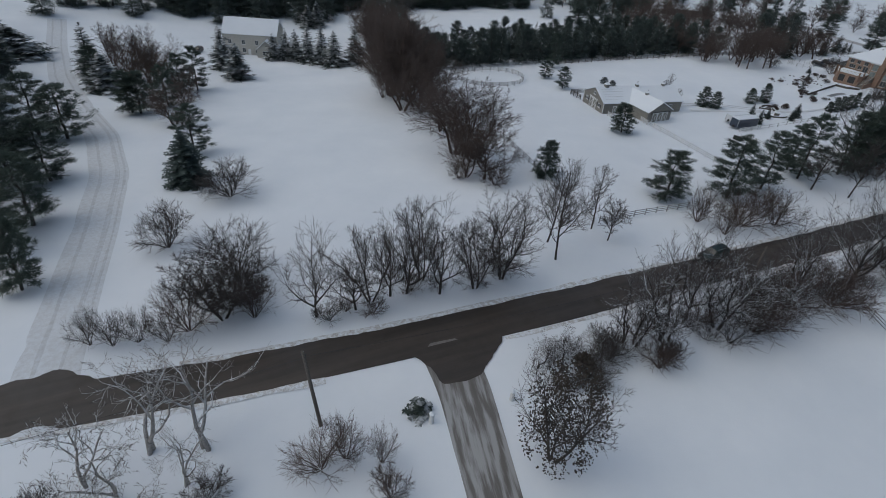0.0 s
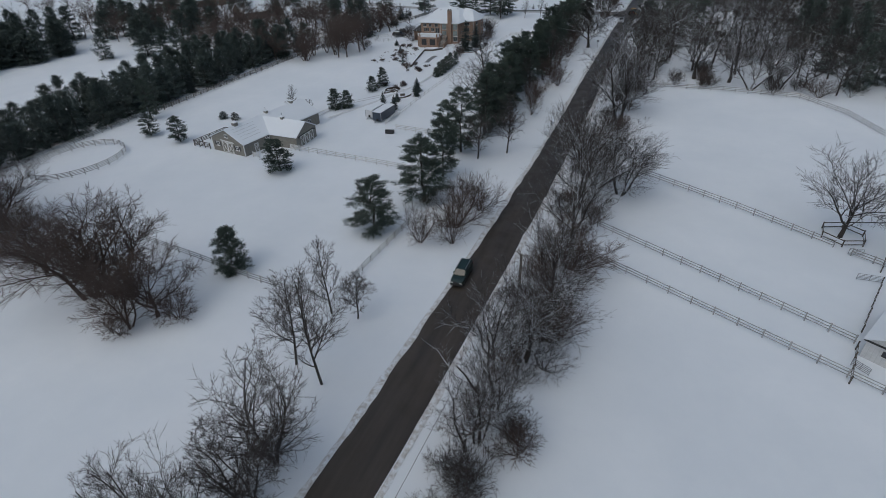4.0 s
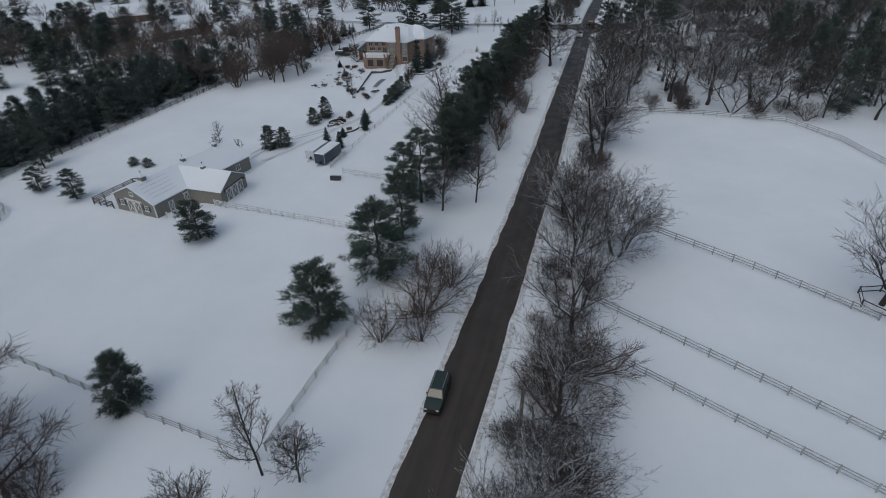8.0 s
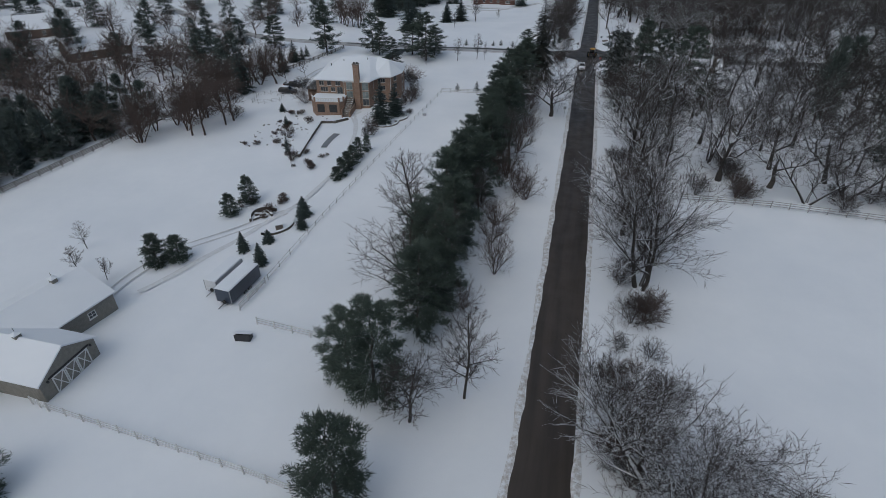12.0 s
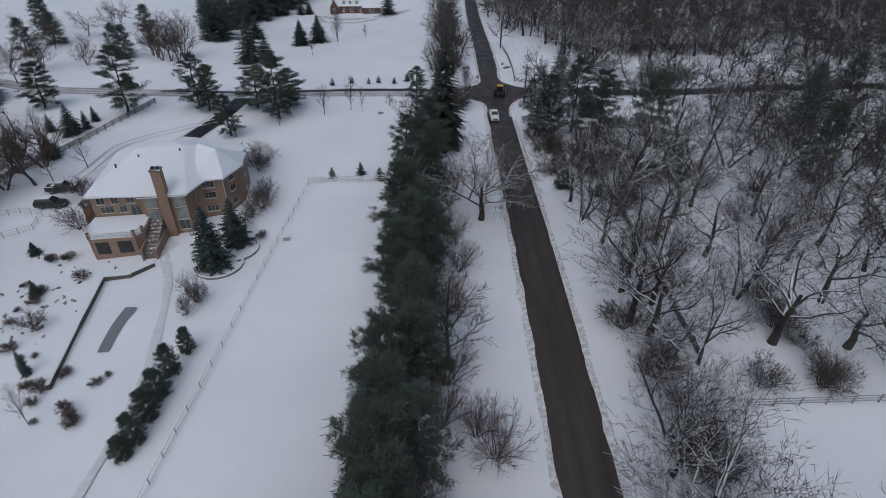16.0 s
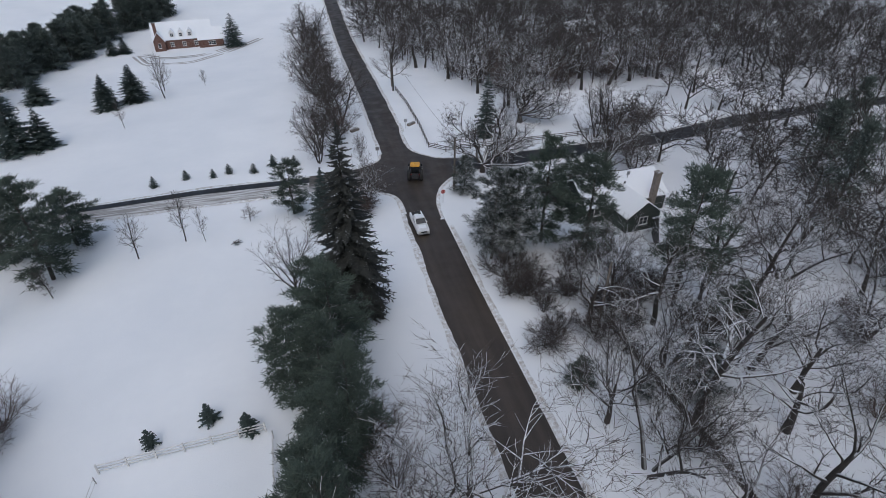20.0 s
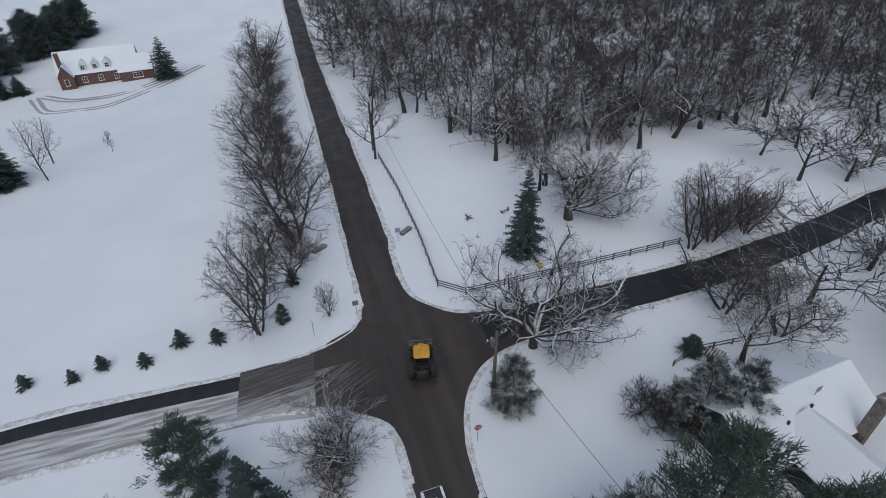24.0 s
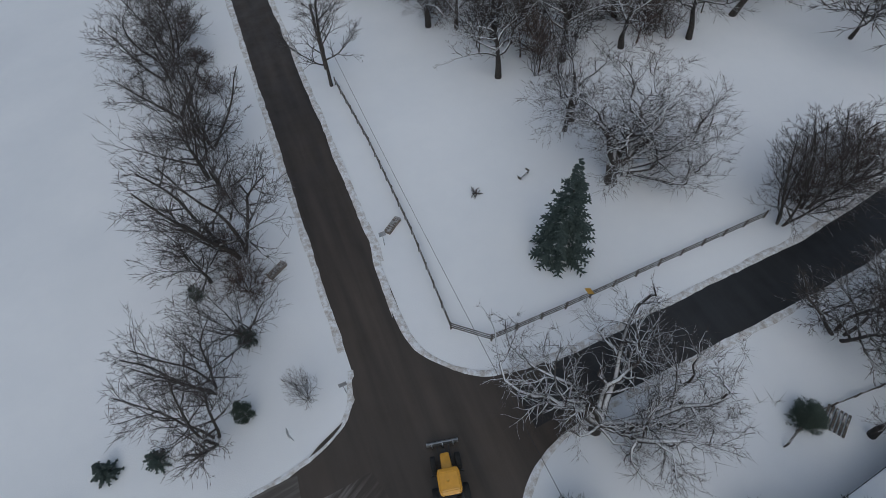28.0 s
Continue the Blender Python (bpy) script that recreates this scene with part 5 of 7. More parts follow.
placed = [(o[0], o[1]) for o in OAK]
for _ in range(16000):
    x, y = (rs.uniform(9, 170), rs.uniform(144, 325)) if rs.random() < .5 else (rs.uniform(7, 200), rs.uniform(285, 440))
    if not wood_spot(x, y):
        continue
    far = y > 262 or x > 48
    if any((x - a) ** 2 + (y - b) ** 2 < (50 if x > 55 and y < 262 else 44 if far else 46) for a, b in placed):
        continue
    placed.append((x, y))
    kind = rs.choice(["old", "oak", "old", "twin"])
    bark = BARK_SNOWY if rs.random() < .8 else BARK
    if far:
        FAR_BARE.append(bare_spot("far", x, y, rs.uniform(9, 17), rs.uniform(5.6, 8.8), bark, 1.0, 6))
        if rs.random() < .5:
            FAR_BARE.append(bare_spot("brush", x + rs.uniform(-4, 4), y + rs.uniform(-2.5, 4), rs.uniform(2.5, 6), rs.uniform(2.4, 4), bark, 1.0, 4))
    elif rs.random() < .2:
        bare_tree("bush", x, y, rs.uniform(2.5, 5), rs.uniform(2, 3.2), "leafless underbrush in the wood", "underbrush", BARK_SNOWY, name="shrub", category="shrub", thin=.85)
    else:
        bare_tree(kind, x, y, rs.uniform(11, 17), rs.uniform(5.6, 8), "leafless tree in the snowy wood", "bare trees of the wood", bark, thin=.8, variants=3)
    if len(placed) > 1200:
        break
for x, y in [(62, 168), (70, 180), (84, 172), (58, 196), (95, 190), (76, 205), (90, 215), (105, 178), (110, 205), (66, 152), (72, 160), (80, 190), (98, 168), (104, 225), (88, 236), (118, 190), (124, 220), (74, 228), (112, 160), (130, 175), (96, 205), (64, 214), (84, 158)]:
    evergreen(PINES_FAR, "pine", x, y, rs.uniform(14, 18), rs.uniform(3.6, 4.6), "dark tall pine among the bare trees", "pines of the wood")

for x, y in [(26.8, 287.6), (31.1, 276.3), (36, 287), (44.5, 286), (54, 283.9), (63, 286), (70.5, 288), (79, 288), (87, 289), (23, 303), (17, 318), (12, 333), (30, 296), (40, 293), (48, 293), (59, 294)]:
    bare_tree("old", x, y, rs.uniform(13, 16.5), rs.uniform(6.5, 8.5), "leafless tree at the edge of the northern wood", "bare trees of the wood", BARK_SNOWY, variants=4)

for k in range(74):
    x = rs.uniform(15, 92)
    y = float(np.interp(x, [15, 22, 25, 28, 54, 92], [326, 310, 298, 287, 285, 290])) + rs.uniform(-1, 15)
    FAR_BARE.append(bare_spot("brush" if k % 3 else "far", x, y, rs.uniform(3, 6.5) if k % 3 else rs.uniform(8, 12), rs.uniform(2.2, 3.6), rs.choice([BARK_RED, BARK]), 1.0, 4))
for x, y, h, r in [(46, 255.6, 5, 3), (49.5, 256.2, 6, 3.4), (53.5, 256.6, 5, 3), (57, 258, 4.5, 3)]:
    bare_tree("bush", x, y, h, r, "brown leafless thicket beside the side road", "roadside thickets", BARK_RED, name="shrub", category="shrub")

# hedgerow beyond the crossing and scattered trees in the west
for k in range(14):
    h = rs.uniform(7, 11) + k * .25
    bare_tree(rs.choice(["elm", "twin", "vase"]), -11.5 + rs.uniform(-3.5, 2), 264 + k * 8.5 + rs.uniform(-2.5, 2.5), h, h * rs.uniform(.48, .62), "leafless hedgerow tree beside the road", "hedgerow along the road", variants=3, thin=.8)
    bare_tree("bush", -10 + rs.uniform(-4, 2), 266 + k * 8.5 + rs.uniform(-3, 3), rs.uniform(2, 4), rs.uniform(1.8, 3), "brown leafless undergrowth of the hedgerow", "hedgerow undergrowth", BARK_RED, name="shrub", category="shrub")
for k in range(25):
    bare_tree(rs.choice(["old", "twin"]), -101 + rs.uniform(-5, 8) + k * .2, 143 + k * 2.6 + rs.uniform(-2, 2), rs.uniform(9.5, 12), rs.uniform(4, 5.2), "leafless tree in a grove behind the board fence", "western grove", BARK_RED, thin=.9)
for k in range(56):
    FAR_BARE.append(bare_spot("far", rs.uniform(-165, -110), rs.uniform(142, 212), rs.uniform(8, 11.5), rs.uniform(4.5, 6.5), BARK_RED, 1.0, 5))
for k in range(120):
    x, y = rs.uniform(-290, -128), rs.uniform(130, 330)
    if rs.random() < .55:
        FAR_BARE.append(bare_spot("far", x, y, rs.uniform(9, 14), rs.uniform(4, 5.5), BARK_RED, 1.0, 5))
    else:
        far_green(x, y, rs.uniform(8, 13), rs.uniform(3.5, 5))
massed("distant_wood", FAR_BARE, "deep leafless wood of countless grey trees in snow", "wood")
massed("distant_evergreens", FAR_GREEN, "distant dark belts of evergreens", "trees")
leafy_tree(17.7, -6.4, 14.5, 3.9, "tree with dry brown leaves beside the driveway")


# ---- building helpers ----
def box(bm, x0, x1, y0, y1, z0, z1, m=None):
    t = Matrix.Translation(((x0 + x1) / 2, (y0 + y1) / 2, (z0 + z1) / 2)) @ Matrix.Diagonal((x1 - x0, y1 - y0, z1 - z0, 1))
    return bmesh.ops.create_cube(bm, size=1, matrix=(m @ t) if m else t)


def boxed(name, dims, mat, parent, label="", bevel=0.0, m=None):
    """A block, or one part for each block of a list."""
    first = None
    for d in (dims if isinstance(dims[0], (tuple, list)) else [dims]):
        bm = bmesh.new()
        box(bm, *d, m=m)
        if bevel:
            bmesh.ops.bevel(bm, geom=bm.edges[:], offset=bevel, segments=2, affect="EDGES")
        ob = part(name, bm, mat, parent, label)
        first = first or ob
    return first


def hulled(name, pts, mat, parent, label="", bevel=0.0):
    bm = bmesh.new()
    for p in pts:
        bm.verts.new(p)
    r = bmesh.ops.convex_hull(bm, input=bm.verts[:])
    bmesh.ops.delete(bm, geom=list({g for g in r["geom_interior"] if isinstance(g, bmesh.types.BMVert)}), context="VERTS")
    bmesh.ops.dissolve_limit(bm, angle_limit=radians(1), verts=bm.verts[:], edges=bm.edges[:])
    if bevel:
        bmesh.ops.bevel(bm, geom=bm.edges[:], offset=bevel, segments=2, affect="EDGES")
    return part(name, bm, mat, parent, label)


def prism(name, outline, z0, z1, mat, parent, label=""):
    """Walls round a plan outline, closed above and below."""
    bm = bmesh.new()
    lo = [bm.verts.new((x, y, z0)) for x, y in outline]
    hi = [bm.verts.new((x, y, z1)) for x, y in outline]
    n = len(outline)
    for i in range(n):
        bm.faces.new((lo[i], lo[(i + 1) % n], hi[(i + 1) % n], hi[i]))
    bm.faces.new(hi)
    bm.faces.new(lo[::-1])
    bmesh.ops.recalc_face_normals(bm, faces=bm.faces[:])
    return part(name, bm, mat, parent, label)


def brick_material(name, a, b, mortar):
    m, n, l, bs = material(name)
    tc = n.new("ShaderNodeTexCoord")
    mp = n.new("ShaderNodeMapping")
    mp.inputs["Rotation"].default_value = (radians(90), 0, 0)
    l.new(tc.outputs["Object"], mp.inputs[0])
    t = n.new("ShaderNodeTexBrick")
    t.inputs["Color1"].default_value, t.inputs["Color2"].default_value, t.inputs["Mortar"].default_value = (*a, 1), (*b, 1), (*mortar, 1)
    t.inputs["Scale"].default_value, t.inputs["Mortar Size"].default_value = 1.0, 0.008
    t.inputs["Brick Width"].default_value, t.inputs["Row Height"].default_value = 0.21, 0.075
    l.new(mp.outputs[0], t.inputs[0])
    stain = noise_node(n, l, 0.6, 5)
    c = mixed(n, l, mathed(n, l, "MULTIPLY", ramp(n, l, stain.outputs[0], [(0.35, (0, 0, 0)), (0.75, (1, 1, 1))]).outputs[0], 0.35), t.outputs[0], tuple(v * 0.6 for v in a))
    l.new(c, bs.inputs["Base Color"])
    bs.inputs["Roughness"].default_value = 0.9
    bumped(n, l, bs, t.outputs["Fac"], -0.3, 0.01)
    return m


def board_material(name, a, b, step=0.2, upright=True):
    """Boards: thin dark joints at even steps, with grain."""
    m, n, l, bs = material(name)
    g = noise_node(n, l, 2.5, 5)
    w = n.new("ShaderNodeTexWave")
    w.wave_type, w.bands_direction, w.wave_profile = "BANDS", "X" if upright else "Z", "SAW"
    w.inputs["Scale"].default_value = 0.5 / step * 0.314
    tc = n.new("ShaderNodeTexCoord")
    l.new(tc.outputs["Object"], w.inputs[0])
    c = ramp(n, l, g.outputs[0], [(0.3, a), (0.75, b)]).outputs[0]
    c = mixed(n, l, mathed(n, l, "MULTIPLY", ramp(n, l, w.outputs[1], [(0.0, (1, 1, 1)), (0.12, (0, 0, 0))]).outputs[0], 0.4), c, tuple(v * 0.5 for v in a))
    l.new(c, bs.inputs["Base Color"])
    bs.inputs["Roughness"].default_value = 0.8
    bumped(n, l, bs, w.outputs[1], 0.25, 0.02)
    return m


def glass_material(name="window_glass", tint=(0.03, 0.035, 0.04)):
    m, n, l, b = material(name)
    g = noise_node(n, l, 0.8, 2)
    l.new(ramp(n, l, g.outputs[0], [(0.3, tint), (0.8, tuple(v * 2.2 for v in tint))]).outputs[0], b.inputs["Base Color"])
    b.inputs["Roughness"].default_value = 0.06
    b.inputs["Specular IOR Level"].default_value = 0.8
    return m


SIDING = board_material("greige_board_siding", (0.20, 0.19, 0.165), (0.28, 0.265, 0.235))
BRICK = brick_material("tan_brick", (0.25, 0.155, 0.108), (0.33, 0.21, 0.15), (0.32, 0.265, 0.22))
BRICK_RED = brick_material("red_brick", (0.10, 0.045, 0.034), (0.15, 0.066, 0.048), (0.2, 0.165, 0.145))
GREEN_BOARD = board_material("dark_green_boards", (0.022, 0.03, 0.026), (0.045, 0.055, 0.048), 0.18, False)
CREAM = board_material("cream_siding", (0.42, 0.40, 0.35), (0.52, 0.50, 0.45), 0.2, False)
BROWN_BOARD = board_material("brown_siding", (0.10, 0.07, 0.05), (0.17, 0.12, 0.09), 0.2, False)
PALE_SHED = board_material("pale_grey_siding", (0.50, 0.51, 0.52), (0.62, 0.63, 0.64), 0.25)
TRIM = plain("white_trim", (0.62, 0.62, 0.61), (0.76, 0.76, 0.75), rough=0.55)
DARK_TRIM = plain("black_trim", (0.02, 0.02, 0.022), (0.045, 0.045, 0.048), rough=0.6)
GLASS = glass_material()
PALE_GLASS = glass_material("curtained_glass", (0.16, 0.19, 0.19))
STONE = snowy("garden_stone", (0.12, 0.10, 0.085), (0.27, 0.235, 0.2), 0.75, 0.98, 0.4, scale=3)
SHINGLE = snowy("dark_shingles", (0.03, 0.03, 0.032), (0.07, 0.07, 0.072), 0.2, 0.7, 0.35, scale=8)
METAL = plain("galvanised_metal", (0.30, 0.31, 0.32), (0.48, 0.49, 0.5), rough=0.4, metal=0.8)


def facing(x, y, z, deg):
    """A spot on a wall that faces the direction deg (0 faces -y, 90 faces +x)."""
    return pose(x, y, z, 0, 0, deg)


def window(parent, x, y, z, deg, w, h, cols=2, rows=1, glass=None, frame=0.09, mat=None, name="window"):
    """A framed window, z at its foot: frame, sill, panes."""
    m = facing(x, y, z, deg)
    bm = bmesh.new()
    a, b, f = w / 2, h, frame
    loops = [[bm.verts.new(m @ Vector((x, y, z))) for x, z in pts] for y in (-.07, .05) for pts in (((-a - f, -f), (a + f, -f), (a + f, b + f), (-a - f, b + f)), ((-a, 0), (a, 0), (a, b), (-a, b)))]
    for p, q in ((0, 1), (3, 2), (2, 0), (1, 3)):
        for k in range(4):
            bm.faces.new((loops[p][k], loops[p][(k + 1) % 4], loops[q][(k + 1) % 4], loops[q][k]))
    bmesh.ops.recalc_face_normals(bm, faces=bm.faces[:])
    win = part(name, bm, mat or TRIM, parent)
    for c in range(1, cols):
        t = -w / 2 + w * c / cols
        boxed("glazing_bar", (t - .03, t + .03, -.06, .045, .001, h - .001), mat or TRIM, win, m=m)
    for r in range(1, rows):
        t = h * r / rows
        boxed("glazing_bar", (-w / 2 + .001, w / 2 - .001, -.055, .042, t - .025, t + .025), mat or TRIM, win, m=m)
    boxed("pane", (-w / 2, w / 2, -.03, .04, 0, h), glass or GLASS, win, m=m)
    boxed("sill", (-w / 2 - .14, w / 2 + .14, -.16, .04, -frame - .06, -frame), TRIM, win, m=m)
    return win


def gable(parent, x0, x1, y0, y1, eave, ridge, along, walls, over=0.35, thick=0.2, snow=None, base=-1.0):
    """A gabled block: walls with their gables, and the snow-laden roof over them."""
    bm = bmesh.new()
    if along == "y":
        c = (x0 + x1) / 2
        ring = [(x0, base), (x1, base), (x1, eave), (c, ridge), (x0, eave)]
        ends = [[bm.verts.new((a, y, z)) for a, z in ring] for y in (y0, y1)]
        pts = [(x0 - over, eave - over * (ridge - eave) / (c - x0)), (c, ridge), (x1 + over, eave - over * (ridge - eave) / (c - x0))]
        roof = [[(a, y, z) for a, z in pts] for y in (y0 - over, y1 + over)]
    else:
        c = (y0 + y1) / 2
        ring = [(y0, base), (y1, base), (y1, eave), (c, ridge), (y0, eave)]
        ends = [[bm.verts.new((x, a, z)) for a, z in ring] for x in (x0, x1)]
        pts = [(y0 - over, eave - over * (ridge - eave) / (c - y0)), (c, ridge), (y1 + over, eave - over * (ridge - eave) / (c - y0))]
        roof = [[(x, a, z) for a, z in pts] for x in (x0 - over, x1 + over)]
    for i in range(5):
        bm.faces.new((ends[0][i], ends[0][(i + 1) % 5], ends[1][(i + 1) % 5], ends[1][i]))
    bm.faces.new(ends[0][::-1])
    bm.faces.new(ends[1])
    bmesh.ops.recalc_face_normals(bm, faces=bm.faces[:])
    wall = part("wall", bm, walls, parent)
    bm = bmesh.new()
    lo = [[bm.verts.new((x, y, z + .02)) for x, y, z in r] for r in roof]
    hi = [[bm.verts.new((x, y, z + .02 + thick)) for x, y, z in r] for r in roof]
    for a, b in ((0, 1), (1, 2)):
        bm.faces.new((hi[0][a], hi[0][b], hi[1][b], hi[1][a]))
        bm.faces.new((lo[0][a], lo[1][a], lo[1][b], lo[0][b]))
        for e in (0, 1):
            bm.faces.new((lo[e][a], lo[e][b], hi[e][b], hi[e][a]))
    for k in (0, 2):
        bm.faces.new((lo[0][k], hi[0][k], hi[1][k], lo[1][k]))
    bmesh.ops.recalc_face_normals(bm, faces=bm.faces[:])
    bmesh.ops.bevel(bm, geom=bm.edges[:], offset=.05, segments=2, affect="EDGES")
    return wall, part("roof", bm, snow or ROOF_SNOW, parent, "roof under a smooth layer of snow")


def barn_door(parent, x, y, z, deg, w, h, leaves=2):
    """Boarded leaves with white frames and crossed braces."""
    m = facing(x, y, z, deg)
    for i in range(leaves):
        a, b = -w / 2 + w * i / leaves, -w / 2 + w * (i + 1) / leaves
        leaf = boxed("door", (a + .03, b - .03, -.08, .02, 0, h), SIDING, parent, m=m)
        boxed("frame_board", [(a + .03, a + .17, -.13, -.06, 0, h), (b - .17, b - .03, -.13, -.06, 0, h), (a + .17, b - .17, -.13, -.06, 0, .14), (a + .17, b - .17, -.13, -.06, h - .14, h)], TRIM, leaf, m=m)
        ln, ang = math.hypot(b - a - .3, h - .2), math.atan2(h - .2, b - a - .3)
        for s in (-1, 1):
            boxed("brace", (-ln / 2, ln / 2, -.115 - .005 * s, -.07, -.06, .06), TRIM, leaf, m=m @ Matrix.Translation(((a + b) / 2, 0, h / 2)) @ Matrix.Rotation(-s * ang, 4, "Y"))


def cupola(parent, x, y, z, s=0.8):
    c = boxed("cupola", (x - s / 2, x + s / 2, y - s / 2, y + s / 2, z - .5, z + s * .7), SIDING, parent, bevel=.02)
    hulled("cap", [(x + a * s * .68, y + b * s * .68, z + s * .7) for a in (-1, 1) for b in (-1, 1)] + [(x + a * s * .68, y + b * s * .68, z + s * .76) for a in (-1, 1) for b in (-1, 1)] + [(x, y, z + s * 1.15)], ROOF_SNOW, c)
    boxed("weather_vane", [(x - .02, x + .02, y - .02, y + .02, z + s, z + s * 1.9), (x - .22, x + .22, y - .012, y + .012, z + s * 1.55, z + s * 1.62)], DARK_TRIM, c)


# ---- barn in the paddock ----
BZ = gz(-62, 73) - 0.05
barn = thing("barn", pose(-64.4, 67.6, BZ, 0, 0, -10), "L-shaped greige board barn with white-crossed doors and snowy roof", "barn")
gable(barn, -10.7, 0, 0, 24, 2.9, 5.3, "y", SIDING)
barn_door(barn, -5.4, 0, 0, 0, 3.6, 2.4)
barn_door(barn, 0, 3.4, 0, 90, 1.2, 2.1, 1)
barn_door(barn, 0, 6.9, 0, 90, 1.2, 2.1, 1)
for x, y, d in ((-8.7, 0, 0), (-2.2, 0, 0), (0, 6.9, 90), (0, 20.5, 90)):
    window(barn, x, y, 1.15 if (y != 6.9) else 2.25, d, .9 if y != 6.9 else 1.0, .85 if y != 6.9 else .45, 2, 2)
    if y == 0:
        m = facing(x, y, 1.15, d)
        for s in (-1, 1):
            boxed("shutter", (s * .8 - .22, s * .8 + .22, -.06, .02, -.08, .95), DARK_TRIM, barn, m=m)
window(barn, -5.35, 0, 3.6, 0, .8, .6, 2, 1)
boxed("beam", (-7.6, -3.2, -.12, .02, 2.5, 2.72), TRIM, barn, "white rail over the barn doors")
boxed("corner_board", [(-10.74, -10.55, -.05, .1, 0, 2.75), (-.15, .04, -.05, .1, 0, 2.75)], TRIM, barn)
for x, y, z in ((-5.35, 3.0, 5.45), (-5.35, 12.3, 5.45), (-5.35, 20.5, 5.45), (.6, 11.7, 5.15)):
    cupola(barn, x, y, z, 1.0 if y == 3.0 else .75)
main = set(barn.children)
gable(barn, -5.6, 7.3, 7.5, 15.5, 2.9, 5.1, "x", SIDING)
barn_door(barn, 7.3, 11.6, 0, 90, 5.2, 2.5, 3)
boxed("wall_lamp", [(7.3, 7.5, 8.4, 8.6, 2.3, 2.55), (7.3, 7.5, 14.6, 14.8, 2.3, 2.55)], DARK_TRIM, barn)
boxed("door_rail", (7.3, 7.42, 8.7, 14.5, 2.55, 2.72), DARK_TRIM, barn)
for ob in set(barn.children) - main:
    ob.matrix_basis = Matrix.Translation((0, 7.5, 0)) @ Matrix.Rotation(radians(10), 4, "Z") @ Matrix.Translation((0, -7.5, 0)) @ ob.matrix_basis
for k in range(5):
    x = -4.4 + k * .85
    boxed("snow_guard", (x - .025, x + .025, .9, 7.2 - .25 * k, 5.3 + (x + 5.35) * -.4486 + .19, 5.3 + (x + 5.35) * -.4486 + .235), METAL, barn, "thin metal snow guard showing through the roof snow")

# ---- brick house ----
house = thing("house", pose(-68.0, 174.3, 0, 0, 0, 9.5), "large tan brick house under a snow-covered hip roof", "house")
PLAN = [(0, 0), (7.3, 0), (7.6, -1.0), (14.0, -1.0), (14.4, 3.2), (18.6, 3.8), (20.8, 8.0), (20.8, 15.5), (16.0, 19.0), (2.0, 19.0), (0, 16.0)]
prism("wall", PLAN, -1.2, 6.75, BRICK, house)
EAVE = [(-.5, -.5), (7.4, -.5), (14.5, -1.5), (14.9, 2.7), (19.0, 3.2), (21.4, 7.8), (21.4, 15.8), (16.3, 19.6), (1.8, 19.6), (-.5, 16.2)]
hulled("roof", [(x, y, z) for x, y in EAVE[:1] + [(7.2, -1.3)] + EAVE[2:4] + [(16.5, 5.0), (20.5, 12.0)] + EAVE[6:] for z in (6.7, 6.98)] + [(5.2, 9.0, 10.3), (12.6, 9.6, 10.3), (9, 12, 10.3)], ROOF_SNOW, house, "broad hip roof under thick snow", .08)
hulled("wing_roof", [(x, y, z) for x, y in ((14.6, 2.6), (19.2, 3.1), (21.5, 7.8), (21.5, 13.0), (14.6, 13.0)) for z in (6.7, 6.98)] + [(17.9, 7.6, 10.2), (14.5, 10.4, 10.2)], ROOF_SNOW, house, "snowy hip roof of the corner wing", .08)
hulled("lean_to_roof", [(x, y, z) for x, y in ((-4.6, 5.0), (-.05, 3.6), (-.05, 13.0), (-4.6, 13.0)) for z in (2.6, 2.75)] + [(-.05, 5.4, 5.6), (-.05, 12.0, 5.6)], SHINGLE, house, "dark shingled lean-to roof", .03)
boxed("lean_to_wall", (-4.3, -.05, 5.4, 12.6, -1.0, 2.62), BRICK, house)
chim = boxed("chimney", (10.3, 11.7, -1.75, -.4, -1.0, 11.0), BRICK, house, bevel=.03)
boxed("chimney_cap", (10.2, 11.8, -1.85, -.3, 11.0, 11.2), STONE, chim)
boxed("chimney_pot", [(10.45, 10.85, -1.3, -.9, 11.2, 11.55), (11.15, 11.55, -1.3, -.9, 11.2, 11.55)], DARK_TRIM, chim)
TAUPE = plain("taupe_frames", (.3, .27, .23), (.42, .39, .35))
for x, z, w, h in ((1.4, 5.3, 1.1, 1.0), (3.4, 5.3, .9, 1.0), (5.7, 5.3, 1.1, 1.0), (2.0, 3.75, 1.8, 1.0), (4.3, 3.75, 1.0, 1.0), (6.1, 3.1, 1.4, 1.7)):
    window(house, x, 0, z, 0, w, h, 3 if w > 1.5 else 2, 1, None, .06, TAUPE)
for x in (8.9, 13.0):
    window(house, x, -1.0, 4.6, 0, 1.5, 1.9, 2, 2, PALE_GLASS, .06, TAUPE)
    window(house, x, -1.0, 2.4, 0, 1.5, 1.7, 2, 1, PALE_GLASS, .06, TAUPE)
    window(house, x, -1.0, -.2 + .75, 0, 1.5, 1.6, 2, 1, None, .06, TAUPE)
for z in (1.0, 3.4, 5.3):
    window(house, 16.5, 3.5, z, 8, 1.7, 1.0, 3, 1, None, .06, TAUPE)
    window(house, 19.7, 5.9, z, 62, 1.1, 1.1, 2, 1, None, .06, TAUPE)
    window(house, 20.8, 11.5, z, 90, 1.4, 1.1, 2, 1, None, .06, TAUPE)
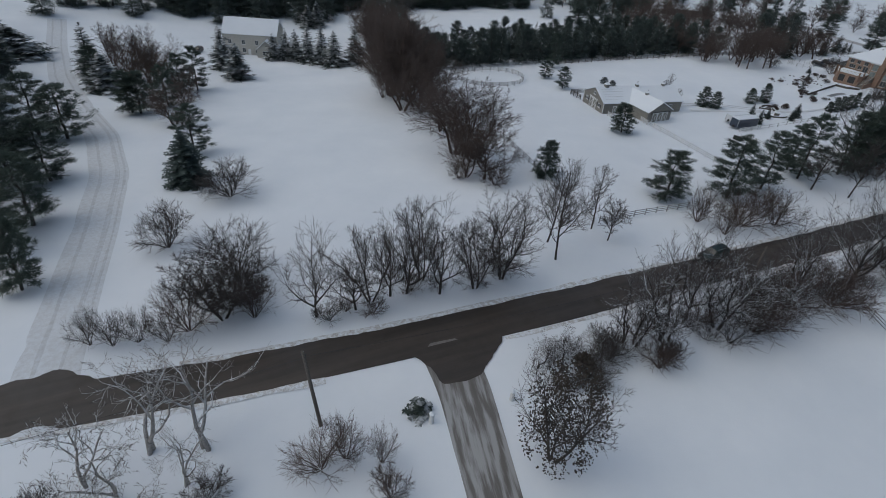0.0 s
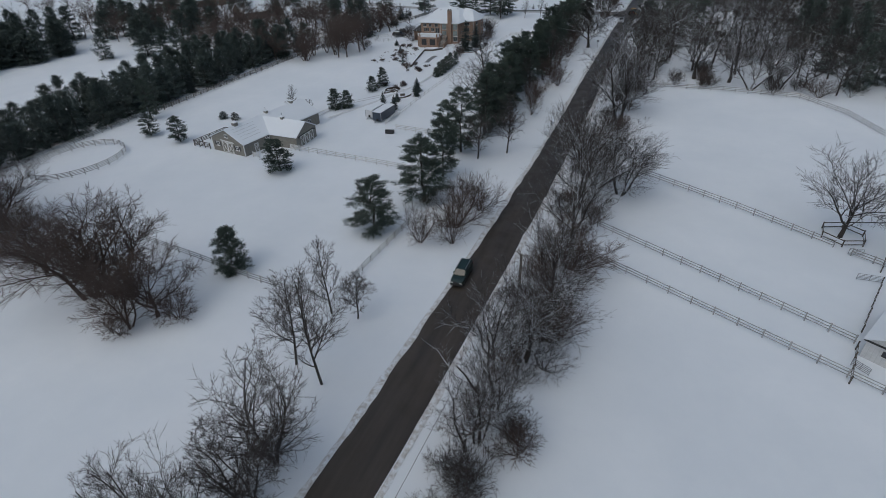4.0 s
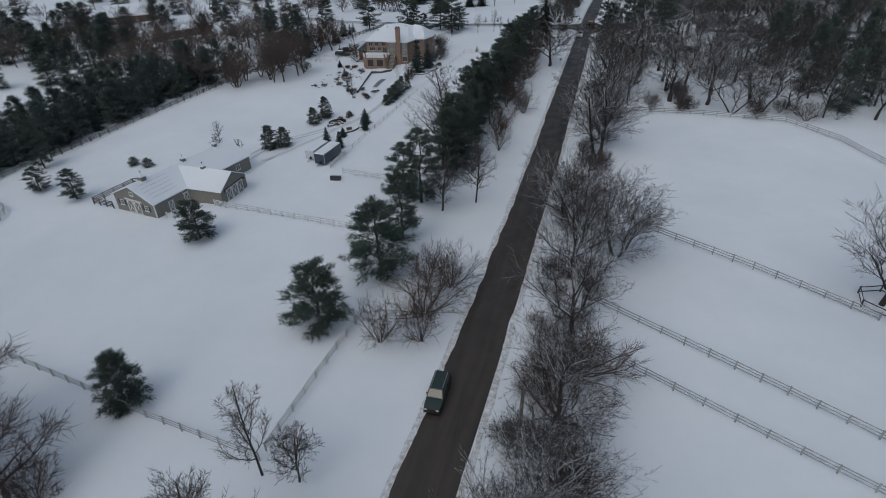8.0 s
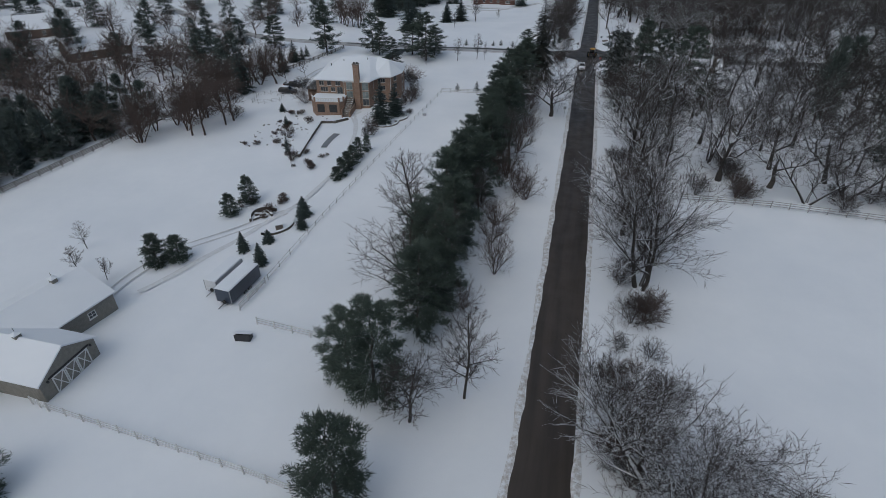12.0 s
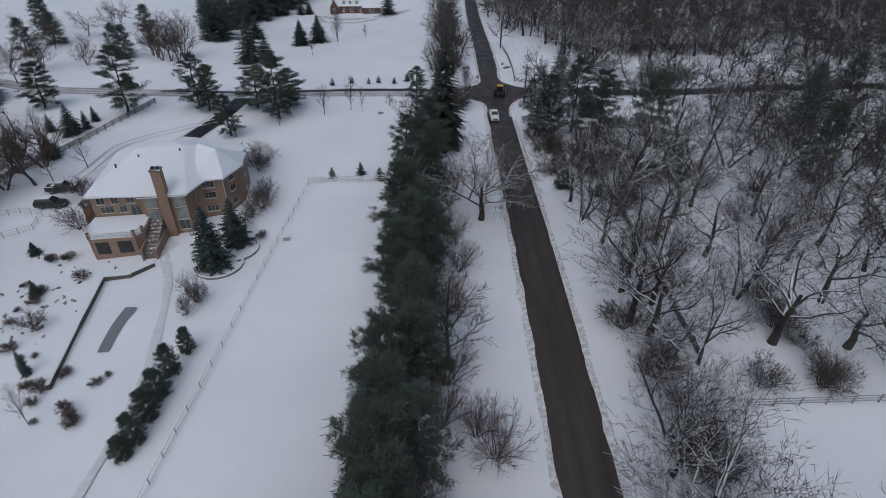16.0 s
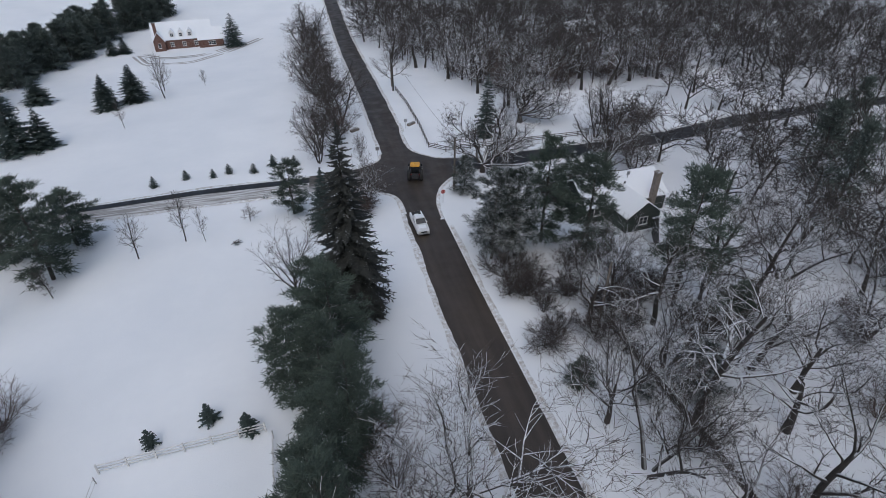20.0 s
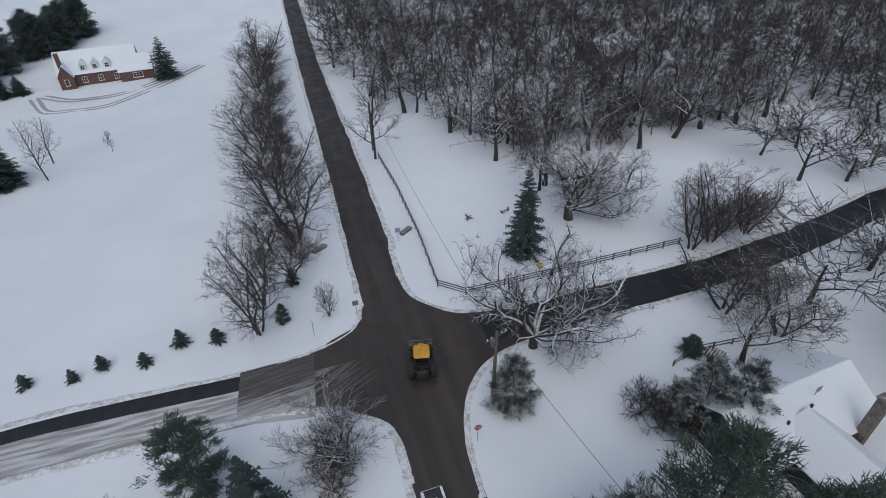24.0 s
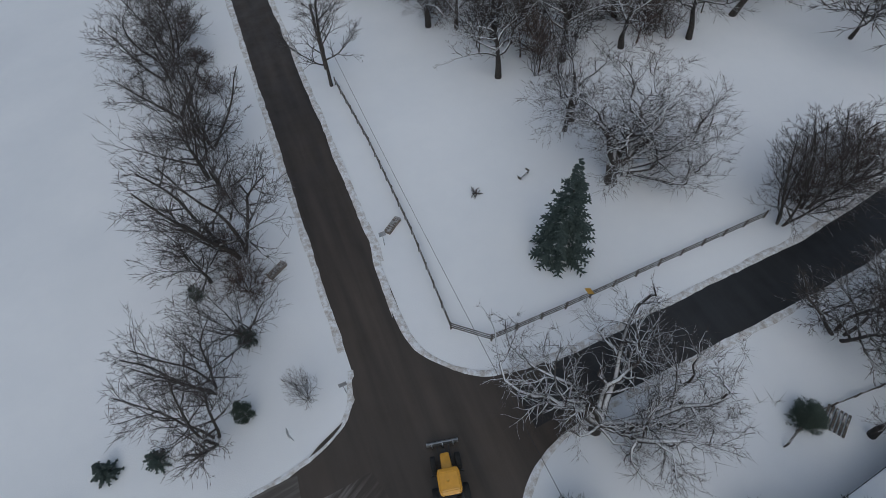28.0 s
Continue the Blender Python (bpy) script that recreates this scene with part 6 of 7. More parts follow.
boxed("downpipe", [(14.3, 14.4, 3.0, 3.1, 0, 6.7), (18.75, 18.85, 3.72, 3.82, 0, 6.7), (7.25, 7.35, -.12, -.02, 3, 6.7)], TRIM, house)
boxed("gutter", [(-.5, 7.2, -.62, -.5, 6.6, 6.72), (7.2, 14.5, -1.62, -1.5, 6.6, 6.72)], TRIM, house)
boxed("vent_pipe", [(3.0, 3.2, 5.0, 5.2, 8.4, 9.5), (6.0, 6.15, 7, 7.15, 9.6, 10.1), (12.2, 12.35, 8, 8.15, 9.9, 10.4)], DARK_TRIM, house)
deck = thing("terrace", pose(-68.0, 174.3, 0, 0, 0, 9.5), "raised brick terrace with a white balustrade and deep snow", "terrace")
prism("wall", [(-.6, -3.6), (1.0, -6.4), (7.2, -6.4), (8.2, -5.2), (8.2, -.1), (-.2, -.1)], -1.0, 2.9, BRICK, deck)
prism("snow_layer", [(-.4, -3.5), (1.1, -6.2), (7.0, -6.2), (8.0, -5.1), (8.0, -.15), (-.1, -.15)], 2.9, 3.15, ROOF_SNOW, deck)
for (ax, ay), (bx, by) in zip([(-.5, -3.6), (1.0, -6.3), (7.2, -6.3)], [(1.0, -6.3), (7.2, -6.3), (8.1, -5.2)]):
    ln, ang = math.hypot(bx - ax, by - ay), math.degrees(math.atan2(by - ay, bx - ax))
    m = pose(ax, ay, 2.9, 0, 0, ang)
    rail = boxed("balustrade", [(0, ln, -.1, .1, .78, .95), (0, ln, -.1, .1, 0, .12)], TRIM, deck, m=m)
    for i in range(int(ln / .42)):
        boxed("baluster", (.2 + i * .42, .32 + i * .42, -.06, .06, .12, .78), TRIM, rail, m=m, bevel=.02)
    boxed("post", [(-.18, .18, -.18, .18, 0, 1.1), (ln - .18, ln + .18, -.18, .18, 0, 1.1)], BRICK, deck, m=m)
# no hollow behind: black slabs on the wall give the shade of open arches
boxed("recess_shade", [(1.6, 3.4, -6.46, -6.3, .3, 2.3), (4.6, 6.6, -6.46, -6.3, .3, 2.3)], DARK_TRIM, deck, "dark slab in place of the shade under the terrace")
for i in range(9):
    boxed("step", (8.3, 10.0, -1.2 - i * .72 - .75, -1.2 - i * .72, -.6, 2.7 - i * .27), STONE, deck, m=pose(0, 0, 0))
boxed("stair_wall", [(8.05, 8.3, -8.2, -1.0, -.6, 1.6), (10.0, 10.25, -8.2, -1.0, -.6, 1.2)], BRICK, deck)

# ---- garden by the house ----
DARK_STONE = snowy("dark_garden_stone", (0.06, 0.052, 0.045), (0.15, 0.13, 0.112), 0.5, 0.85, 0.5, scale=4)
def low_wall(name, pts, h, w, label, mat=None, cap=True, group="garden walls"):
    ob = thing(name, Matrix.Identity(4), label, "garden wall", group)
    for (ax, ay), (bx, by) in zip(pts, pts[1:]):
        ln, ang = math.hypot(bx - ax, by - ay), math.degrees(math.atan2(by - ay, bx - ax))
        m = pose(ax, ay, min(gz(ax, ay), gz(bx, by)), 0, 0, ang)
        boxed("wall", (-w / 2, ln + w / 2, -w / 2, w / 2, -.3, h), mat or STONE, ob, m=m, bevel=.03)
        if cap:
            boxed("snow_cap", (-w / 2, ln + w / 2, -w / 2 - .02, w / 2 + .02, h, h + .12), ROOF_SNOW, ob, m=m, bevel=.04)
    return ob


low_wall("retaining_wall", [(-58.4, 143.4), (-60.4, 153.0), (-62.3, 163.0), (-58.8, 163.7), (-56.6, 166.2)], .75, .45, "low stone retaining wall round the covered pool", DARK_STONE)
def curved(pts, n=3):
    """A line of points rounded off."""
    for _ in range(n):
        pts = [pts[0]] + [((1 - k) * p[0] + k * q[0], (1 - k) * p[1] + k * q[1]) for p, q in zip(pts, pts[1:]) for k in (.25, .75)] + [pts[-1]]
    return pts


low_wall("bench_wall", curved([(-54.6, 116.8), (-55.5, 118.2), (-55.5, 119.8), (-54.7, 121.0), (-53.4, 121.5), (-52.0, 121.0)], 2), .6, .38, "curved stone seat wall of a fire pit", DARK_STONE)
for k, (x, y, a) in enumerate([(-53.9, 117.6, 60), (-54.3, 119.0, 20), (-53.0, 120.2, -15), (-52.2, 119.6, -40)]):
    low_wall("stone_seat", [(x - .45 * math.cos(radians(a)), y - .45 * math.sin(radians(a))), (x + .45 * math.cos(radians(a)), y + .45 * math.sin(radians(a)))], .4, .36, "short stone seat beside the fire pit", DARK_STONE, group="stone seats")
low_wall("fire_pit", arc(-53.1, 118.8, .62, 0, 360, 9), .3, .22, "small ring of stones round a snowed-in fire pit")
low_wall("bench_wall", curved([(-50.3, 113.2), (-49.0, 113.2), (-48.1, 113.6), (-47.1, 114.8), (-46.6, 116.2), (-46.7, 117.4), (-47.3, 118.5)], 2), .5, .32, "curved stone wall of a garden seat", DARK_STONE)
grill = thing("outdoor_grill", on_ground(-48.4, 115.6, 35), "stone outdoor grill with a snow cap", "grill")
boxed("base", (-.6, .6, -.5, .5, -.2, 1.0), STONE, grill, bevel=.04)
boxed("top", (-.75, .75, -.65, .65, 1.0, 1.18), ROOF_SNOW, grill, bevel=.05)
low_wall("edging", arc(-47.0, 166.5, 3.4, -130, 20, 8), .22, .3, "curved stone edging of a planting bed")
low_wall("edging", arc(-45.6, 170.5, 3.2, -70, 40, 6), .22, .3, "curved stone edging of a planting bed")
for k in range(64):
    x, y = -76 + 14 * random.random(), 146 + 24 * random.random()
    s = random.uniform(.18, .5)
    ob = thing("garden_rock", on_ground(x, y, random.uniform(0, 360)), "dark garden rock half under snow", "rock", "garden rocks")
    hulled("stone", [(random.uniform(-s, s), random.uniform(-s, s) * .7, random.uniform(-.2, s * .6)) for _ in range(14)], DARK_STONE, ob)
for k in range(34):
    x, y = random.choice([(-76 + 13 * random.random(), 147 + 22 * random.random()), (-62 + 10 * random.random(), 138 + 8 * random.random()), (-60 + 9 * random.random(), 117 + 9 * random.random())])
    h = random.uniform(.6, 1.5)
    bare_tree("bush", x, y, h, h * random.uniform(.6, .9), "low dry perennial tuft in the snowy garden", "garden tufts", BARK_RED, name="garden_shrub", category="shrub")
for x, y, h, r in [(-52.9, 200, 4.6, 2.6), (-49.7, 197.5, 4.2, 2.4), (-45.1, 185.9, 4.4, 2.3), (-45.9, 179.7, 3.4, 1.9), (-46.3, 176.3, 2.6, 1.5), (-46.7, 157.9, 3.6, 1.3), (-47.5, 155.5, 3.0, 1.1), (-86, 163, 3.5, 2.4), (-79.5, 188.5, 3.8, 2.6), (-50.8, 173.0, 1.6, 1.2), (-42.6, 173.5, 1.4, .9)]:
    bare_tree("bush", x, y, h, r, "leafless ornamental shrub laced with snow beside the house", "house shrubs", BARK_SNOWY, name="garden_shrub", category="shrub")
for x, y in ((-88.0, 87.9), (-84.1, 87.8)):
    evergreen(ROUND_SNOWY, "round", x, y, 1.9, 1.4, "low round snow-capped shrub behind the barn", "round bushes", name="shrub", category="shrub")
tramp = thing("trampoline", on_ground(-96.3, 178.8), "round trampoline under a smooth layer of snow", "trampoline")
v, f = tubes([(np.array([0, 0, .62]), np.array([0, 0, .78]), 1.95, 1.9, 24)], None)
part("mat", mesh_of("mat", v, f + [tuple(range(24, 48))], ROOF_SNOW), None, tramp)
for k in range(6):
    boxed("leg", (-.04, .04, -.04, .04, -.1, .64), DARK_TRIM, tramp, m=pose(1.8 * math.cos(k * 1.047), 1.8 * math.sin(k * 1.047), 0))
ribbon("garden_path", curved([(-55.5, 172.7), (-56.2, 170), (-56.9, 167.2), (-58.9, 164.4)], 2), .4, .12, TRACK, "trodden path from the terrace steps to the pool", "path", rough_edge=.4, across=3, step=.6)
ribbon("garden_path", curved([(-56.6, 168.5), (-55.2, 166.6), (-53.6, 163.5)], 2), .4, .125, TRACK, "trodden path from the terrace steps to the pool", "path", rough_edge=.4, across=3, step=.6)
ribbon("garden_path", [(-56.6, 171.2), (-53, 163), (-50.5, 155.0), (-48.1, 143.8), (-47.9, 136.7), (-48.3, 127.7), (-49.3, 122.5), (-51.3, 118.5), (-52.9, 112.4), (-56, 104), (-60, 95)], .55, .13, TRACK, "trodden garden path through the snow", "path", rough_edge=.5, across=3)
ribbon("ice_patch", [(-55.2, 148.8), (-55.9, 153.0), (-55.5, 157.0)], .8, .17, plain("wet_pool_cover", (.16, .17, .18), (.24, .25, .26), rough=.3), "bare grey patch on the snowy pool cover", "ice", rough_edge=.5, across=4)


# ---- cottage by the crossing ----
CZ = gz(30, 222)
cot = thing("cottage", pose(24.2, 221.8, CZ, 0, 0, 6), "dark green board cottage with white windows and a snow-heaped roof", "house")
gable(cot, 0, 15, 0, 9.0, 2.8, 5.4, "x", GREEN_BOARD)
gable(cot, 4.2, 10.2, -4.6, 2.0, 2.8, 5.0, "y", GREEN_BOARD)
window(cot, 0, 2.4, 1.0, -90, 1.1, 1.3, 1, 2)
window(cot, 0, 6.4, 1.0, -90, 1.1, 1.3, 1, 2)
window(cot, 2.0, 0, 1.1, 0, 1.1, 1.2, 1, 2)
window(cot, 7.2, -4.6, 1.1, 0, 1.4, 1.2, 2, 2)
boxed("corner_board", [(-.04, .1, -.04, .1, 0, 2.7), (-.04, .1, 8.9, 9.04, 0, 2.7)], TRIM, cot)
cc = boxed("chimney", (11.4, 12.2, -1.0, -.1, 0, 7.2), STONE, cot, bevel=.03)
boxed("chimney_cap", (11.3, 12.3, -1.1, 0, 7.2, 7.35), STONE, cc)
boxed("satellite_dish", [(9.0, 9.06, 3, 3.06, 5.1, 5.9), (8.7, 9.3, 2.9, 2.98, 5.7, 6.3)], METAL, cot)
boxed("roof_vent", [(5, 5.2, 2, 2.2, 4.1, 4.6), (8.2, 8.4, 2.4, 2.6, 4.3, 4.8)], DARK_TRIM, cot)
gar = thing("garage", pose(30.4, 211.0, CZ, 0, 0, -24), "dark board garage with thinly snowed shingles", "garage")
gable(gar, 0, 8.0, 0, 6.4, 2.5, 4.7, "x", GREEN_BOARD)
boxed("door", (-.06, .05, 1.4, 5.0, 0, 2.2), DARK_TRIM, gar)
bench = thing("wooden_pallet", on_ground(32.2, 236.0, 30), "snow-dusted slatted wooden frame lying in the yard", "pallet")
for i in range(6):
    boxed("slat", (-1.1, 1.1, -.9 + i * .32, -.72 + i * .32, .1, .18), WOOD_GREY, bench)

# ---- other houses ----
def plain_house(x, y, turn, w, d, eave, ridge, mat, label, cols, storeys, chimney=None, extra=None):
    ob = thing("house", on_ground(x, y, turn), label, "house", "neighbouring houses")
    gable(ob, -w / 2, w / 2, 0, d, eave, ridge, "x", mat, base=-2)
    for s in range(storeys):
        for c in range(cols):
            window(ob, -w / 2 + w * (c + .5) / cols, 0, .9 + s * 2.8, 0, 1.1, 1.4, 2, 2)
        window(ob, w / 2, d * .3, .9 + s * 2.8, 90, 1.0, 1.4, 2, 2)
        window(ob, -w / 2, d * .3, .9 + s * 2.8, -90, 1.0, 1.4, 2, 2)
    if chimney:
        c = boxed("chimney", (chimney - .5, chimney + .5, -.7, .3, 0, ridge + 1.0), mat, ob, bevel=.03)
        boxed("chimney_cap", (chimney - .6, chimney + .6, -.8, .4, ridge + 1.0, ridge + 1.15), STONE, c)
    return ob


west = plain_house(-171.5, -4.5, 66, 19, 11, 7.2, 11.5, CREAM, "two-storey cream house with a snowy gable roof", 4, 2)
gable(west, 3.0, 9.5, -3.2, 4, 3.0, 6.0, "y", CREAM, base=-2)
window(west, 6.2, -3.2, 1.0, 0, 2.2, 1.4, 3, 2)
boxed("door", (-1.0, 0, -.08, .02, 0, 2.1), TRIM, west)
north = plain_house(-56.5, 379.0, 8, 20, 11, 3.4, 8.2, BRICK_RED, "red brick house with white dormers and snowy roof", 5, 1, -8.6)
for x in (-3.6, -.6, 2.4):
    gable(north, x - .8, x + .8, .4, 5, 5.6, 6.5, "y", TRIM, .15, .15, base=3.5)
    window(north, x, .4, 4.2, 0, .9, 1.1, 2, 2)
gable(north, 5.0, 13.5, -2.0, 8, 2.9, 6.0, "x", BRICK_RED, base=-2)
window(north, 9.5, -2.0, 1.0, 0, 2.4, 1.2, 3, 2)
gable(north, -10.0, -6.4, -1.6, 4, 3.4, 6.2, "y", BRICK_RED, base=-2)
window(north, -8.2, -1.6, 1.0, 0, .9, 1.5, 1, 2)
plain_house(-166, 208, 58, 20, 13, 3.0, 6.8, BROWN_BOARD, "brown house under deep snow among bare trees", 4, 1)
plain_house(-210, 224, 46, 20, 14, 3.2, 7.4, BROWN_BOARD, "distant house with a broad snowy roof", 4, 1)
plain_house(78, 330, 20, 14, 9, 3.0, 6.4, BROWN_BOARD, "house with a snowy roof behind the wood", 3, 1)
shed = thing("horse_shed", pose(46.4, 41.2, gz(48, 42), 0, 0, -28), "pale stable with black-braced doors at the paddock", "shed")
gable(shed, 0, 8, 0, 9, 2.7, 4.8, "y", PALE_SHED)
window(shed, 2.2, 0, 1.3, 0, .6, .6, 2, 1, mat=DARK_TRIM)
sd = boxed("door", (3.6, 6.8, -.08, .02, 0, 2.3), PALE_SHED, shed)
boxed("frame_board", [(3.6, 3.75, -.14, -.06, 0, 2.3), (6.65, 6.8, -.14, -.06, 0, 2.3), (3.75, 6.65, -.14, -.06, 2.15, 2.3), (3.75, 6.65, -.14, -.06, 0, .15), (5.12, 5.28, -.14, -.06, .15, 2.15)], DARK_TRIM, sd)
for c in (4.4, 6.0):
    for s in (-1, 1):
        boxed("brace", (-1.15, 1.15, -.12 - .005 * s, -.065, -.05, .05), DARK_TRIM, sd, m=Matrix.Translation((c, 0, 1.15)) @ Matrix.Rotation(s * .95, 4, "Y"))
boxed("eave_board", (-.3, 8.3, -.32, -.2, 2.5, 2.7), DARK_TRIM, shed)

# ---- fences, gates, poles, signs ----
POST = {}


def post_mesh(h, w, mat):
    key = ("post", h, w, mat.name)
    if key not in POST:
        bm = bmesh.new()
        box(bm, -w / 2, w / 2, -w / 2, w / 2, -.3, h)
        POST[key] = bpy.data.meshes.new("post")
        bm.to_mesh(POST[key])
        bm.free()
        POST[key].materials.append(mat)
    return POST[key]


def rail_mesh(hh, mat):
    key = ("rail", hh, mat.name)
    if key not in POST:
        bm = bmesh.new()
        box(bm, 0, 1, -.025, .025, -hh / 2, hh / 2)
        POST[key] = bpy.data.meshes.new("rail")
        bm.to_mesh(POST[key])
        bm.free()
        POST[key].materials.append(mat)
    return POST[key]


def fence(pts, mat, label, h=1.25, rails=3, gap=2.6, w=.13, board=.13, group="paddock fences"):
    """Posts and rails along a line over the land."""
    ob = thing("fence", Matrix.Identity(4), label, "fence", group)
    spots = []
    for (ax, ay), (bx, by) in zip(pts, pts[1:]):
        n = max(1, round(math.hypot(bx - ax, by - ay) / gap))
        spots += [(ax + (bx - ax) * i / n, ay + (by - ay) * i / n) for i in range(n)]
    spots.append(pts[-1])
    pm, rm = post_mesh(h + .08, w, mat), rail_mesh(board, mat)
    feet = [Vector((x, y, gz(x, y))) for x, y in spots]
    for k, p in enumerate(feet):
        o = part("post", pm, None, ob)
        o.matrix_basis = Matrix.Translation(p) @ pose(0, 0, 0, random.uniform(-1.5, 1.5), random.uniform(-1.5, 1.5), random.uniform(-4, 4))
        if k + 1 < len(feet):
            d = feet[k + 1] - p
            for r in range(rails):
                z = h * (.32 + .62 * r / max(1, rails - 1))
                o = part("rail", rm, None, ob)
                q = d.to_track_quat("X", "Z").to_matrix().to_4x4()
                o.matrix_basis = Matrix.Translation(p + Vector((0, 0, z + random.uniform(-.02, .02)))) @ q @ Matrix.Diagonal((d.length, 1, 1, 1))
    return ob


RAILS_PALE = snowy("pale_weathered_rails", (0.26, 0.26, 0.26), (0.42, 0.42, 0.42), 0.6, 0.95, 0.5, scale=5)
BOARDF = "dark weathered board fence along the shelter belt"
fence([(-119.8, 45.2), (-114.2, 85.8)], RAILS_PALE, "pale board fence along the far edge of the paddock")
fence([(-112.0, 88.0), (-110.5, 104), (-107.8, 130)], WOOD_GREY, BOARDF, 1.35, 4, 2.6, .16, .15)
fence([(-107.8, 130), (-105.5, 151), (-101.5, 172)], WOOD_GREY, BOARDF, 1.35, 4, 2.6, .16, .15)
fence([(-101.5, 172), (-100.5, 186), (-92.4, 211.9), (-87.3, 237.7)], WOOD_GREY, BOARDF, 1.35, 4, 2.6, .16, .15)
WF = "white-painted rail fence half buried in snow"
fence([(-54.5, 74.0), (-42.1, 73.0), (-29.0, 72.0), (-21, 71)], WOOD_WHITE, WF)
fence([(-39.4, 92.6), (-28.7, 91.7), (-22, 91)], WOOD_WHITE, WF)
fence([(-43.2, 94.6), (-42.9, 101.0)], WOOD_WHITE, "white board fence beside the trailers", 1.2, 4, 2.1, .12, .14)
fence([(-43.0, 102.0), (-42.8, 112.2), (-42.3, 126), (-41.5, 140.0)], RAILS_PALE, "thin pale wire fence down the lawn", 1.0, 2, 3.0, .08, .045)
fence([(-41.5, 140.0), (-40.2, 166), (-38.9, 191.1)], RAILS_PALE, "thin pale wire fence down the lawn", 0.9, 2, 3.2, .07, .035)
fence([(-38.9, 192.1), (-24.2, 193.0)], WOOD_WHITE, WF)
fence([(-23.0, 160), (-23.1, 177.6), (-23.5, 192)], WOOD_WHITE, WF, 1.1, 3)
fence([(-17.5, 28.0), (-17.4, 38.4), (-16.9, 51.1)], RAILS_PALE, WF)
fence([(-56.2, 32.2), (-42.5, 30.1), (-32.3, 28.4), (-17.5, 26.8)], RAILS_PALE, WF)
fence(arc(-104.0, 56.5, 10.2, 0, 360, 24), RAILS_PALE, "round riding pen of pale rails in the snow", 1.5, 4, 2.6)
fence([(-88.1, 174.8), (-89.8, 181.1), (-86.6, 182.4), (-82.3, 181.6), (-80.9, 176.9), (-84.3, 174.5), (-88.1, 174.8)], RAILS_PALE, "pale wire dog run beside the parked cars", 1.2, 3, 2.0, .07, .035)
fence([(-76.0, 69.4), (-81.5, 70.2), (-80.0, 79.0), (-75.5, 81.0)], WOOD_GREY, "grey plank corral beside the barn", 1.5, 4, 2.2, .15, .15)
fence([(-62.8, 68.2), (-61.0, 67.9)], WOOD_WHITE, "short white board gate beside the barn", 1.2, 4, 1.8)
fence([(-57.2, 74.4), (-54.6, 74.0)], WOOD_WHITE, "short white board gate beside the barn", 1.2, 4, 1.3)
PF = "three-rail paddock fence with snow on its rails"
fence([(16.4, 86.0), (34.7, 75.8), (48.0, 67.2)], RAILS_PALE, PF, 1.3, 3, 3.0)
fence([(13.0, 61.4), (28.9, 52.9), (46.3, 43.4)], RAILS_PALE, PF, 1.3, 3, 3.0)
fence([(13.0, 51.8), (27.7, 44.5), (44.3, 36.6), (50.5, 33.6)], RAILS_PALE, PF, 1.3, 3, 3.0)
fence([(50.0, 65.4), (55.1, 62.5)], RAILS_PALE, PF, 1.3, 3, 3.0)
fence([(16, 138.6), (19.0, 140.6), (34.1, 141.4), (52.0, 140.6), (60.5, 131), (66, 118)], RAILS_PALE, "pale board fence where the paddock meets the wood", 1.3, 3, 2.8)
fence([(44.3, 35.5), (46.3, 42.3)], WOOD_GREY, "sagging wire fence beside the stable", 1.2, 2, 2.4)
fence([(47.6, 46.0), (52.4, 58.5)], WOOD_GREY, "sagging wire fence beside the stable", 1.2, 2, 2.4)
fence([(53.0, 61.7), (61.0, 83.5)], WOOD_GREY, "sagging wire fence beside the paddock tree", 1.2, 2, 2.4)
fence(arc(49.8, 70.9, 3.2, 20, 380, 6), WOOD_GREY, "hexagonal board guard round the paddock tree", 1.2, 2, 3.2, .16, .16)
fence([(6.7, 256.2), (7.3, 268), (7.4, 282.7), (6.9, 296)], WOOD_GREY, "dark split-rail fence along the road", 1.15, 3, 2.2)
fence([(6.7, 256.2), (9.6, 253.6), (17.4, 253.8), (30.8, 254.5), (41.5, 255.0)], WOOD_GREY, "dark split-rail fence along the side road", 1.15, 3, 2.6)
fence([(40, 236.6), (30.5, 237.2), (27, 236)], WOOD_GREY, "low plank fence behind the cottage", .8, 2, 2.4)


def gate(x, y, turn, w=3.2):
    g = thing("metal_gate", on_ground(x, y, turn), "tubular metal farm gate in the snow", "gate", "farm gates")
    for i in range(5):
        boxed("bar", (0, w, -.025, .025, .3 + i * .22, .35 + i * .22), METAL, g)
    boxed("gate_frame", [(0, .06, -.03, .03, .2, 1.25), (w - .06, w, -.03, .03, .2, 1.25), (w / 2 - .03, w / 2 + .03, -.03, .03, .25, 1.25)], METAL, g)


gate(49.3, 58.5, 3)
gate(49.6, 65.5, 8, 2.0)
gate(45.0, 38.8, -40, 2.0)


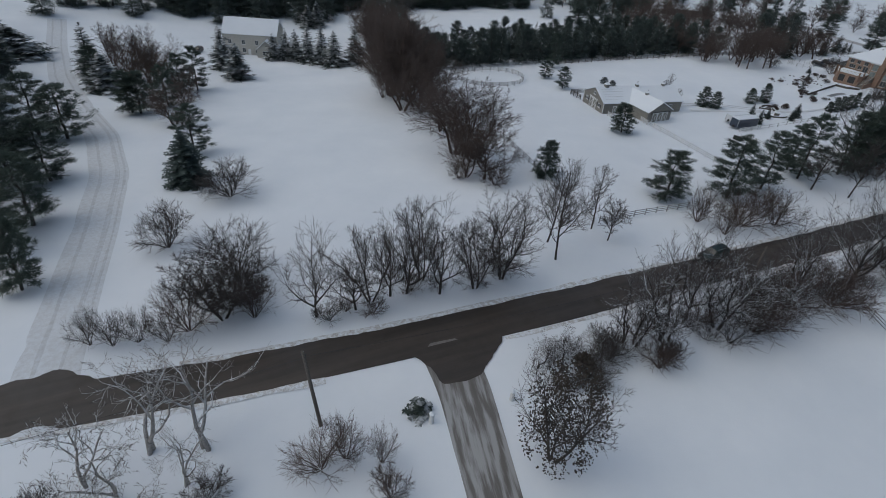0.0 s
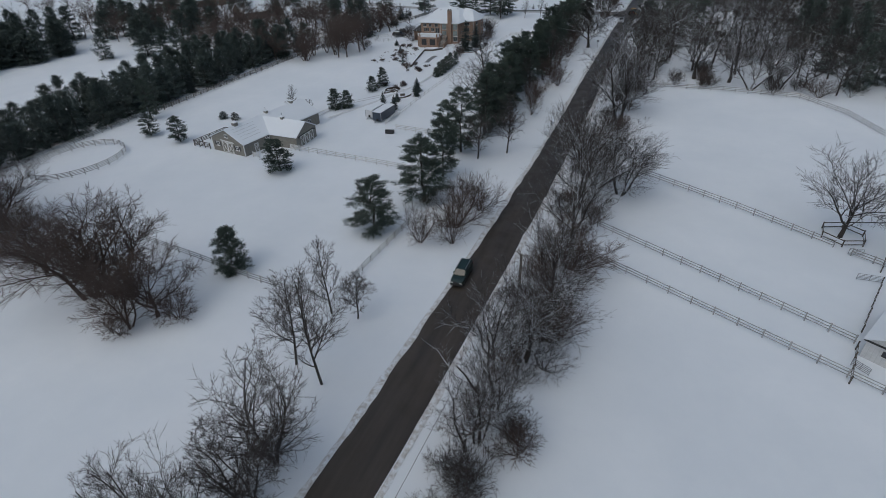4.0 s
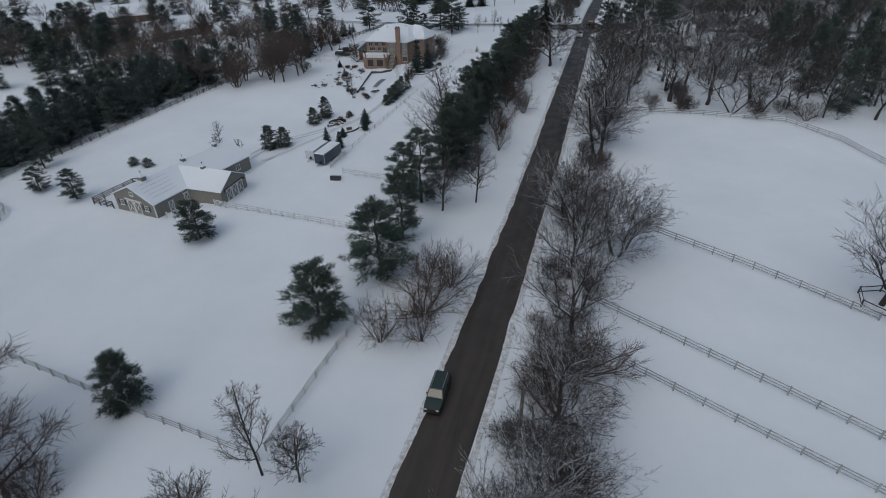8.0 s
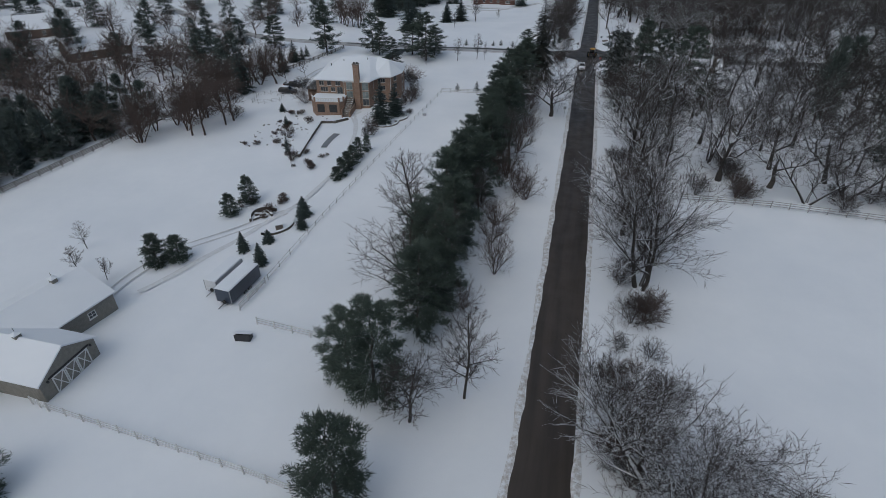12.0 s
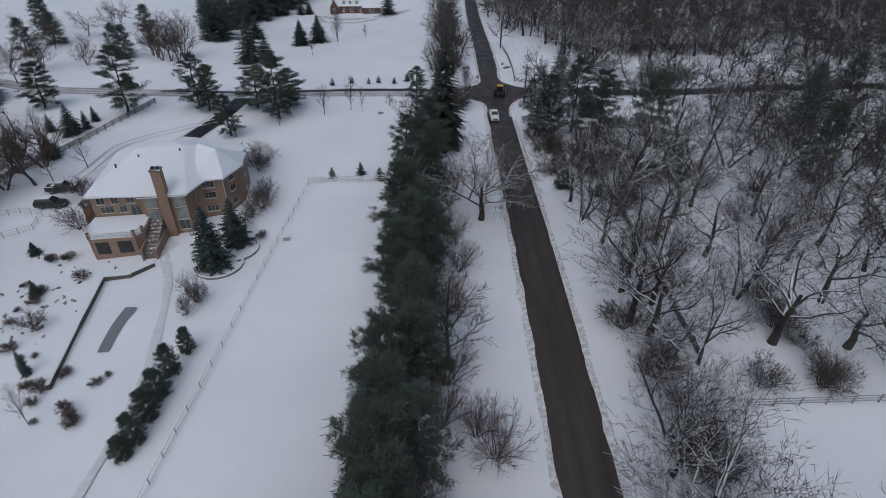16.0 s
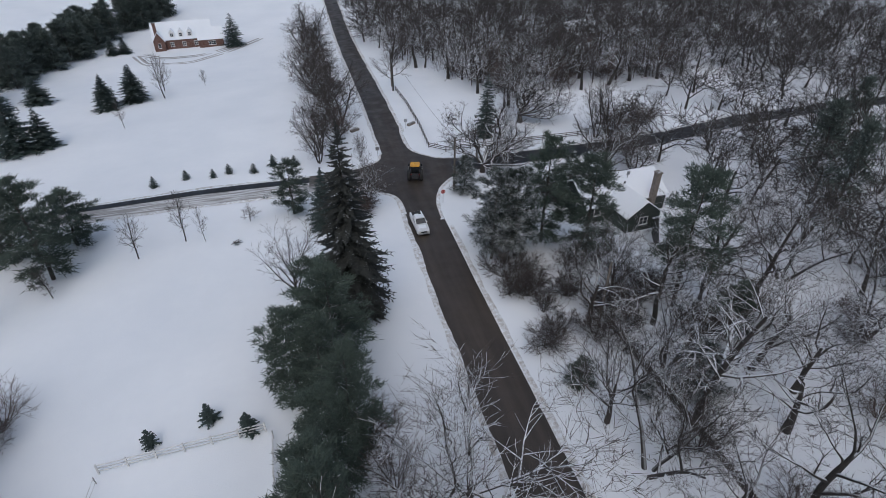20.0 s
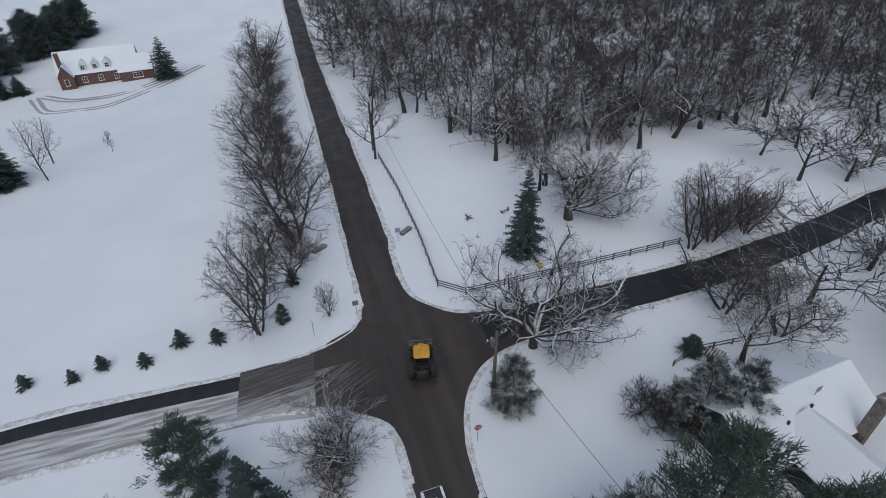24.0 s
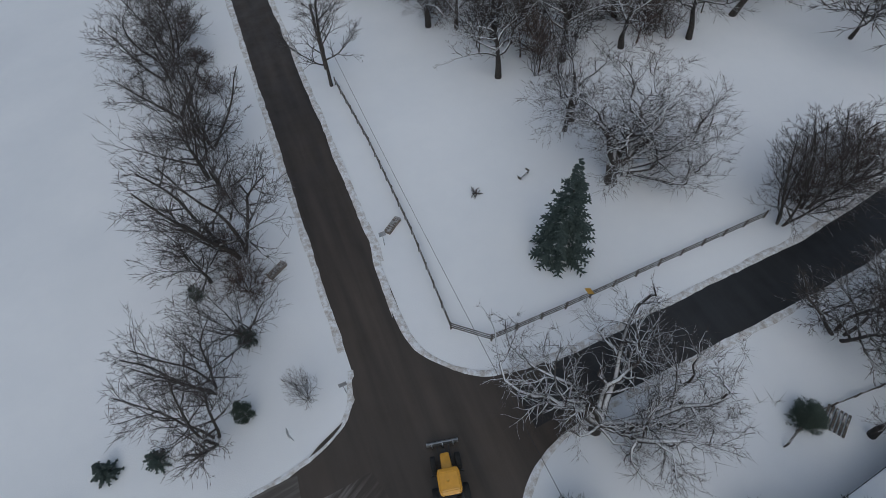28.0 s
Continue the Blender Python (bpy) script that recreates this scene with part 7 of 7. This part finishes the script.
def pole(x, y, h, arm, turn, label, tilt=0.0):
    p = thing("utility_pole", on_ground(x, y, turn) @ pose(0, 0, 0, tilt), label, "utility pole", "utility poles")
    v, f = tubes([(np.array([0, 0, -.3]), np.array([0, 0, h]), .2, .15, 10)], None)
    part("pole", mesh_of("pole", v, f + [tuple(range(10, 20))], WOOD_GREY, True), None, p)
    if arm:
        boxed("crossarm", (-1.3, 1.3, -.06, .06, h - .7, h - .55), WOOD_GREY, p, bevel=.01)
        for s in (-1.1, -.6, .6, 1.1):
            boxed("insulator", (s - .05, s + .05, -.05, .05, h - .55, h - .35), TRIM, p, bevel=.02)
        boxed("transformer", (-.22, .22, .15, .58, h - 2.2, h - 1.3), METAL, p, bevel=.06)
    else:
        boxed("bracket", (-.05, .05, -.25, .25, h - .5, h - .4), DARK_TRIM, p)
    return Vector((x, y, gz(x, y) + h - .35))


tops = [pole(5.3, -26.0, 10.3, False, -28, "weathered utility pole leaning beside the road", 6), pole(6.6, 34.0, 9.5, False, 0, "dark utility pole among roadside trees")]
cross = pole(6.8, 237.1, 9.9, True, 20, "utility pole with a snowy crossarm at the crossing")


def wire(a, b, sag, label):
    n = 24
    pts = [a.lerp(b, i / n) - Vector((0, 0, sag * 4 * (i / n) * (1 - i / n))) for i in range(n + 1)]
    cu = bpy.data.curves.new("wire", "CURVE")
    cu.dimensions, cu.bevel_depth = "3D", .018
    sp = cu.splines.new("POLY")
    sp.points.add(n)
    for p, q in zip(sp.points, pts):
        p.co = (*q, 1)
    cu.materials.append(DARK_TRIM)
    return tagged(new("power_line", cu), label, "cable", "power lines")


WIRE = "thin power line strung between poles over the road"
wire(cross, Vector((6.6, 300, gz(6.6, 300) + 9)), .9, WIRE)
wire(cross, Vector((14.5, 199, gz(14.5, 199) + 9)), 1.0, WIRE)
wire(tops[0], tops[1], 1.2, WIRE)
wire(tops[0], Vector((3, -90, gz(3, -90) + 9.5)), 1.2, WIRE)
pole(6.6, 300, 9.5, False, 0, "utility pole beside the country road")
pole(14.5, 199, 9.5, False, 0, "utility pole at the wood's edge")

SIGN_RED = plain("faded_red_sign", (.30, .05, .045), (.4, .08, .07), rough=.5)
SIGN_YELLOW = plain("yellow_warning_sign", (.55, .30, .03), (.65, .38, .05), rough=.5)


def sign(x, y, turn, shape, mat, label, h=2.2, writing=True):
    s = thing("road_sign", on_ground(x, y, turn), label, "road sign", "road signs")
    boxed("post", (-.035, .035, 0, .06, -.2, h + .3), METAL, s)
    bm = bmesh.new()
    n = {"octagon": 8, "diamond": 4, "box": 4}[shape]
    ring = [((.38 if n == 8 else .5) * math.cos(2 * math.pi * (k + (.5 if n == 8 or shape == "box" else 0)) / n), (.38 if n == 8 else .5) * math.sin(2 * math.pi * (k + (.5 if n == 8 or shape == "box" else 0)) / n)) for k in range(n)]
    fr = [bm.verts.new((a, -.03, h + b)) for a, b in ring]
    bk = [bm.verts.new((a, -.005, h + b)) for a, b in ring]
    bm.faces.new(fr)
    bm.faces.new(bk[::-1])
    for i in range(n):
        bm.faces.new((fr[i], bk[i], bk[(i + 1) % n], fr[(i + 1) % n]))
    bmesh.ops.recalc_face_normals(bm, faces=bm.faces[:])
    plate = part("plate", bm, mat, s)
    if writing:
        cu = bpy.data.curves.new("lettering", "FONT")
        cu.body, cu.size, cu.align_x, cu.align_y, cu.extrude = "STOP", .24, "CENTER", "CENTER", .003
        cu.materials.append(TRIM)
        o = new("lettering", cu)
        o.parent = plate
        o.matrix_basis = pose(0, -.036, h, 90)
    return s


sign(3.9, 233.4, 0, "octagon", SIGN_RED, "red octagonal stop sign on a thin post in snow", 2.1)
sign(19.4, 253.6, -60, "diamond", SIGN_YELLOW, "yellow diamond warning sign by the side road", 2.2, False)
sign(4.2, 267.9, 180, "box", METAL, "small metal road sign beside the bend", 1.8, False)
sign(-4.0, 254.2, 180, "box", METAL, "small metal road sign at the corner", 1.8, False)
sign(-9.2, 252.0, 90, "box", METAL, "leaning metal street sign at the lane's mouth", 2.0, False)
sign(-4.4, 179.5, 0, "box", METAL, "small metal road sign under the trees", 2.2, False)
for x, y in ((9.2, -15.6), (9.8, -6.3)):
    b = thing("gate_post", on_ground(x, y), "white-capped round gate post beside the driveway", "gate post", "gate posts")
    v, f = tubes([(np.array([0, 0, -.2]), np.array([0, 0, 1.25]), .26, .24, 12)], None)
    part("pillar", mesh_of("pillar", v, f + [tuple(range(12, 24))], TRIM, True), None, b)
    hulled("snow_cap", [(.32 * math.cos(k), .32 * math.sin(k), z) for k in range(7) for z in (1.25, 1.34)] + [(0, 0, 1.5)], ROOF_SNOW, b, bevel=.02)
for x, y, n in ((-9.8, 66.8, "post"), (-28.9, 228.8, "stump"), (-38.6, 173.0, "cover"), (5.8, 269.8, "slab"), (-6.8, 269.3, "slab"), (21.6, 270.5, "feeder"), (15.5, 270.4, "brush")):
    if n == "post":
        o = thing("marker_post", on_ground(x, y), "short weathered marker post at the verge", "post")
        boxed("post", (-.09, .09, -.09, .09, -.2, 1.1), WOOD_GREY, o, bevel=.02)
    elif n == "cover":
        o = thing("utility_box", on_ground(x, y, 12), "small grey box with a snow lid in the lawn", "box")
        boxed("body", (-.45, .45, -.4, .4, -.1, .6), METAL, o, bevel=.03)
        boxed("snow_cap", (-.46, .46, -.41, .41, .6, .72), ROOF_SNOW, o, bevel=.05)
    elif n == "slab":
        o = thing("culvert_slab", on_ground(x, y, random.uniform(20, 60)), "grey concrete culvert end poking out of snow", "culvert")
        boxed("slab", (-1.1, 1.1, -.35, .35, -.2, .45), STONE, o, bevel=.05)
        boxed("grate", [(-.9 + i * .3, -.82 + i * .3, -.3, .3, .45, .5) for i in range(7)], METAL, o)
    elif n == "feeder":
        o = thing("wooden_bench", on_ground(x, y, 25), "small dark bench capped with snow", "bench")
        boxed("seat", (-.8, .8, -.25, .25, .4, .48), WOOD_GREY, o)
        boxed("leg", [(-.7, -.6, -.2, .2, -.1, .4), (.6, .7, -.2, .2, -.1, .4)], WOOD_GREY, o)
        boxed("snow_cap", (-.78, .5, -.24, .24, .48, .58), ROOF_SNOW, o, bevel=.04)
    else:
        o = thing("brush_pile", on_ground(x, y), "small heap of dark sticks in the snow", "brush pile")
        for i in range(9):
            boxed("stick", (-.6, .6, -.03, .03, .1, .16), TWIG, o, m=pose(random.uniform(-.4, .4), random.uniform(-.4, .4), .05 * i, random.uniform(-15, 15), random.uniform(-20, 20), random.uniform(0, 180)))
def picket_fence(pts, label, h=1.15, gap=.2):
    """Close upright pickets on two rails, along a line over the land."""
    ob = thing("picket_fence", Matrix.Identity(4), label, "fence")
    bm = bmesh.new()
    box(bm, -.07, .07, -.012, .012, -.1, h - .08)
    top = bm.verts.new((0, 0, h))
    bmesh.ops.convex_hull(bm, input=bm.verts[:])
    me = bpy.data.meshes.new("picket")
    bm.to_mesh(me)
    bm.free()
    me.materials.append(WOOD_GREY)
    rm = rail_mesh(.1, WOOD_GREY)
    for (ax, ay), (bx, by) in zip(pts, pts[1:]):
        ln, ang = math.hypot(bx - ax, by - ay), math.atan2(by - ay, bx - ax)
        a, b = Vector((ax, ay, gz(ax, ay))), Vector((bx, by, gz(bx, by)))
        for z in (.3, .85):
            o = part("rail", rm, None, ob)
            o.matrix_basis = Matrix.Translation(a + Vector((0, 0, z))) @ (b - a).to_track_quat("X", "Z").to_matrix().to_4x4() @ Matrix.Diagonal((ln, 1.2, 1, 1))
        for i in range(int(ln / gap)):
            o = part("picket", me, None, ob)
            q = a.lerp(b, (i + .5) * gap / ln)
            o.matrix_basis = Matrix.Translation((q.x - .04 * math.sin(ang), q.y, gz(q.x, q.y) + random.uniform(-.04, .03))) @ pose(0, 0, 0, random.uniform(-3, 3), random.uniform(-3, 3), math.degrees(ang) + random.uniform(-3, 3))


picket_fence([(16.8, 148.4), (16.7, 156.2), (16.8, 165.8), (16.7, 181.3), (15.7, 203.5)], "dark weathered picket fence running through the wood")


# ---- vehicles ----
def paint(name, c, rough=.3):
    m, n, l, b = material(name)
    g = noise_node(n, l, 2.0, 4)
    l.new(ramp(n, l, g.outputs[0], [(.3, tuple(v * .8 for v in c)), (.8, c)]).outputs[0], b.inputs["Base Color"])
    b.inputs["Roughness"].default_value = rough
    b.inputs["Coat Weight"].default_value = .4
    return m


YELLOW = paint("yellow_paint", (.72, .36, .03), .4)
WHITE_PAINT = paint("white_paint", (.72, .73, .75))
DARK_GREEN = paint("dark_green_paint", (.012, .03, .026))
NAVY = paint("navy_paint", (.03, .045, .075))
BLACK_PAINT = paint("black_paint", (.018, .018, .02))
RUBBER = plain("tyre_rubber", (.012, .012, .012), (.03, .03, .03), rough=.9)
LAMP = plain("clear_lamp", (.6, .6, .58), (.75, .75, .72), rough=.2)
RED_LAMP = plain("red_lamp", (.3, .02, .02), (.42, .04, .03), rough=.25)
CAR_GLASS = glass_material("car_glass", (.012, .014, .016))


def loft(name, secs, mat, parent, label="", bevel=.05):
    """A body through cross sections: (y, foot, top, half width below, half width above)."""
    bm = bmesh.new()
    rings = [[bm.verts.new(p) for p in ((-wb, y, z0), (wb, y, z0), (wb, y, z0 + (z1 - z0) * .6), (wt, y, z1), (-wt, y, z1), (-wb, y, z0 + (z1 - z0) * .6))] for y, z0, z1, wb, wt in secs]
    for a, b in zip(rings, rings[1:]):
        for i in range(6):
            bm.faces.new((a[i], a[(i + 1) % 6], b[(i + 1) % 6], b[i]))
    bm.faces.new(rings[0][::-1])
    bm.faces.new(rings[-1])
    bmesh.ops.recalc_face_normals(bm, faces=bm.faces[:])
    if bevel:
        bmesh.ops.bevel(bm, geom=bm.edges[:], offset=bevel, segments=2, affect="EDGES")
    return part(name, bm, mat, parent, label)


def wheel(parent, x, y, r, w, rim=None, name="wheel"):
    def ring(r0, r1, half, n=20):
        v, f = [], []
        prof = [(r0, -half * .8), (r1 * .94, -half), (r1, -half * .6), (r1, half * .6), (r1 * .94, half), (r0, half * .8)]
        for i in range(n):
            a = 2 * math.pi * i / n
            v += [(s, p * math.cos(a), p * math.sin(a)) for p, s in prof]
            for k in range(6):
                f.append((i * 6 + k, i * 6 + (k + 1) % 6, ((i + 1) % n) * 6 + (k + 1) % 6, ((i + 1) % n) * 6 + k))
        return v, f
    v, f = ring(r * .58, r, w / 2)
    hub = part(name, mesh_of("tyre", [(x + a, y + b, r + c) for a, b, c in v], f, RUBBER, True), None, parent)
    bm = bmesh.new()
    bmesh.ops.create_cone(bm, cap_ends=True, segments=16, radius1=r * .6, radius2=r * .6, depth=w * .55, matrix=pose(x, y, r, 0, 90))
    part("rim", bm, rim or METAL, hub)


def car(name, m, body, label, kind="suv", length=5.2, snow=False):
    c = thing(name, m, label, "car")
    L, w, h = length / 2, .96, 1.0
    if kind == "pickup":
        loft("body", [(-L, .42, .95, .88, .82), (-L + .5, .36, 1.12, w, .9), (-L + 1.75, .36, 1.2, w, .93), (L - .1, .4, 1.25, w, .94), (L, .5, 1.2, .92, .9)], body, c)
        loft("cab", [(-L + 1.7, 1.15, 1.2, .9, .84), (-L + 2.4, 1.15, 1.85, .88, .72), (-L + 3.6, 1.15, 1.9, .88, .72), (-L + 3.95, 1.15, 1.25, .88, .84)], body, c)
        boxed("bed", (-.78, .78, -L + 4.1, L - .12, 1.16, 1.262), DARK_TRIM, c)
        ws, we, top = -L + 1.95, -L + 3.75, 1.86
        if snow:
            boxed("snow_cap", (-.66, .66, -L + 2.45, -L + 3.5, 1.9, 1.97), ROOF_SNOW, c, bevel=.03)
            boxed("bed_snow", [(-.93, -.72, -L + 4.1, L - .2, 1.26, 1.33), (.72, .93, -L + 4.1, L - .2, 1.26, 1.33), (-.4, .25, -L + 4.1, -L + 4.7, 1.265, 1.36)], ROOF_SNOW, c, bevel=.03)
            boxed("bonnet_snow", (-.6, .6, -L + .6, -L + 1.5, 1.13, 1.19), ROOF_SNOW, c, bevel=.03)
    else:
        loft("body", [(-L, .42, .92, .88, .82), (-L + .5, .34, 1.05, w, .9), (-L + 1.5, .34, 1.12, w, .93), (L - .15, .36, 1.15, w, .93), (L, .46, 1.05, .92, .88)], body, c)
        loft("cab", [(-L + 1.35, 1.08, 1.13, .9, .84), (-L + 2.1, 1.08, 1.78, .9, .74), (L - .5, 1.08, 1.82, .9, .74), (L - .08, 1.08, 1.2, .9, .82)], body, c)
        boxed("roof_rack", [(-.68, -.62, -L + 2.3, L - .6, 1.82, 1.88), (.62, .68, -L + 2.3, L - .6, 1.82, 1.88)], METAL, c)
        ws, we, top = -L + 1.6, L - .25, 1.8
        if snow:
            boxed("snow_cap", (-.7, .7, -L + 2.2, L - .55, 1.82, 1.93), ROOF_SNOW, c, bevel=.04)
    # panes lie just proud of the cab
    def pane(pts):
        hulled("window", [Vector(p) + Vector(o) for p in pts for o in ((0, 0, 0), (0, 0, .012), (.004, 0, 0))], CAR_GLASS, c)
    a = -L + (1.75 if kind == "pickup" else 1.42)
    b = -L + (2.42 if kind == "pickup" else 2.08)
    pane([(-.78, a, 1.26), (.78, a, 1.26), (.68, b - .06, top - .04), (-.68, b - .06, top - .04)])
    e0, e1 = (-L + 3.95, -L + 3.62) if kind == "pickup" else (L - .1, L - .45)
    pane([(-.76, e0, 1.3), (.76, e0, 1.3), (.66, e1, top - .06), (-.66, e1, top - .06)])
    n = 2 if kind == "pickup" else 3
    for s in (-1, 1):
        for i in range(n):
            y0, y1 = b + .1 + (we - b - .3) * i / n, b + .02 + (we - b - .3) * (i + 1) / n
            pane([(s * .915, y0 - (.25 if i == 0 else 0), 1.28), (s * .915, y1, 1.28), (s * .79, y1, 1.7), (s * .79, y0 + .05, 1.7)])
        boxed("mirror", (s * .98 - .1, s * .98 + .1, b - .35, b - .2, 1.2, 1.38), body, c, bevel=.03)
        boxed("headlight", (s * .66 - .18, s * .66 + .18, -L - .02, -L + .12, .72, .88), LAMP, c, bevel=.02)
        boxed("tail_light", (s * .84 - .08, s * .84 + .08, L - .1, L + .02, .8, 1.1), RED_LAMP, c, bevel=.02)
        for y in (-L + .95, L - 1.05):
            wheel(c, s * .84, y, .38, .26)
    boxed("bumper", [(-.9, .9, -L - .08, -L + .1, .38, .58), (-.9, .9, L - .1, L + .08, .38, .58)], METAL if kind == "pickup" else DARK_TRIM, c, bevel=.04)
    boxed("grille", (-.48, .48, -L - .03, -L + .05, .66, .9), DARK_TRIM, c)
    return c


def road_z(y):
    return gz(float(road_mid(y)), y) + .065


car("pickup_truck", pose(-1.6, 226.6, road_z(226.6), 0, 0, 2), WHITE_PAINT, "white pickup truck with snow in its bed on the wet road", "pickup", 5.7, True)
car("station_wagon", pose(-3.1, 39.4, road_z(39.6), 0, 0, 2), DARK_GREEN, "dark green sport utility vehicle pulled close to the verge", "suv", 5.3)
car("pickup_truck", pose(-83.5, 190.3, gz(-83.5, 190.3) + .05, 0, 0, 98), BLACK_PAINT, "black pickup truck parked by the brick house", "pickup", 5.6, True)
car("parked_car", pose(-82.4, 184.6, gz(-82.4, 184.6) + .05, 0, 0, 96), BLACK_PAINT, "black car with a snowy roof parked by the brick house", "suv", 5.0, True)
car("parked_car", pose(-176, -22, gz(-176, -22) + .05, 0, 0, 60), BLACK_PAINT, "dark car parked at the cream house", "suv", 4.9)
car("parked_car", pose(-100, 250.5, gz(-100, 250.5) + .1, 0, 0, 80), BLACK_PAINT, "dark car on the distant lane", "suv", 4.8)


def tractor(m):
    t = thing("tractor", m, "yellow tractor with cab and grey plough blade on wet road", "tractor")
    loft("bonnet", [(-2.15, .85, 1.45, .36, .32), (-1.4, .8, 1.62, .42, .36), (-.3, .8, 1.7, .44, .38)], YELLOW, t, "yellow bonnet")
    boxed("chassis", [(-.35, .35, -2.2, 1.4, .55, .95), (-.2, .2, -2.6, -2.0, .5, .8)], DARK_TRIM, t, bevel=.04)
    boxed("cab_floor", (-.7, .7, -.45, 1.0, .9, 1.25), DARK_TRIM, t, bevel=.06)
    for s in (-1, 1):
        for y in (-.4, .95):
            boxed("pillar", (s * .74 - .04, s * .74 + .04, y - .04, y + .04, 1.2, 2.6), BLACK_PAINT, t)
        boxed("side_window", (s * .75 - .015, s * .75 + .015, -.36, .9, 1.3, 2.5), CAR_GLASS, t)
        boxed("fender", (s * .82 - .12, s * .82 + .12, .3, 1.7, 1.72, 1.82), BLACK_PAINT, t, bevel=.06)
        wheel(t, s * 1.12, 1.1, .92, .55, YELLOW, "rear_wheel")
        wheel(t, s * .98, -1.55, .66, .42, YELLOW, "front_wheel")
        boxed("mirror", (s * 1.12 - .12, s * 1.12 + .12, -.5, -.42, 2.0, 2.35), BLACK_PAINT, t, bevel=.02)
        boxed("work_light", (s * .6 - .1, s * .6 + .1, -.62, -.5, 2.58, 2.7), LAMP, t, bevel=.02)
        boxed("tail_light", (s * .7 - .08, s * .7 + .08, 1.72, 1.8, 1.35, 1.5), RED_LAMP, t, bevel=.02)
    boxed("windscreen", (-.7, .7, -.43, -.4, 1.3, 2.5), CAR_GLASS, t)
    boxed("rear_window", (-.7, .7, .94, .97, 1.3, 2.5), CAR_GLASS, t)
    loft("roof", [(-.72, 2.56, 2.68, .72, .66), (-.4, 2.54, 2.8, .86, .74), (.9, 2.54, 2.8, .86, .74), (1.2, 2.56, 2.68, .74, .68)], YELLOW, t, "yellow cab roof", .06)
    bm = bmesh.new()
    bmesh.ops.create_cone(bm, cap_ends=True, segments=14, radius1=.1, radius2=.08, depth=.2, matrix=Matrix.Translation((.1, .2, 2.9)))
    part("beacon", bm, SIGN_YELLOW, t, "amber warning beacon")
    bm = bmesh.new()
    bmesh.ops.create_cone(bm, cap_ends=True, segments=10, radius1=.06, radius2=.05, depth=.9, matrix=Matrix.Translation((.28, -.6, 2.0)))
    part("exhaust", bm, DARK_TRIM, t)
    boxed("rear_linkage", (-.6, .6, 1.8, 2.3, .7, 1.5), DARK_TRIM, t, "dark rear linkage", bevel=.06)
    # the blade: a curved sheet
    v, f = [], []
    prof = [(-.1, .08), (-.2, .3), (-.2, .55), (-.06, .8), (.06, .82), (-.08, .56), (-.08, .3), (.02, .1)]
    for k, x in enumerate((-1.3, 1.3)):
        v += [(x, -3.15 + a, b) for a, b in prof]
    n = len(prof)
    f = [(i, (i + 1) % n, n + (i + 1) % n, n + i) for i in range(n)] + [tuple(range(n))[::-1], tuple(range(n, 2 * n))]
    blade = part("plough_blade", mesh_of("plough_blade", v, f, METAL), None, t, "scuffed grey snow blade")
    boxed("rib", [(-.9, -.82, -3.1, -2.95, .15, .75), (.82, .9, -3.1, -2.95, .15, .75), (-.05, .05, -3.1, -2.9, .15, .75)], METAL, blade)
    boxed("push_arm", [(-.5, -.4, -3.0, -1.9, .4, .52), (.4, .5, -3.0, -1.9, .4, .52)], DARK_TRIM, t)


tractor(pose(1.3, 243.7, gz(0, 246) + .12, 0, 0, 168))


def trailer(m, w, l, h, mat, label):
    t = thing("horse_trailer", m, label, "trailer", "trailers")
    boxed("body", (-w / 2, w / 2, 0, l, .55, h), mat, t, bevel=.06)
    boxed("snow_cap", (-w / 2 - .03, w / 2 + .03, -.03, l + .03, h, h + .2), ROOF_SNOW, t, bevel=.08)
    boxed("corner_trim", [(s * w / 2 - .05, s * w / 2 + .05, y - .05, y + .05, .55, h) for s in (-1, 1) for y in (.03, l - .03)], METAL, t)
    boxed("tongue", [(-.06, .06, -1.3, 0, .45, .55), (-.6, .6, -.12, 0, .45, .6)], METAL, t)
    bm = bmesh.new()
    bmesh.ops.create_cone(bm, cap_ends=True, segments=12, radius1=.28, radius2=.28, depth=.16, matrix=pose(.3, -.3, 1.0, 90))
    part("spare_tyre", bm, RUBBER, t)
    for s in (-1, 1):
        for y in (l * .45, l * .6):
            wheel(t, s * (w / 2 - .05), y, .36, .2)
    boxed("window", [(-w / 2 - .02, -w / 2 + .02, l * .3, l * .45, 1.6, 2.0), (-w / 2 - .02, -w / 2 + .02, l * .55, l * .7, 1.6, 2.0)], CAR_GLASS, t)


trailer(pose(-45.9, 95.2, gz(-45.5, 98) - .1, 0, 0, -4), 2.4, 7.0, 2.7, NAVY, "dark blue box trailer with a snow-covered roof")
trailer(pose(-49.2, 97.2, gz(-49, 99) - .1, 0, 0, -4), 2.0, 6.2, 2.3, WHITE_PAINT, "low white trailer parked beside a dark one")
box_shed = thing("run_in_shed", on_ground(-39.6, 89.6, 10), "small dark shelter with a slanted snowy roof", "shed")
boxed("wall", [(-1.0, 1.0, -.5, -.42, -.1, 1.1), (-1.0, 1.0, .42, .5, -.1, .8), (-1.0, -.92, -.42, .42, -.1, .8), (.92, 1.0, -.42, .42, -.1, .8)], DARK_TRIM, box_shed)
hulled("roof", [(-1.15, -.15, 1.0), (1.15, -.15, 1.0), (1.15, .65, .72), (-1.15, .65, .72), (-1.15, -.15, 1.14), (1.15, -.15, 1.14), (1.15, .65, .86), (-1.15, .65, .86)], ROOF_SNOW, box_shed, bevel=.04)
